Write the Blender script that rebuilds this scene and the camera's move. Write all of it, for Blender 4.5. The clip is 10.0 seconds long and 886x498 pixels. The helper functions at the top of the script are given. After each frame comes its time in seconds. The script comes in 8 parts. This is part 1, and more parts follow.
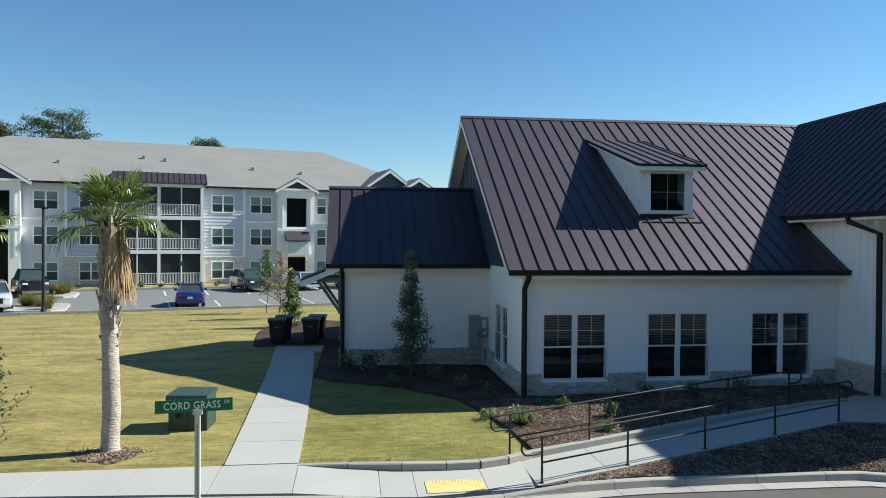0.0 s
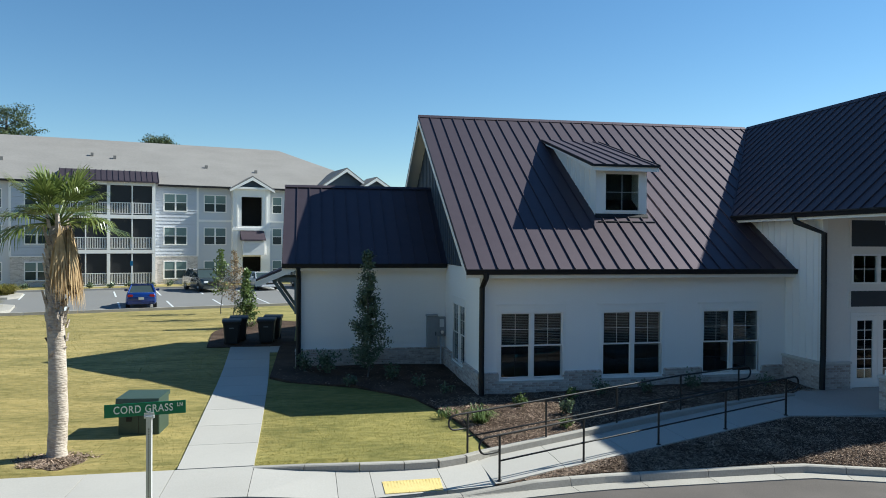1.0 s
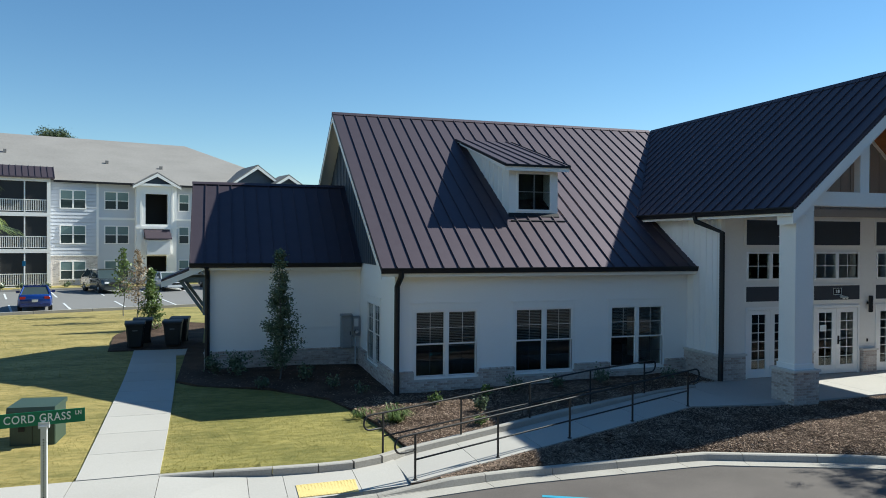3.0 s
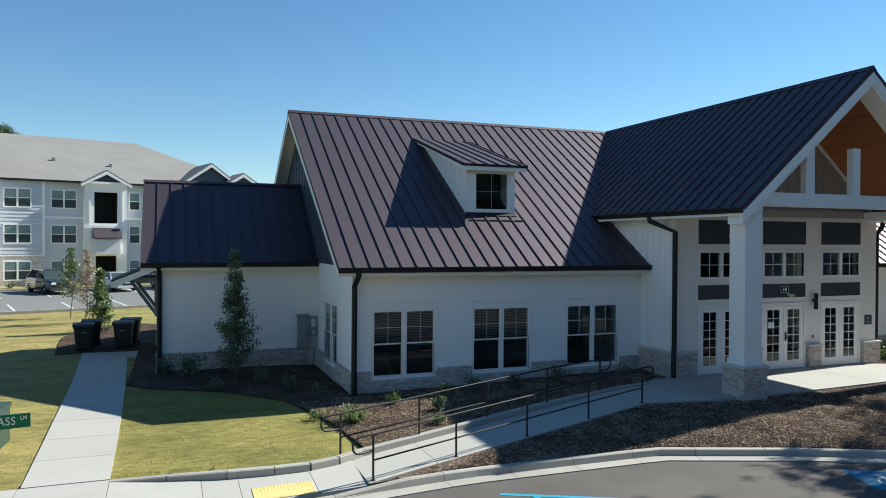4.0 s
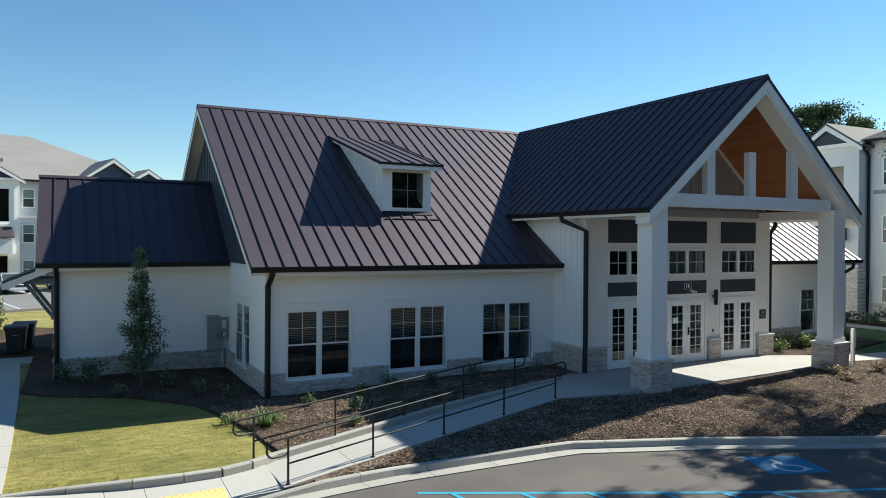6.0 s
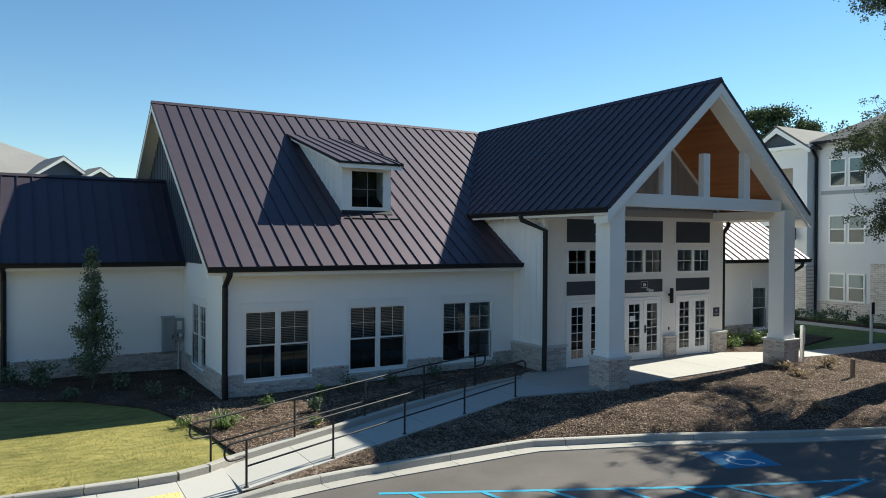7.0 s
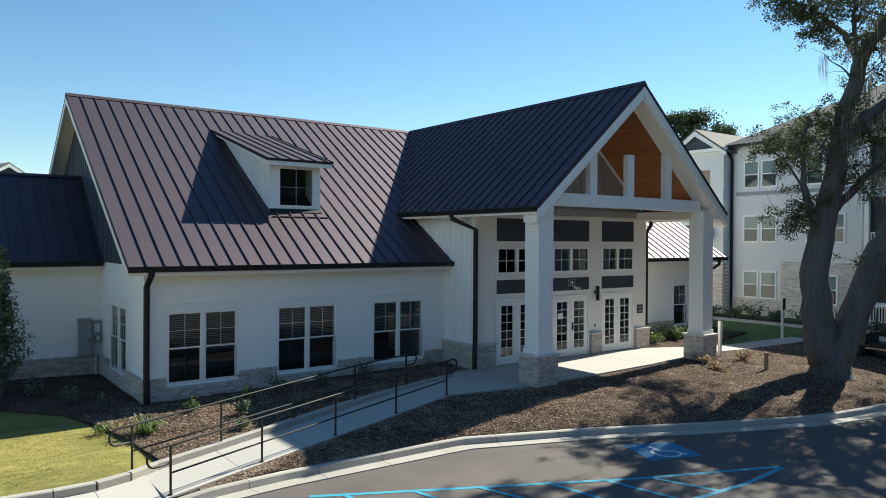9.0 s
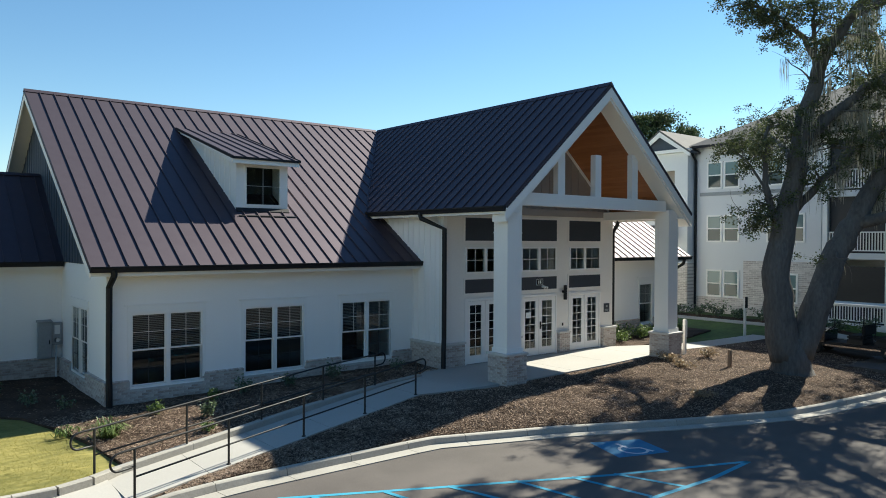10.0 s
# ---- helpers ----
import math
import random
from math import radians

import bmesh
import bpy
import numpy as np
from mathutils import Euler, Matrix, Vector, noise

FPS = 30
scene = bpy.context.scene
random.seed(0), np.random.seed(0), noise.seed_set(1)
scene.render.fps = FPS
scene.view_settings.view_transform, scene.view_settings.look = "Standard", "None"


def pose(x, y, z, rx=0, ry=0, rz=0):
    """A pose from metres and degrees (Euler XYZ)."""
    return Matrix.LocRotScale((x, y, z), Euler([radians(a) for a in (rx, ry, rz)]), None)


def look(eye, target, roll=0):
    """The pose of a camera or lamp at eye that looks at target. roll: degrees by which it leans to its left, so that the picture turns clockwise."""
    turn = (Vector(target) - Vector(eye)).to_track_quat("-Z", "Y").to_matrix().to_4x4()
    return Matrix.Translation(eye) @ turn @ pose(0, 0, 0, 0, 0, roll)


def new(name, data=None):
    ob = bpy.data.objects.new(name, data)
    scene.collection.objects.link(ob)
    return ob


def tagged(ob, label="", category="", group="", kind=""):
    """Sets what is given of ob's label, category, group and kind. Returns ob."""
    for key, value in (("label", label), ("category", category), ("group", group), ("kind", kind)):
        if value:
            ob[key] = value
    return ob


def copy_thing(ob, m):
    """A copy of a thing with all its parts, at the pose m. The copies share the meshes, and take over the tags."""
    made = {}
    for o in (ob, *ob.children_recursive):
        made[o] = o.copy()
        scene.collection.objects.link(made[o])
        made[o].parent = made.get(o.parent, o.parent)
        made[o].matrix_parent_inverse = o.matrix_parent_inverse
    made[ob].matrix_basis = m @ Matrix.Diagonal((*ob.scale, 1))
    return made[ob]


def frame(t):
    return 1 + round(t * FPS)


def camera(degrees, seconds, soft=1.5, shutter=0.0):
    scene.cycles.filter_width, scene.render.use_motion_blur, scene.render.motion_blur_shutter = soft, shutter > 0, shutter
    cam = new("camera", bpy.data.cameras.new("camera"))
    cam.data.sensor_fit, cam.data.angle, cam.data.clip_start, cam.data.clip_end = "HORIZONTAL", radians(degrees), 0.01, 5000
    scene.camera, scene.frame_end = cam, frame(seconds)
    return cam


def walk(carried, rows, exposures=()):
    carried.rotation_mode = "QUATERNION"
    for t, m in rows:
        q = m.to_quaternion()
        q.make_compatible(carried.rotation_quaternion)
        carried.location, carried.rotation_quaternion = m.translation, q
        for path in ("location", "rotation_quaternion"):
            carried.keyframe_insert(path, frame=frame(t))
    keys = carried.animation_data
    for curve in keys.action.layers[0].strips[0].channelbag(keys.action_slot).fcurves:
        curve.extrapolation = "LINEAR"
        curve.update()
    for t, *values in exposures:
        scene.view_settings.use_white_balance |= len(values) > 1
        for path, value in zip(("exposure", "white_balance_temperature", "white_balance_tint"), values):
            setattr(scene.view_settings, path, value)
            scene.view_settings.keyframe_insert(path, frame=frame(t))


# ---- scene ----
cam = camera(62.90, 10.0, 0.95)
PATH = [
    (0.0, pose(-4.892, -20.234, 4.195, 89.489, 0, -7.300) @ pose(0, 0, 0, 0, 0, 0.30)),
    (0.5, pose(-4.894, -20.222, 4.194, 89.473, 0, -8.970) @ pose(0, 0, 0, 0, 0, 0.30)),
    (1.0, pose(-4.896, -20.209, 4.194, 89.458, 0, -10.669) @ pose(0, 0, 0, 0, 0, 0.30)),
    (1.5, pose(-4.898, -20.196, 4.193, 89.444, 0, -12.373) @ pose(0, 0, 0, 0, 0, 0.29)),
    (2.0, pose(-4.901, -20.182, 4.192, 89.430, 0, -14.073) @ pose(0, 0, 0, 0, 0, 0.29)),
    (2.5, pose(-4.904, -20.167, 4.190, 89.418, 0, -15.766) @ pose(0, 0, 0, 0, 0, 0.29)),
    (4.0, pose(-4.913, -20.121, 4.184, 89.385, 0, -20.832) @ pose(0, 0, 0, 0, 0, 0.28)),
    (4.5, pose(-4.917, -20.104, 4.181, 89.376, 0, -22.524) @ pose(0, 0, 0, 0, 0, 0.28)),
    (5.0, pose(-4.921, -20.087, 4.178, 89.367, 0, -24.216) @ pose(0, 0, 0, 0, 0, 0.28)),
    (5.5, pose(-4.925, -20.069, 4.175, 89.360, 0, -25.899) @ pose(0, 0, 0, 0, 0, 0.27)),
    (7.0, pose(-4.939, -20.013, 4.163, 89.343, 0, -30.768) @ pose(0, 0, 0, 0, 0, 0.27)),
    (7.5, pose(-4.945, -19.993, 4.159, 89.338, 0, -32.283) @ pose(0, 0, 0, 0, 0, 0.26)),
    (8.0, pose(-4.950, -19.972, 4.154, 89.335, 0, -33.725) @ pose(0, 0, 0, 0, 0, 0.26)),
    (8.5, pose(-4.956, -19.951, 4.149, 89.333, 0, -35.092) @ pose(0, 0, 0, 0, 0, 0.26)),
    (9.0, pose(-4.961, -19.930, 4.143, 89.331, 0, -36.397) @ pose(0, 0, 0, 0, 0, 0.26)),
    (9.5, pose(-4.968, -19.907, 4.137, 89.331, 0, -37.668) @ pose(0, 0, 0, 0, 0, 0.26)),
    (10.0, pose(-4.974, -19.885, 4.131, 89.331, 0, -38.961) @ pose(0, 0, 0, 0, 0, 0.25)),
]


walk(cam, PATH, [(0.0, 0.98, 5760, 0), (5.5, 1.12, 5950, 0), (10.0, 1.31, 6280, 0)])

# ---- light ----
SUN = Vector((1.28, 0.167, 1.0)).normalized()
world = bpy.data.worlds.new("sky_world")
scene.world = world
world.use_nodes = True
wn = world.node_tree.nodes
sky = wn.new("ShaderNodeTexSky")
sky.sky_type = "NISHITA"
sky.sun_disc = False
sky.sun_elevation = math.asin(SUN.z)
sky.sun_rotation = math.atan2(SUN.x, SUN.y)
sky.air_density, sky.dust_density, sky.ozone_density = 1.0, 0.0, 1.5
deep = wn.new("ShaderNodeHueSaturation")
deep.inputs["Saturation"].default_value = 1.17
world.node_tree.links.new(sky.outputs["Color"], deep.inputs["Color"])
world.node_tree.links.new(deep.outputs["Color"], wn["Background"].inputs["Color"])
wn["Background"].inputs["Strength"].default_value = 0.061
sun = new("sun", bpy.data.lights.new("sun", "SUN"))
sun.data.energy, sun.data.angle, sun.data.color = 4.5, radians(0.5), (1.0, 0.90, 0.77)
sun.matrix_world = look(SUN * 60, (0, 0, 0))


# ---- materials ----
def mat(name, a, b, rough=0.6, metal=0.0, big=0.6, fine=12.0, bump=0.1, contrast=0.5, rnd=0.0, spec=0.5, stretch=(1, 1, 1), dist=0.01):
    """Two-colour procedural surface: coarse and fine noise, bump, and variation from piece to piece."""
    m = bpy.data.materials.new(name)
    m.use_nodes = True
    n, l = m.node_tree.nodes, m.node_tree.links
    p = n["Principled BSDF"]
    tc, mp = n.new("ShaderNodeTexCoord"), n.new("ShaderNodeMapping")
    mp.inputs["Scale"].default_value = stretch
    l.new(tc.outputs["Object"], mp.inputs["Vector"])
    n1, n2 = n.new("ShaderNodeTexNoise"), n.new("ShaderNodeTexNoise")
    n1.inputs["Scale"].default_value, n2.inputs["Scale"].default_value = big, fine
    n1.inputs["Detail"].default_value, n2.inputs["Detail"].default_value = 4, 5
    l.new(mp.outputs["Vector"], n1.inputs["Vector"])
    l.new(mp.outputs["Vector"], n2.inputs["Vector"])
    add = n.new("ShaderNodeMath")
    add.operation = "ADD"
    l.new(n1.outputs["Fac"], add.inputs[0])
    l.new(n2.outputs["Fac"], add.inputs[1])
    last = add
    if rnd:
        oi, geo = n.new("ShaderNodeObjectInfo"), n.new("ShaderNodeNewGeometry")
        s = n.new("ShaderNodeMath")
        s.operation = "ADD"
        l.new(oi.outputs["Random"], s.inputs[0])
        l.new(geo.outputs["Random Per Island"], s.inputs[1])
        f = n.new("ShaderNodeMath")
        f.operation = "FRACT"
        l.new(s.outputs[0], f.inputs[0])
        g = n.new("ShaderNodeMath")
        g.operation = "MULTIPLY_ADD"
        l.new(f.outputs[0], g.inputs[0])
        g.inputs[1].default_value = rnd * 2
        l.new(add.outputs[0], g.inputs[2])
        sub = n.new("ShaderNodeMath")
        sub.operation = "SUBTRACT"
        l.new(g.outputs[0], sub.inputs[0])
        sub.inputs[1].default_value = rnd
        last = sub
    r = n.new("ShaderNodeMapRange")
    r.inputs["From Min"].default_value, r.inputs["From Max"].default_value = 1.0 - contrast, 1.0 + contrast
    l.new(last.outputs[0], r.inputs["Value"])
    mix = n.new("ShaderNodeMix")
    mix.data_type = "RGBA"
    mix.inputs["A"].default_value, mix.inputs["B"].default_value = (*a, 1), (*b, 1)
    l.new(r.outputs["Result"], mix.inputs["Factor"])
    l.new(mix.outputs["Result"], p.inputs["Base Color"])
    p.inputs["Roughness"].default_value, p.inputs["Metallic"].default_value = rough, metal
    p.inputs["Specular IOR Level"].default_value = spec
    if bump:
        bp = n.new("ShaderNodeBump")
        bp.inputs["Strength"].default_value, bp.inputs["Distance"].default_value = bump, dist
        l.new(n2.outputs["Fac"], bp.inputs["Height"])
        l.new(bp.outputs["Normal"], p.inputs["Normal"])
    return m


def translucent(m, amount):
    """Leaves let a part of the light through."""
    n, l = m.node_tree.nodes, m.node_tree.links
    p, t, mx = n["Principled BSDF"], n.new("ShaderNodeBsdfTranslucent"), n.new("ShaderNodeMixShader")
    mx.inputs[0].default_value = amount
    l.new(p.inputs["Base Color"].links[0].from_socket, t.inputs["Color"])
    l.new(p.outputs[0], mx.inputs[1])
    l.new(t.outputs[0], mx.inputs[2])
    l.new(mx.outputs[0], n["Material Output"].inputs["Surface"])
    return m


M_SIDING = mat("white_siding", (0.88, 0.855, 0.825), (0.925, 0.90, 0.87), 0.55, big=0.4, fine=25, bump=0.04)
M_TRIM = mat("white_trim", (0.86, 0.835, 0.80), (0.905, 0.88, 0.845), 0.45, big=0.5, fine=18, bump=0.03)
# This cream also carries the warm light bounced up under the porch.
M_CREAM = mat("cream_board_warm_bounce", (0.80, 0.755, 0.70), (0.86, 0.815, 0.76), 0.5, big=0.5, fine=18, bump=0.03)
M_ROOF = mat("bronze_standing_seam", (0.100, 0.081, 0.098), (0.118, 0.098, 0.116), 0.62, metal=0.92, big=0.35, fine=3, bump=0.03, rnd=0.12, spec=0.3, dist=0.02)
M_BLACK = mat("black_aluminium", (0.010, 0.010, 0.012), (0.016, 0.016, 0.018), 0.5, big=1, fine=20, bump=0.03, spec=0.3)
M_RAIL = mat("black_steel_rail", (0.009, 0.009, 0.009), (0.016, 0.015, 0.015), 0.55, big=2, fine=40, bump=0.05)
M_NAVY = mat("navy_board", (0.045, 0.06, 0.085), (0.06, 0.078, 0.105), 0.6, big=0.6, fine=14, bump=0.06)
M_PANEL = mat("slate_panel", (0.028, 0.034, 0.045), (0.038, 0.045, 0.058), 0.5, big=0.6, fine=10, bump=0.03)
M_TAUPE = mat("taupe_board", (0.30, 0.27, 0.24), (0.36, 0.32, 0.29), 0.6, big=0.6, fine=14, bump=0.05)
M_BRICK = mat("whitewashed_brick", (0.29, 0.22, 0.185), (0.66, 0.60, 0.55), 0.85, big=9, fine=45, bump=0.5, contrast=0.55, rnd=0.32, dist=0.006)
M_MORTAR = mat("mortar", (0.44, 0.41, 0.38), (0.55, 0.52, 0.48), 0.9, big=2, fine=60, bump=0.4)
M_CAP = mat("cast_stone_cap", (0.55, 0.52, 0.49), (0.66, 0.63, 0.59), 0.8, big=3, fine=40, bump=0.2)
M_WOOD = mat("stained_pine_ceiling", (0.27, 0.095, 0.03), (0.40, 0.16, 0.055), 0.45, big=2, fine=9, bump=0.1, rnd=0.25, stretch=(1, 0.15, 1))
M_CONC = mat("broom_concrete", (0.36, 0.34, 0.312), (0.45, 0.428, 0.396), 0.85, big=0.5, fine=30, bump=0.25, rnd=0.12)
M_KERB = mat("kerb_concrete", (0.275, 0.255, 0.225), (0.435, 0.41, 0.37), 0.88, big=0.9, fine=25, bump=0.3, rnd=0.15)
M_ASPH = mat("asphalt", (0.055, 0.047, 0.043), (0.135, 0.116, 0.106), 0.9, big=0.8, fine=60, bump=0.5, dist=0.006)
M_LOT = mat("parking_asphalt", (0.15, 0.148, 0.145), (0.20, 0.197, 0.192), 0.9, big=0.12, fine=40, bump=0.3)
M_BLUE = mat("blue_paint", (0.015, 0.22, 0.36), (0.05, 0.36, 0.50), 0.7, big=3, fine=60, bump=0.3, contrast=0.4)
M_BLUESQ = mat("blue_stall_square", (0.008, 0.13, 0.27), (0.02, 0.21, 0.38), 0.7, big=3, fine=60, bump=0.3, contrast=0.4)
M_WHITEP = mat("white_road_paint", (0.45, 0.48, 0.5), (0.7, 0.72, 0.72), 0.7, big=4, fine=60, bump=0.3, contrast=0.4)
M_YELLOW = mat("yellow_tactile", (0.62, 0.48, 0.17), (0.74, 0.59, 0.25), 0.7, big=3, fine=40, bump=0.3)
M_GRASS = mat("lawn_soil_and_turf", (0.150, 0.135, 0.034), (0.385, 0.30, 0.105), 0.9, big=0.7, fine=5, bump=0.22, contrast=0.28, stretch=(0.55, 1.5, 1), dist=0.04)
M_BLADE = translucent(mat("grass_blade", (0.175, 0.165, 0.042), (0.42, 0.335, 0.122), 0.7, big=0.7, fine=4, bump=0, contrast=0.36, rnd=0.12), 0.72)


def greener_shaded(m, x0, x1, tone):
    """The watered turf beside the house is a deeper green than the open lawn; shade is toned in likewise."""
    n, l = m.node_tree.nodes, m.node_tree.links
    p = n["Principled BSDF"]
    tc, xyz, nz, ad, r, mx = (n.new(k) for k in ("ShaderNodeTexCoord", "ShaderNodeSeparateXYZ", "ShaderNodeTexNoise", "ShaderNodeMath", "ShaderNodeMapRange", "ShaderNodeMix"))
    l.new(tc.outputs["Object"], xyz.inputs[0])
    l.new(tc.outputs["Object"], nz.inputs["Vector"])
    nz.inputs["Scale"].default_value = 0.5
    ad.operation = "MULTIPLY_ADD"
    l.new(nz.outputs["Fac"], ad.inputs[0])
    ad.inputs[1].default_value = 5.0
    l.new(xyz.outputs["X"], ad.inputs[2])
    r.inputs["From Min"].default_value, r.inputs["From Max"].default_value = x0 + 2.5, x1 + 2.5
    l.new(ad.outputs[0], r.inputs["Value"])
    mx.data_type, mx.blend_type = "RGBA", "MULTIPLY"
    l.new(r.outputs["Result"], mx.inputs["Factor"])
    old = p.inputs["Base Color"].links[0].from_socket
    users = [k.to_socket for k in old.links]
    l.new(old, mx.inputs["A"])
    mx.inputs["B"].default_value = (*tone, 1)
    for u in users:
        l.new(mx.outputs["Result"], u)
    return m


greener_shaded(M_GRASS, -9.5, -4.5, (0.80, 0.88, 0.70))
# Dark tone past x = 16 paints the shade lying on the right-hand lawn.
greener_shaded(M_GRASS, 16.0, 19.0, (0.26, 0.52, 0.27))
greener_shaded(M_BLADE, -9.5, -4.5, (0.80, 0.88, 0.70))
M_MULCH = mat("pine_straw_bed", (0.012, 0.008, 0.006), (0.145, 0.10, 0.075), 0.95, big=1.2, fine=22, bump=1.0, spec=0.1, dist=0.05)
M_CHIP = mat("pine_straw", (0.034, 0.022, 0.016), (0.58, 0.435, 0.33), 0.9, big=1.0, fine=5, bump=0, rnd=0.45, spec=0.05)
M_BARK = mat("oak_bark", (0.050, 0.047, 0.046), (0.165, 0.158, 0.152), 0.95, big=2.5, fine=14, bump=1.0, stretch=(1, 1, 0.3), dist=0.06)
M_PALMT = mat("palm_trunk", (0.23, 0.18, 0.145), (0.56, 0.49, 0.42), 0.9, big=3, fine=10, bump=0.9, stretch=(1, 1, 3), rnd=0.2, dist=0.04)
M_PALM = translucent(mat("palm_leaf", (0.065, 0.105, 0.024), (0.25, 0.30, 0.085), 0.34, big=2, fine=6, bump=0, rnd=0.35), 0.25)
M_DEAD = translucent(mat("dead_palm_leaf", (0.28, 0.18, 0.085), (0.60, 0.44, 0.24), 0.8, big=3, fine=10, bump=0, rnd=0.4), 0.2)
M_OAKL = translucent(mat("oak_leaf", (0.028, 0.043, 0.018), (0.125, 0.145, 0.062), 0.75, big=0.8, fine=4, bump=0, rnd=0.4), 0.25)
M_HOLLY = translucent(mat("holly_leaf", (0.05, 0.08, 0.042), (0.19, 0.24, 0.14), 0.34, big=1, fine=5, bump=0, rnd=0.4), 0.2)
M_SHRUB = translucent(mat("shrub_leaf", (0.06, 0.10, 0.025), (0.20, 0.27, 0.08), 0.5, big=1, fine=5, bump=0, rnd=0.4), 0.25)
M_RUSSET = translucent(mat("russet_leaf", (0.22, 0.16, 0.09), (0.40, 0.30, 0.20), 0.6, big=1, fine=5, bump=0, rnd=0.4), 0.25)
M_PINE = translucent(mat("pine_needles", (0.028, 0.048, 0.018), (0.095, 0.125, 0.05), 0.75, big=0.5, fine=2, bump=0, rnd=0.4), 0.2)
M_MOSS = translucent(mat("hanging_moss", (0.22, 0.215, 0.17), (0.44, 0.42, 0.34), 0.9, big=1, fine=5, bump=0, rnd=0.4), 0.3)
M_GREENBOX = mat("green_cabinet_paint", (0.03, 0.055, 0.04), (0.045, 0.075, 0.055), 0.5, big=1, fine=15, bump=0.05)
M_SIGN = mat("green_sign_sheet", (0.0, 0.16, 0.085), (0.005, 0.19, 0.10), 0.4, big=2, fine=10, bump=0)
M_LETTER = mat("white_reflective", (0.75, 0.8, 0.78), (0.85, 0.88, 0.86), 0.5, bump=0)
M_STEEL = mat("galvanised_steel", (0.55, 0.57, 0.59), (0.70, 0.72, 0.74), 0.45, metal=0.15, big=4, fine=30, bump=0.1)
M_GREY = mat("grey_meter_enclosure", (0.25, 0.265, 0.275), (0.33, 0.345, 0.355), 0.5, big=1, fine=15, bump=0.03)
M_BIN = mat("black_bin_plastic", (0.012, 0.012, 0.013), (0.022, 0.022, 0.022), 0.5, big=2, fine=30, bump=0.1)
# Room darkness is put into this near-black colour.
M_INT = mat("interior_painted_dim", (0.05, 0.055, 0.06), (0.08, 0.085, 0.09), 0.8, bump=0)
M_BLIND = mat("window_blind", (0.30, 0.32, 0.33), (0.40, 0.42, 0.43), 0.6, bump=0)
M_SHINGLE = mat("grey_shingle", (0.185, 0.174, 0.165), (0.275, 0.260, 0.247), 0.9, big=0.3, fine=6, bump=0.4, stretch=(1, 1, 4))
M_SHINGLE_D = mat("weathered_shingle", (0.095, 0.09, 0.09), (0.155, 0.146, 0.143), 0.9, big=0.4, fine=8, bump=0.4)
M_APTBLUE = mat("pale_blue_siding", (0.49, 0.515, 0.565), (0.57, 0.59, 0.64), 0.65, big=0.5, fine=10, bump=0.05)
M_APTGREY = mat("light_grey_stucco", (0.58, 0.59, 0.62), (0.66, 0.67, 0.70), 0.8, big=0.5, fine=20, bump=0.15)
M_APTBRICK = mat("buff_brick_veneer", (0.52, 0.47, 0.44), (0.72, 0.67, 0.635), 0.85, big=2, fine=14, bump=0.3)
# Near-black stands in for shade in porches, landings and behind the dormer pane.
M_DARK = mat("painted_shade_lining", (0.03, 0.03, 0.032), (0.05, 0.05, 0.052), 0.8, bump=0)
M_UGLASS = mat("blind_backed_glass", (0.13, 0.19, 0.19), (0.19, 0.26, 0.255), 0.06, big=0.3, fine=0.8, bump=0.02)
M_DGLASS = mat("tinted_glass", (0.035, 0.05, 0.05), (0.06, 0.08, 0.08), 0.04, big=0.3, fine=0.8, bump=0.02)
M_SCREEN = mat("insect_screen", (0.012, 0.013, 0.015), (0.02, 0.021, 0.023), 0.5, bump=0)
M_RUBBER = mat("tyre_rubber", (0.012, 0.012, 0.012), (0.02, 0.02, 0.02), 0.8, bump=0)
M_CHROME = mat("chrome", (0.6, 0.6, 0.62), (0.7, 0.7, 0.72), 0.15, metal=1.0, bump=0)
M_LAMPL = mat("lamp_lens", (0.7, 0.7, 0.7), (0.8, 0.8, 0.8), 0.1, bump=0)
M_TAIL = mat("tail_lamp_lens", (0.35, 0.01, 0.01), (0.45, 0.02, 0.02), 0.15, bump=0)
M_WHITEPL = mat("white_post_plastic", (0.62, 0.62, 0.60), (0.72, 0.72, 0.70), 0.5, bump=0.02)
M_TIMBER = mat("weathered_timber", (0.24, 0.15, 0.09), (0.36, 0.25, 0.16), 0.85, big=4, fine=25, bump=0.3, stretch=(1, 1, 0.2))

def coursed(m, length, height, joint, depth=0.012):
    """Running-bond courses, for brick that stays far off: pale joints and relief in the surface."""
    n, l = m.node_tree.nodes, m.node_tree.links
    p = n["Principled BSDF"]
    tc, mp, bt = n.new("ShaderNodeTexCoord"), n.new("ShaderNodeMapping"), n.new("ShaderNodeTexBrick")
    mp.inputs["Rotation"].default_value = (radians(-90), 0, 0)
    l.new(tc.outputs["Object"], mp.inputs["Vector"])
    l.new(mp.outputs["Vector"], bt.inputs["Vector"])
    bt.inputs["Scale"].default_value = 1.0
    bt.inputs["Brick Width"].default_value, bt.inputs["Row Height"].default_value = length, height
    bt.inputs["Mortar Size"].default_value = joint
    bt.inputs["Color1"].default_value, bt.inputs["Color2"].default_value = (0.62, 0.6, 0.58, 1), (1.0, 1.0, 1.0, 1)
    bt.inputs["Mortar"].default_value = (1.15, 1.15, 1.13, 1)
    mx = n.new("ShaderNodeMix")
    mx.data_type, mx.blend_type = "RGBA", "MULTIPLY"
    mx.inputs["Factor"].default_value = 1.0
    l.new(p.inputs["Base Color"].links[0].from_socket, mx.inputs["A"])
    l.new(bt.outputs["Color"], mx.inputs["B"])
    l.new(mx.outputs["Result"], p.inputs["Base Color"])
    return m


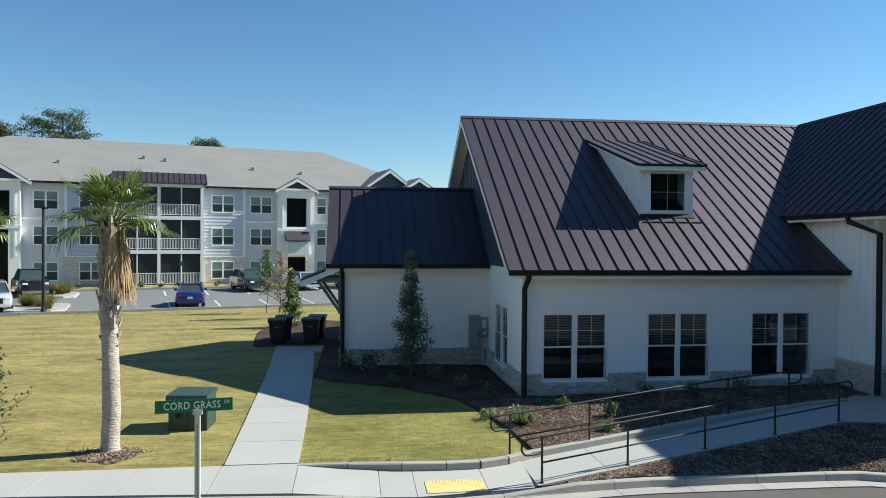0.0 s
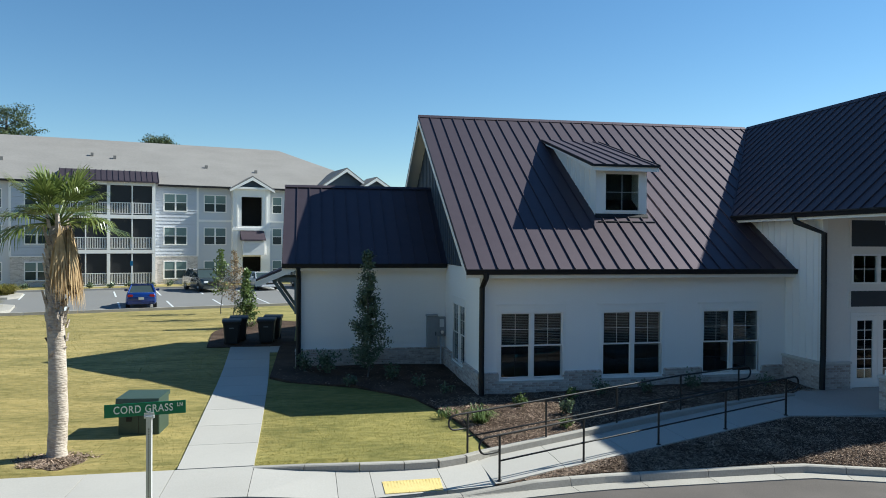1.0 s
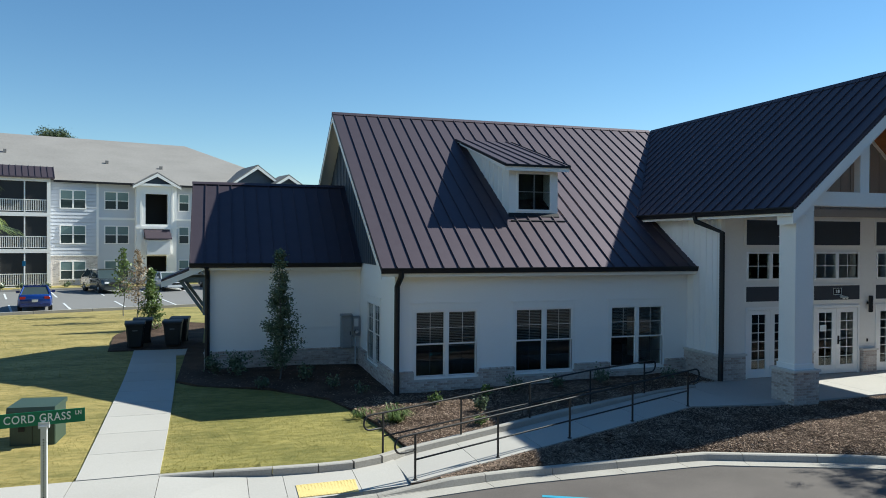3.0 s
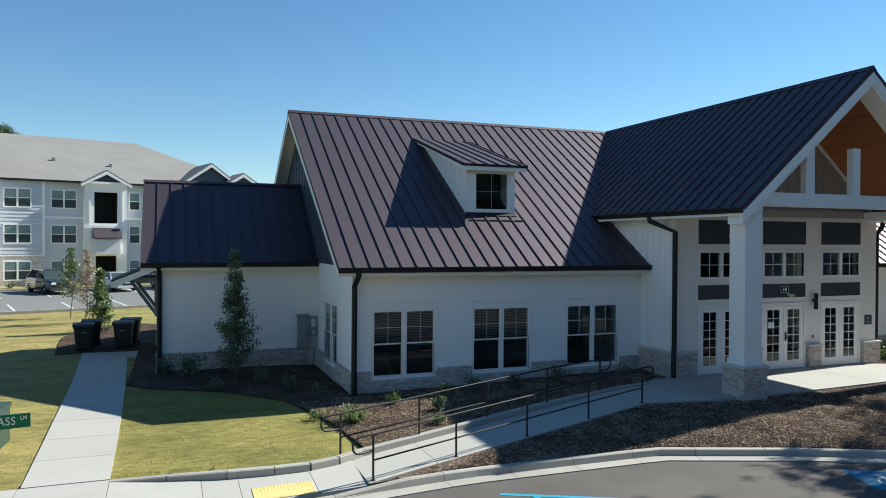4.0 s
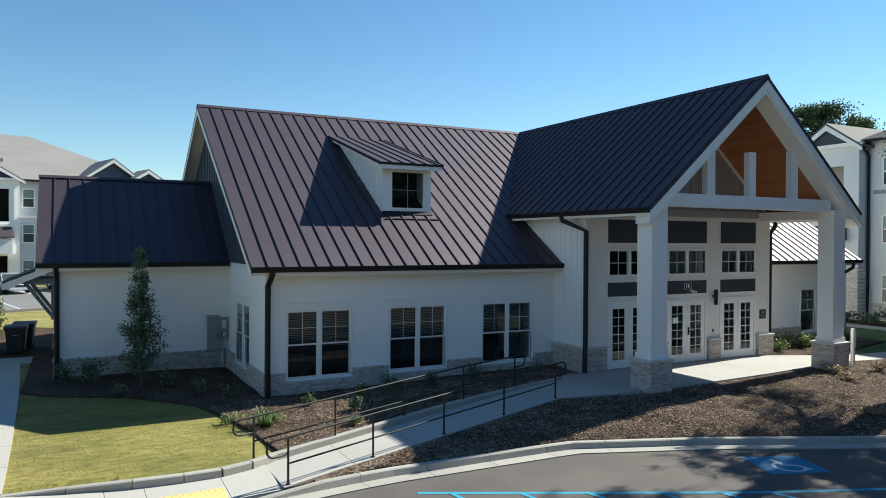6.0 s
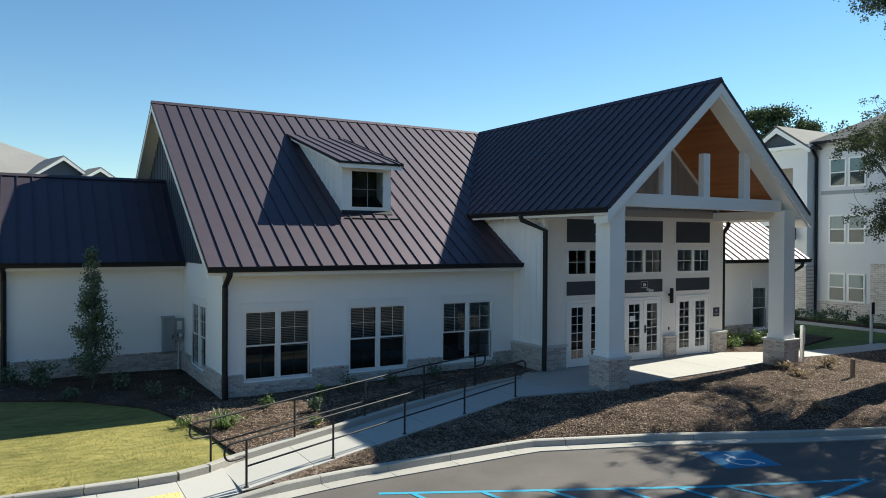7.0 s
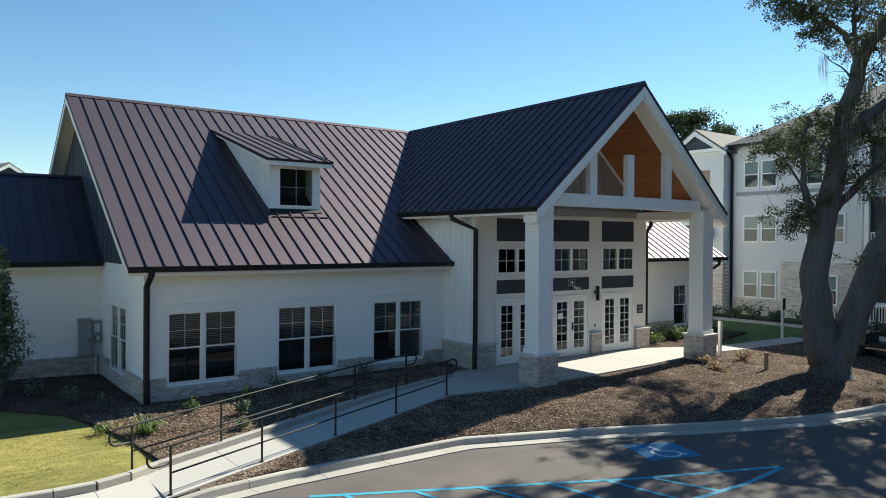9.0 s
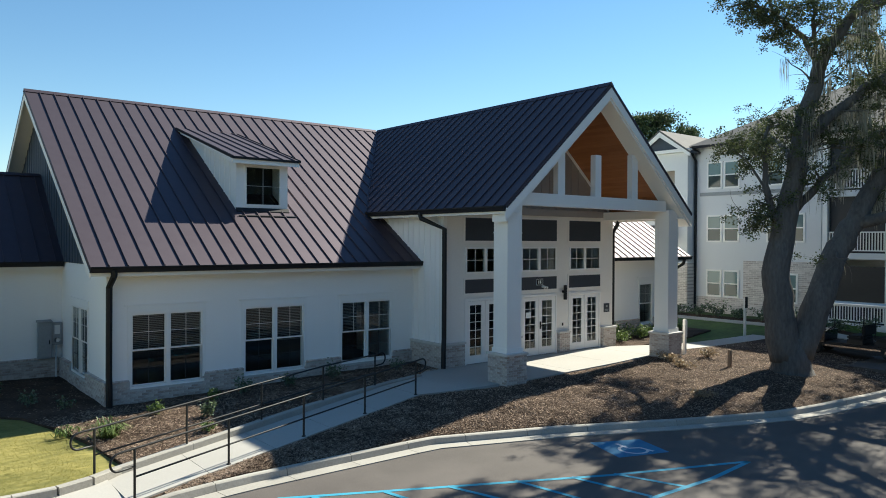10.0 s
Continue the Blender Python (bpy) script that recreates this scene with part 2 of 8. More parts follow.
coursed(M_APTBRICK, 0.30, 0.10, 0.012)

M_GLASS = bpy.data.materials.new("window_glass")
M_GLASS.use_nodes = True
_p = M_GLASS.node_tree.nodes["Principled BSDF"]
_p.inputs["Transmission Weight"].default_value = 1.0
_p.inputs["Roughness"].default_value = 0.01
_p.inputs["IOR"].default_value = 1.4
_p.inputs["Base Color"].default_value = (0.75, 0.82, 0.82, 1)


def paint(name, c):
    m = mat(name, c, tuple(min(1, v * 1.15 + 0.004) for v in c), 0.25, metal=0.3, big=0.5, fine=3, bump=0)
    m.node_tree.nodes["Principled BSDF"].inputs["Coat Weight"].default_value = 0.8
    return m


# ---- building blocks ----
def box(bm, x0, x1, y0, y1, z0, z1):
    v = [bm.verts.new(c) for c in ((x0, y0, z0), (x1, y0, z0), (x1, y1, z0), (x0, y1, z0), (x0, y0, z1), (x1, y0, z1), (x1, y1, z1), (x0, y1, z1))]
    for f in ((3, 2, 1, 0), (4, 5, 6, 7), (0, 1, 5, 4), (1, 2, 6, 5), (2, 3, 7, 6), (3, 0, 4, 7)):
        bm.faces.new([v[i] for i in f])
    return v


def boxes(*cells):
    bm = bmesh.new()
    for c in cells:
        box(bm, *c)
    if len(cells) > 1:
        bmesh.ops.remove_doubles(bm, verts=bm.verts[:], dist=0.00005)
    return bm


def rbox(x0, x1, y0, y1, z0, z1, r=0.02, seg=2):
    """A box with rounded edges."""
    bm = boxes((x0, x1, y0, y1, z0, z1))
    bmesh.ops.bevel(bm, geom=bm.edges[:], offset=r, segments=seg, affect="EDGES")
    return bm


def prism(pts, axis, a, b, bm=None):
    """A flat outline (two coordinates) pushed along the x, y or z axis from a to b."""
    bm = bm or bmesh.new()
    place = {"x": lambda p, w: (w, p[0], p[1]), "y": lambda p, w: (p[0], w, p[1]), "z": lambda p, w: (p[0], p[1], w)}[axis]
    lo, hi = [bm.verts.new(place(p, a)) for p in pts], [bm.verts.new(place(p, b)) for p in pts]
    bm.faces.new(lo)
    bm.faces.new(hi[::-1])
    for i in range(len(pts)):
        j = (i + 1) % len(pts)
        bm.faces.new((lo[j], lo[i], hi[i], hi[j]))
    bmesh.ops.recalc_face_normals(bm, faces=bm.faces[:])
    return bm


def tube(bm, pts, radius, sides=8, radius_end=None):
    """A round bar along a line of points, tapering if told."""
    pts = [Vector(p) for p in pts]
    rings, n = [], len(pts)
    d0 = (pts[1] - pts[0]).normalized()
    up = Vector((0, 0, 1)) if abs(d0.z) < 0.9 else Vector((1, 0, 0))
    for i, p in enumerate(pts):
        d = (pts[min(i + 1, n - 1)] - pts[max(i - 1, 0)]).normalized()
        side = d.cross(up).normalized()
        up = side.cross(d).normalized()
        r = radius if radius_end is None else radius + (radius_end - radius) * i / (n - 1)
        rings.append([bm.verts.new(p + r * (side * math.cos(2 * math.pi * k / sides) + up * math.sin(2 * math.pi * k / sides))) for k in range(sides)])
    for a, b in zip(rings, rings[1:]):
        for k in range(sides):
            bm.faces.new((a[k], a[(k + 1) % sides], b[(k + 1) % sides], b[k]))
    bm.faces.new(rings[0][::-1])
    bm.faces.new(rings[-1])
    return bm


def lathe(bm, profile, sides=16):
    """A turned shape from (radius, height) pairs round the z axis."""
    rings = [[bm.verts.new((r * math.cos(2 * math.pi * k / sides), r * math.sin(2 * math.pi * k / sides), z)) for k in range(sides)] for r, z in profile]
    for a, b in zip(rings, rings[1:]):
        for k in range(sides):
            bm.faces.new((a[k], a[(k + 1) % sides], b[(k + 1) % sides], b[k]))
    bm.faces.new(rings[0][::-1])
    bm.faces.new(rings[-1])
    return bm


def mesh(name, bm, material, smooth=False):
    me = bpy.data.meshes.new(name)
    bm.to_mesh(me)
    bm.free()
    me.materials.append(material)
    if smooth:
        me.shade_smooth()
    return me


def part(name, bm, material, parent=None, label="", smooth=False):
    ob = new(name, mesh(name, bm, material, smooth))
    ob.parent = parent
    return tagged(ob, label)


def cloud(name, verts, faces, material, parent=None, label="", kind=""):
    """Many small faces in one mesh."""
    me = bpy.data.meshes.new(name)
    me.from_pydata([tuple(v) for v in verts], [], [tuple(f) for f in faces])
    me.materials.append(material)
    ob = new(name, me)
    ob.parent = parent
    return tagged(ob, label, kind=kind)


def thing(name, label, category, m=None, group=""):
    ob = new(name)
    ob.empty_display_size = 0.2
    if m is not None:
        ob.matrix_basis = m
    return tagged(ob, label, category, group)


def setting(name, bm, material, label, category, smooth=False):
    return tagged(part(name, bm, material, None, "", smooth), label, category, kind="structure")


def clip_convex(poly, inside):
    """The part of a flat convex outline on one side: inside(p) is 0 or more there."""
    out = []
    for i, p in enumerate(poly):
        q = poly[(i + 1) % len(poly)]
        a, b = inside(p), inside(q)
        if a >= 0:
            out.append(p)
        if (a >= 0) != (b >= 0):
            t = a / (a - b)
            out.append((p[0] + t * (q[0] - p[0]), p[1] + t * (q[1] - p[1])))
    return out


def ease(t):
    t = min(1.0, max(0.0, t))
    return t * t * (3 - 2 * t)


def run(x, table):
    """Straight-line interpolation in (x, value) pairs."""
    if x <= table[0][0]:
        return table[0][1]
    for (a, va), (b, vb) in zip(table, table[1:]):
        if x <= b:
            return va + (vb - va) * (x - a) / (b - a)
    return table[-1][1]


# ---- the lie of the land ----
KERB = [(-60, -6.2), (-11, -6.35), (-5.5, -6.76), (-3.7, -6.95), (-1.0, -6.62), (0.7, -6.44), (5.4, -6.5), (8.5, -7.65), (12.2, -9.4), (15, -10.45), (20, -11.05), (60, -11.8)]
APT_Q, APT_A = Vector((-16.8, 48.5)), radians(15.3)
ROAD_Z = -0.62


def kerb_y(x):
    return run(x, KERB)


def ramp_r(x):
    return -6.5 + 0.272 * (x + 1.16)


def ramp_l(x):
    return -4.85 + 0.272 * (x + 1.5)


def ramp_z(x):
    return -0.53 + 0.51 * min(1, max(0, (x + 1.4) / 8.2))


def pave_far(x):
    return run(x, [(-60, -4.65), (-5.95, -4.75), (-3.8, -5.25), (-2.2, -5.3), (-1.25, -4.85)])


def bed_top(x):
    return ramp_r(x) if x < 7.0 else run(x, [(7.0, -4.28), (9, -4.75), (15, -4.4), (19, -3.95), (24, -4.3), (40, -4.6)])


def lawn_z(y):
    return run(y, [(-7, -0.5), (-4.8, -0.48), (0, -0.27), (5, -0.2), (8, -0.1), (14, -0.04), (24, -0.02), (45, 0.28), (60, 0.36)])


def ground_z(x, y):
    k = kerb_y(x)
    if y < k + 0.3:
        return -0.6 if (x < -3 and y < -11.2) or y < -40 else -0.85
    left = lawn_z(y)
    if x < -0.6 and y < pave_far(x) + 0.1:
        left = -0.66
    if x < -2:
        return left
    r = bed_top(x)
    house = -0.22 + 0.16 * ease(x / 10)
    if y > r:
        low = ramp_z(x) - 0.16
        right = low + (house - low) * ease((y - r) / (0.3 - r)) if y < 0.3 else house
        if x > 19:
            right = right + (-0.12 - right) * ease((x - 19) / 4)
    else:
        right = -0.62 + (ramp_z(x) + 0.3) * (y - k) / (r - k)
    if y > 8:
        right = house + (left - house) * ease((y - 8) / 20)
    return left + (right - left) * ease((x + 2) / 2)


def grid_lines(a, b, step, far):
    near = [a + step * i for i in range(int((b - a) / step) + 1)]
    return [-far, -far / 3, a - 60, a - 20, a - 6] + near + [b + 6, b + 20, b + 60, far / 3, far]


gx, gy = grid_lines(-30, 36, 0.5, 1500), grid_lines(-26, 60, 0.5, 1500)
gv = [(x, y, ground_z(x, y) if abs(x) < 200 and abs(y) < 200 else -0.6) for y in gy for x in gx]
gw = len(gx)
gf = [(j * gw + i, j * gw + i + 1, (j + 1) * gw + i + 1, (j + 1) * gw + i) for j in range(len(gy) - 1) for i in range(gw - 1)]
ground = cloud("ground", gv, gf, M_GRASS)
tagged(ground, "mown yellow-green lawn reaching out to the horizon", "lawn", kind="structure")


def sheet(poly, step, zf, skirt=0.12):
    """A ground cover with that outline, cut into a net and laid on the height zf(x, y), with its edge turned down."""
    bm = bmesh.new()
    bm.faces.new([bm.verts.new((x, y, 0)) for x, y in poly])
    for k, lo, hi in ((0, min(p[0] for p in poly), max(p[0] for p in poly)), (1, min(p[1] for p in poly), max(p[1] for p in poly))):
        w = lo + step
        while w < hi:
            at, no = [0, 0, 0], [0, 0, 0]
            at[k], no[k] = w, 1
            bmesh.ops.bisect_plane(bm, geom=bm.verts[:] + bm.edges[:] + bm.faces[:], plane_co=at, plane_no=no)
            w += step
    for v in bm.verts:
        v.co.z = zf(v.co.x, v.co.y)
    if skirt:
        edge = bmesh.ops.extrude_edge_only(bm, edges=[e for e in bm.edges if e.is_boundary])
        for v in edge["geom"]:
            if isinstance(v, bmesh.types.BMVert):
                v.co.z -= skirt
    bmesh.ops.recalc_face_normals(bm, faces=bm.faces[:])
    return bm


def rough(x, y, s=1.4, h=0.05):
    return h * noise.noise((x * s, y * s, 0.3))


# asphalt drive in front, and the parking court before the apartments
road_edge = [(x, kerb_y(x) - 0.5) for x in (-60, -11, -5.5, -3.7, -1, 0.7, 5.4, 8.5, 12.2, 15, 20, 60)]
setting("road", sheet(road_edge + [(60, -38), (-2.6, -38), (-2.6, -11.0), (-60, -11.0)], 6, lambda x, y: ROAD_Z, 0.1), M_ASPH,
        "dark grey asphalt drive with tree shade", "road")


def apt_xy(u, off):
    """From the apartments' own frame: u along the front, off out from it."""
    d = Vector((math.cos(APT_A), math.sin(APT_A)))
    p = APT_Q + d * u + Vector((d.y, -d.x)) * off
    return p.x, p.y


setting("parking_lot", sheet([apt_xy(-60, 22.8), apt_xy(30, 22.8), apt_xy(30, 6.2), apt_xy(-60, 6.2)], 4, lambda x, y: ground_z(x, y) + 0.03), M_LOT,
        "grey asphalt parking court before the apartments", "parking lot")

# mulch beds: one round the house, one between the ramp and the drive
house_bed = [(-5.9, 11.0), (-6.05, 3.6), (-5.5, 2.9), (-3.4, 1.8), (-1.9, 0.1), (-1.35, -1.5), (-0.98, -3.0), (-0.75, -4.58)] + [(x, ramp_l(x) + 0.02) for x in (0, 2, 4, 6, 8.3)] + [(10.2, -1.5), (10.2, 1.0), (0.4, 1.0), (0.4, 11.0)]
setting("mulch_bed_house", sheet(house_bed, 0.35, lambda x, y: ground_z(x, y) + 0.06 + rough(x, y, 1.7, 0.04)), M_MULCH,
        "brown pine straw bed along the house wall", "mulch bed")


def front_bed_z(x, y):
    k, t = kerb_y(x), bed_top(x)
    f = min(1, max(0, (y - k) / max(0.1, t - k)))
    top = ramp_z(x) - 0.03 if x < 7 else -0.06
    mound = 0.10 * math.sin(math.pi * f) * ease((x - 3) / 6)
    return -0.49 + (top + 0.49) * f ** 0.85 + mound + rough(x, y, 1.6, 0.05) * min(1, 6 * f * (1 - f))


bm = bmesh.new()
xs = [-1.3 + 0.3 * i for i in range(96)]
net = [[bm.verts.new((x, kerb_y(x) + (bed_top(x) - kerb_y(x)) * j / 16, front_bed_z(x, kerb_y(x) + (bed_top(x) - kerb_y(x)) * j / 16))) for j in range(17)] for x in xs if bed_top(x) > kerb_y(x) + 0.02]
for a, b in zip(net, net[1:]):
    for j in range(16):
        bm.faces.new((a[j], b[j], b[j + 1], a[j + 1]))
setting("mulch_bed_drive", bm, M_MULCH, "brown pine straw bed between ramp and drive kerb", "mulch bed")
setting("mulch_bed_bins", sheet([(-8.8, 9.9), (-6.4, 9.75), (-5.4, 9.9), (-5.4, 18.4), (-6.8, 19.0), (-8.6, 17.6), (-9.1, 14.0)], 0.6, lambda x, y: ground_z(x, y) + 0.05 + rough(x, y)), M_MULCH,
        "dark pine straw bed round the bins and young trees", "mulch bed")
setting("mulch_bed_wing", sheet([(18.6, -2.2), (22.5, -2.2), (26.5, -1.2), (26.5, 0.5), (18.6, 0.5)], 0.5, lambda x, y: ground_z(x, y) + 0.07 + rough(x, y)), M_MULCH,
        "narrow pine straw bed under the wing window", "mulch bed")


# concrete: each slab is a piece of its own with a joint round it
def slab(parent, corners, zf, thick=0.14):
    bm = bmesh.new()
    c = Vector((sum(p[0] for p in corners) / len(corners), sum(p[1] for p in corners) / len(corners)))
    inner = [c + (Vector(p) - c) * (1 - 0.009 / max(0.2, (Vector(p) - c).length)) for p in corners]
    top = [bm.verts.new((p.x, p.y, zf(p.x, p.y))) for p in inner]
    low = [bm.verts.new((p[0], p[1], zf(p[0], p[1]) - thick)) for p in corners]
    mid = [bm.verts.new((p.x * 0.95 + q[0] * 0.05, p.y * 0.95 + q[1] * 0.05, zf(q[0], q[1]) - 0.022)) for p, q in zip(inner, corners)]
    bm.faces.new(top)
    n = len(corners)
    for i in range(n):
        j = (i + 1) % n
        bm.faces.new((top[i], mid[i], mid[j], top[j]))
        bm.faces.new((mid[i], low[i], low[j], mid[j]))
    bmesh.ops.recalc_face_normals(bm, faces=bm.faces[:])
    return part("slab", bm, M_CONC, parent)


def setting_group(name, label, category):
    ob = new(name)
    return tagged(ob, label, category, kind="structure")


pavement = setting_group("pavement", "pale broom-finished concrete pavement along the drive", "pavement")


def pave_z(x, y):
    dip = ease((x + 5.6) / 1.6)
    return -0.475 - 0.09 * dip * min(1, max(0, (y + 4.7) / -1.8))


cuts = [-26 + 1.68 * i for i in range(12)] + [-5.95, -4.3, -3.62, -2.22, -1.25]
for a, b in zip(cuts, cuts[1:]):
    slab(pavement, [(a, kerb_y(a) + 0.14), (b, kerb_y(b) + 0.14), (b, pave_far(b)), (a, pave_far(a))], pave_z)

ramp = setting_group("ramp", "pale concrete ramp walk rising to the entrance", "ramp")
cuts = [-1.25, 0.35, 1.95, 3.55, 5.15, 6.75]
for a, b in zip(cuts, cuts[1:]):
    slab(ramp, [(a, ramp_r(a) - 0.02), (b, ramp_r(b)), (b, ramp_l(b) - 0.15), (a, ramp_l(a) - 0.15)], lambda x, y: ramp_z(x))
# low concrete upstand on the house side of the ramp, and round the lawn corner
upstand = setting_group("ramp_kerb", "low concrete edge kerb of the ramp and lawn corner", "kerb")
line = [(-5.95, -4.75), (-4.9, -5.05), (-3.8, -5.25), (-2.9, -5.3), (-2.2, -5.28), (-1.6, -5.1), (-1.0, ramp_l(-1.0))] + [(x, ramp_l(x)) for x in (0.6, 2.2, 3.8, 5.4, 7.0, 8.4)]
for i, (a, b) in enumerate(zip(line, line[1:])):
    d = (Vector(b) - Vector(a)).normalized()
    w = Vector((d.y, -d.x)) * 0.15
    bm = bmesh.new()
    ring = []
    for p in (Vector(a) + d * 0.003, Vector(b) - d * 0.003):
        base = ramp_z(p.x) if p.x > -1.3 else pave_z(p.x, p.y)
        rise = 0.15 * ease((p.x + 6.2) / 2.2) * (1 - 0.6 * ease((p.x - 4) / 3))
        ring.append([bm.verts.new((p.x + w.x * f, p.y + w.y * f, base + h)) for f, h in ((0, -0.3), (0, rise), (0.85, rise), (1, rise - 0.02), (1, -0.3))])
    for k in range(5):
        bm.faces.new((ring[0][k], ring[0][(k + 1) % 5], ring[1][(k + 1) % 5], ring[1][k]))
    bm.faces.new(ring[0])
    bm.faces.new(ring[1][::-1])
    bmesh.ops.recalc_face_normals(bm, faces=bm.faces[:])
    part("kerb_section", bm, M_KERB, upstand)

plaza = setting_group("entrance_walk", "pale concrete walk before the entrance doors", "pavement")
cuts = [6.75, 8.3, 10.6, 12.9, 15.2, 17.5, 19.8, 22.1, 24.4, 26.7]
for a, b in zip(cuts, cuts[1:]):
    back = [(x, run(x, [(6.75, ramp_l(6.75) - 0.15), (8.3, -2.2), (9.0, -1.55), (18.6, -1.55), (19.8, -2.5), (22, -3.0), (30, -3.3)])) for x in (b, a)]
    if a == 8.3:
        back = [(b, -1.55), (9.2, -1.55), (a, -2.2)]
    slab(plaza, [(a, bed_top(a)), (b, bed_top(b))] + back, lambda x, y: -0.02 - 0.06 * ease((x - 18) / 6))
side_path = setting_group("side_path", "straight pale concrete garden path crossing the lawn", "path")
for i in range(10):
    y0, y1 = -4.75 + 1.46 * i, -4.75 + 1.46 * (i + 1)
    f0, f1 = -0.4 * (i / 10) ** 2, -0.4 * ((i + 1) / 10) ** 2
    slab(side_path, [(-7.48 + f0, y0), (-5.95 + f0, y0), (-5.95 + f1, y1), (-7.48 + f1, y1)], lambda x, y: lawn_z(y) + 0.035 - 0.02 * ease((-3 - y) / 2))
slab(side_path, [(-6.34, 8.4), (-5.3, 8.4), (-5.3, 9.85), (-6.34, 9.85)], lambda x, y: lawn_z(y) + 0.034)

# drive kerb with its gutter pan
drive_kerb = setting_group("drive_kerb", "concrete kerb and gutter along the drive", "kerb")


def kerb_rise(x):
    return run(x, [(-4.6, 0.0), (-4.2, -0.115), (-1.7, -0.115), (-0.6, 0.0)])


def kerb_ring(bm, p, w, rise, outline):
    return [bm.verts.new((p.x + w.x * f, p.y + w.y * f, ROAD_Z + h + (rise if up else 0))) for f, h, up in outline]


pts = []
x = -26.0
while x < 34:
    pts.append(Vector((x, kerb_y(x))))
    x += 0.75 if -2 < x < 10 else 1.5
for name, outline in (("kerb_section", ((0, -0.3, 0), (0, 0.15, 1), (0.11, 0.15, 1), (0.14, 0.13, 1), (0.17, 0.012, 0), (0.17, -0.3, 0))),
                      ("gutter_section", ((0.175, -0.2, 0), (0.175, 0.008, 0), (0.56, 0.022, 0), (0.56, -0.2, 0)))):
    for i in range(0, len(pts) - 2, 2):
        bm, rings = bmesh.new(), []
        for k in (i, i + 1, i + 2):
            d = (pts[min(k + 1, len(pts) - 1)] - pts[max(k - 1, 0)]).normalized()
            p = pts[k] + d * (0.006 if k == i else -0.006 if k == i + 2 else 0)
            rings.append(kerb_ring(bm, p, Vector((d.y, -d.x)), kerb_rise(p.x), outline))
        for a, b in zip(rings, rings[1:]):
            for k in range(len(outline)):
                bm.faces.new((a[k], a[(k + 1) % len(outline)], b[(k + 1) % len(outline)], b[k]))
        bm.faces.new(rings[0])
        bm.faces.new(rings[-1][::-1])
        bmesh.ops.recalc_face_normals(bm, faces=bm.faces[:])
        part(name, bm, M_KERB, drive_kerb)

# yellow tactile plate on the kerb ramp
plate = thing("tactile_plate", "yellow tactile warning plate set in the kerb ramp", "tactile paving")
bm = bmesh.new()
c4 = [Vector((-3.42, -6.66)), Vector((-2.3, -6.62)), Vector((-2.26, -6.0)), Vector((-3.42, -6.03))]
lo, hi = [bm.verts.new((p.x, p.y, pave_z(p.x, p.y) - 0.02)) for p in c4], [bm.verts.new((p.x, p.y, pave_z(p.x, p.y) + 0.018)) for p in c4]
bm.faces.new(hi)
for i in range(4):
    bm.faces.new((lo[i], lo[(i + 1) % 4], hi[(i + 1) % 4], hi[i]))
part("base", bm, M_YELLOW, plate)
bm = bmesh.new()
for i in range(18):
    for j in range(10):
        p = c4[0].lerp(c4[1], (i + 0.5) / 18).lerp(c4[3].lerp(c4[2], (i + 0.5) / 18), (j + 0.5) / 10)
        z = pave_z(p.x, p.y) + 0.017
        box(bm, p.x - 0.013, p.x + 0.013, p.y - 0.013, p.y + 0.013, z, z + 0.006)
tagged(part("dome_field", bm, M_YELLOW, plate), kind="stuff")


# road paint
def stripe(name, pts, width, material, label, z=ROAD_Z + 0.005):
    bm = bmesh.new()
    for a, b in zip(pts, pts[1:]):
        a, b = Vector(a), Vector(b)
        n = Vector((-(b - a).y, (b - a).x)).normalized() * width / 2
        bm.faces.new([bm.verts.new((p.x, p.y, z)) for p in (a - n, b - n, b + n, a + n)])
    return tagged(part(name, bm, material), label, "road marking", kind="structure")


stripe("aisle_line_1", [(1.0, -7.7), (3.95, -9.18), (6.91, -10.65), (10.0, -11.92)], 0.11, M_BLUE, "worn light blue access aisle line on the asphalt")
stripe("aisle_line_2", [(6.3, -11.95), (8.34, -12.04), (10.0, -11.92)], 0.11, M_BLUE, "worn light blue access aisle line on the asphalt")
for i, (a, b) in enumerate((((2.75, -8.63), (3.0, -9.9)), ((3.87, -9.11), (4.3, -10.6)), ((5.13, -9.69), (5.4, -11.4)), ((6.17, -10.24), (6.5, -11.9)), ((7.01, -10.64), (7.48, -11.98)), ((1.55, -7.98), (1.7, -8.9)))):
    stripe("aisle_hatch_%d" % (i + 1), [a, b], 0.1, M_BLUE, "worn light blue hatching line on the asphalt", ROAD_Z + 0.009)
sq = [(8.42, -8.85), (9.6, -9.38), (9.25, -10.45), (8.0, -10.02)]
bm = bmesh.new()
bm.faces.new([bm.verts.new((x, y, ROAD_Z + 0.006)) for x, y in sq])
stall_mark = thing("stall_symbol", "blue painted stall square with a white wheelchair symbol", "road marking")
part("square", bm, M_BLUESQ, stall_mark)
o, ux, uy = Vector(sq[0]), (Vector(sq[1]) - Vector(sq[0])), (Vector(sq[3]) - Vector(sq[0]))


def sq_xy(a, b):
    return o + ux * a + uy * b


def flat_line(bm, pts, width, z):
    for a, b in zip(pts, pts[1:]):
        n = Vector((-(b - a).y, (b - a).x)).normalized() * width / 2
        bm.faces.new([bm.verts.new((p.x, p.y, z)) for p in (a - n, b - n, b + n, a + n)])


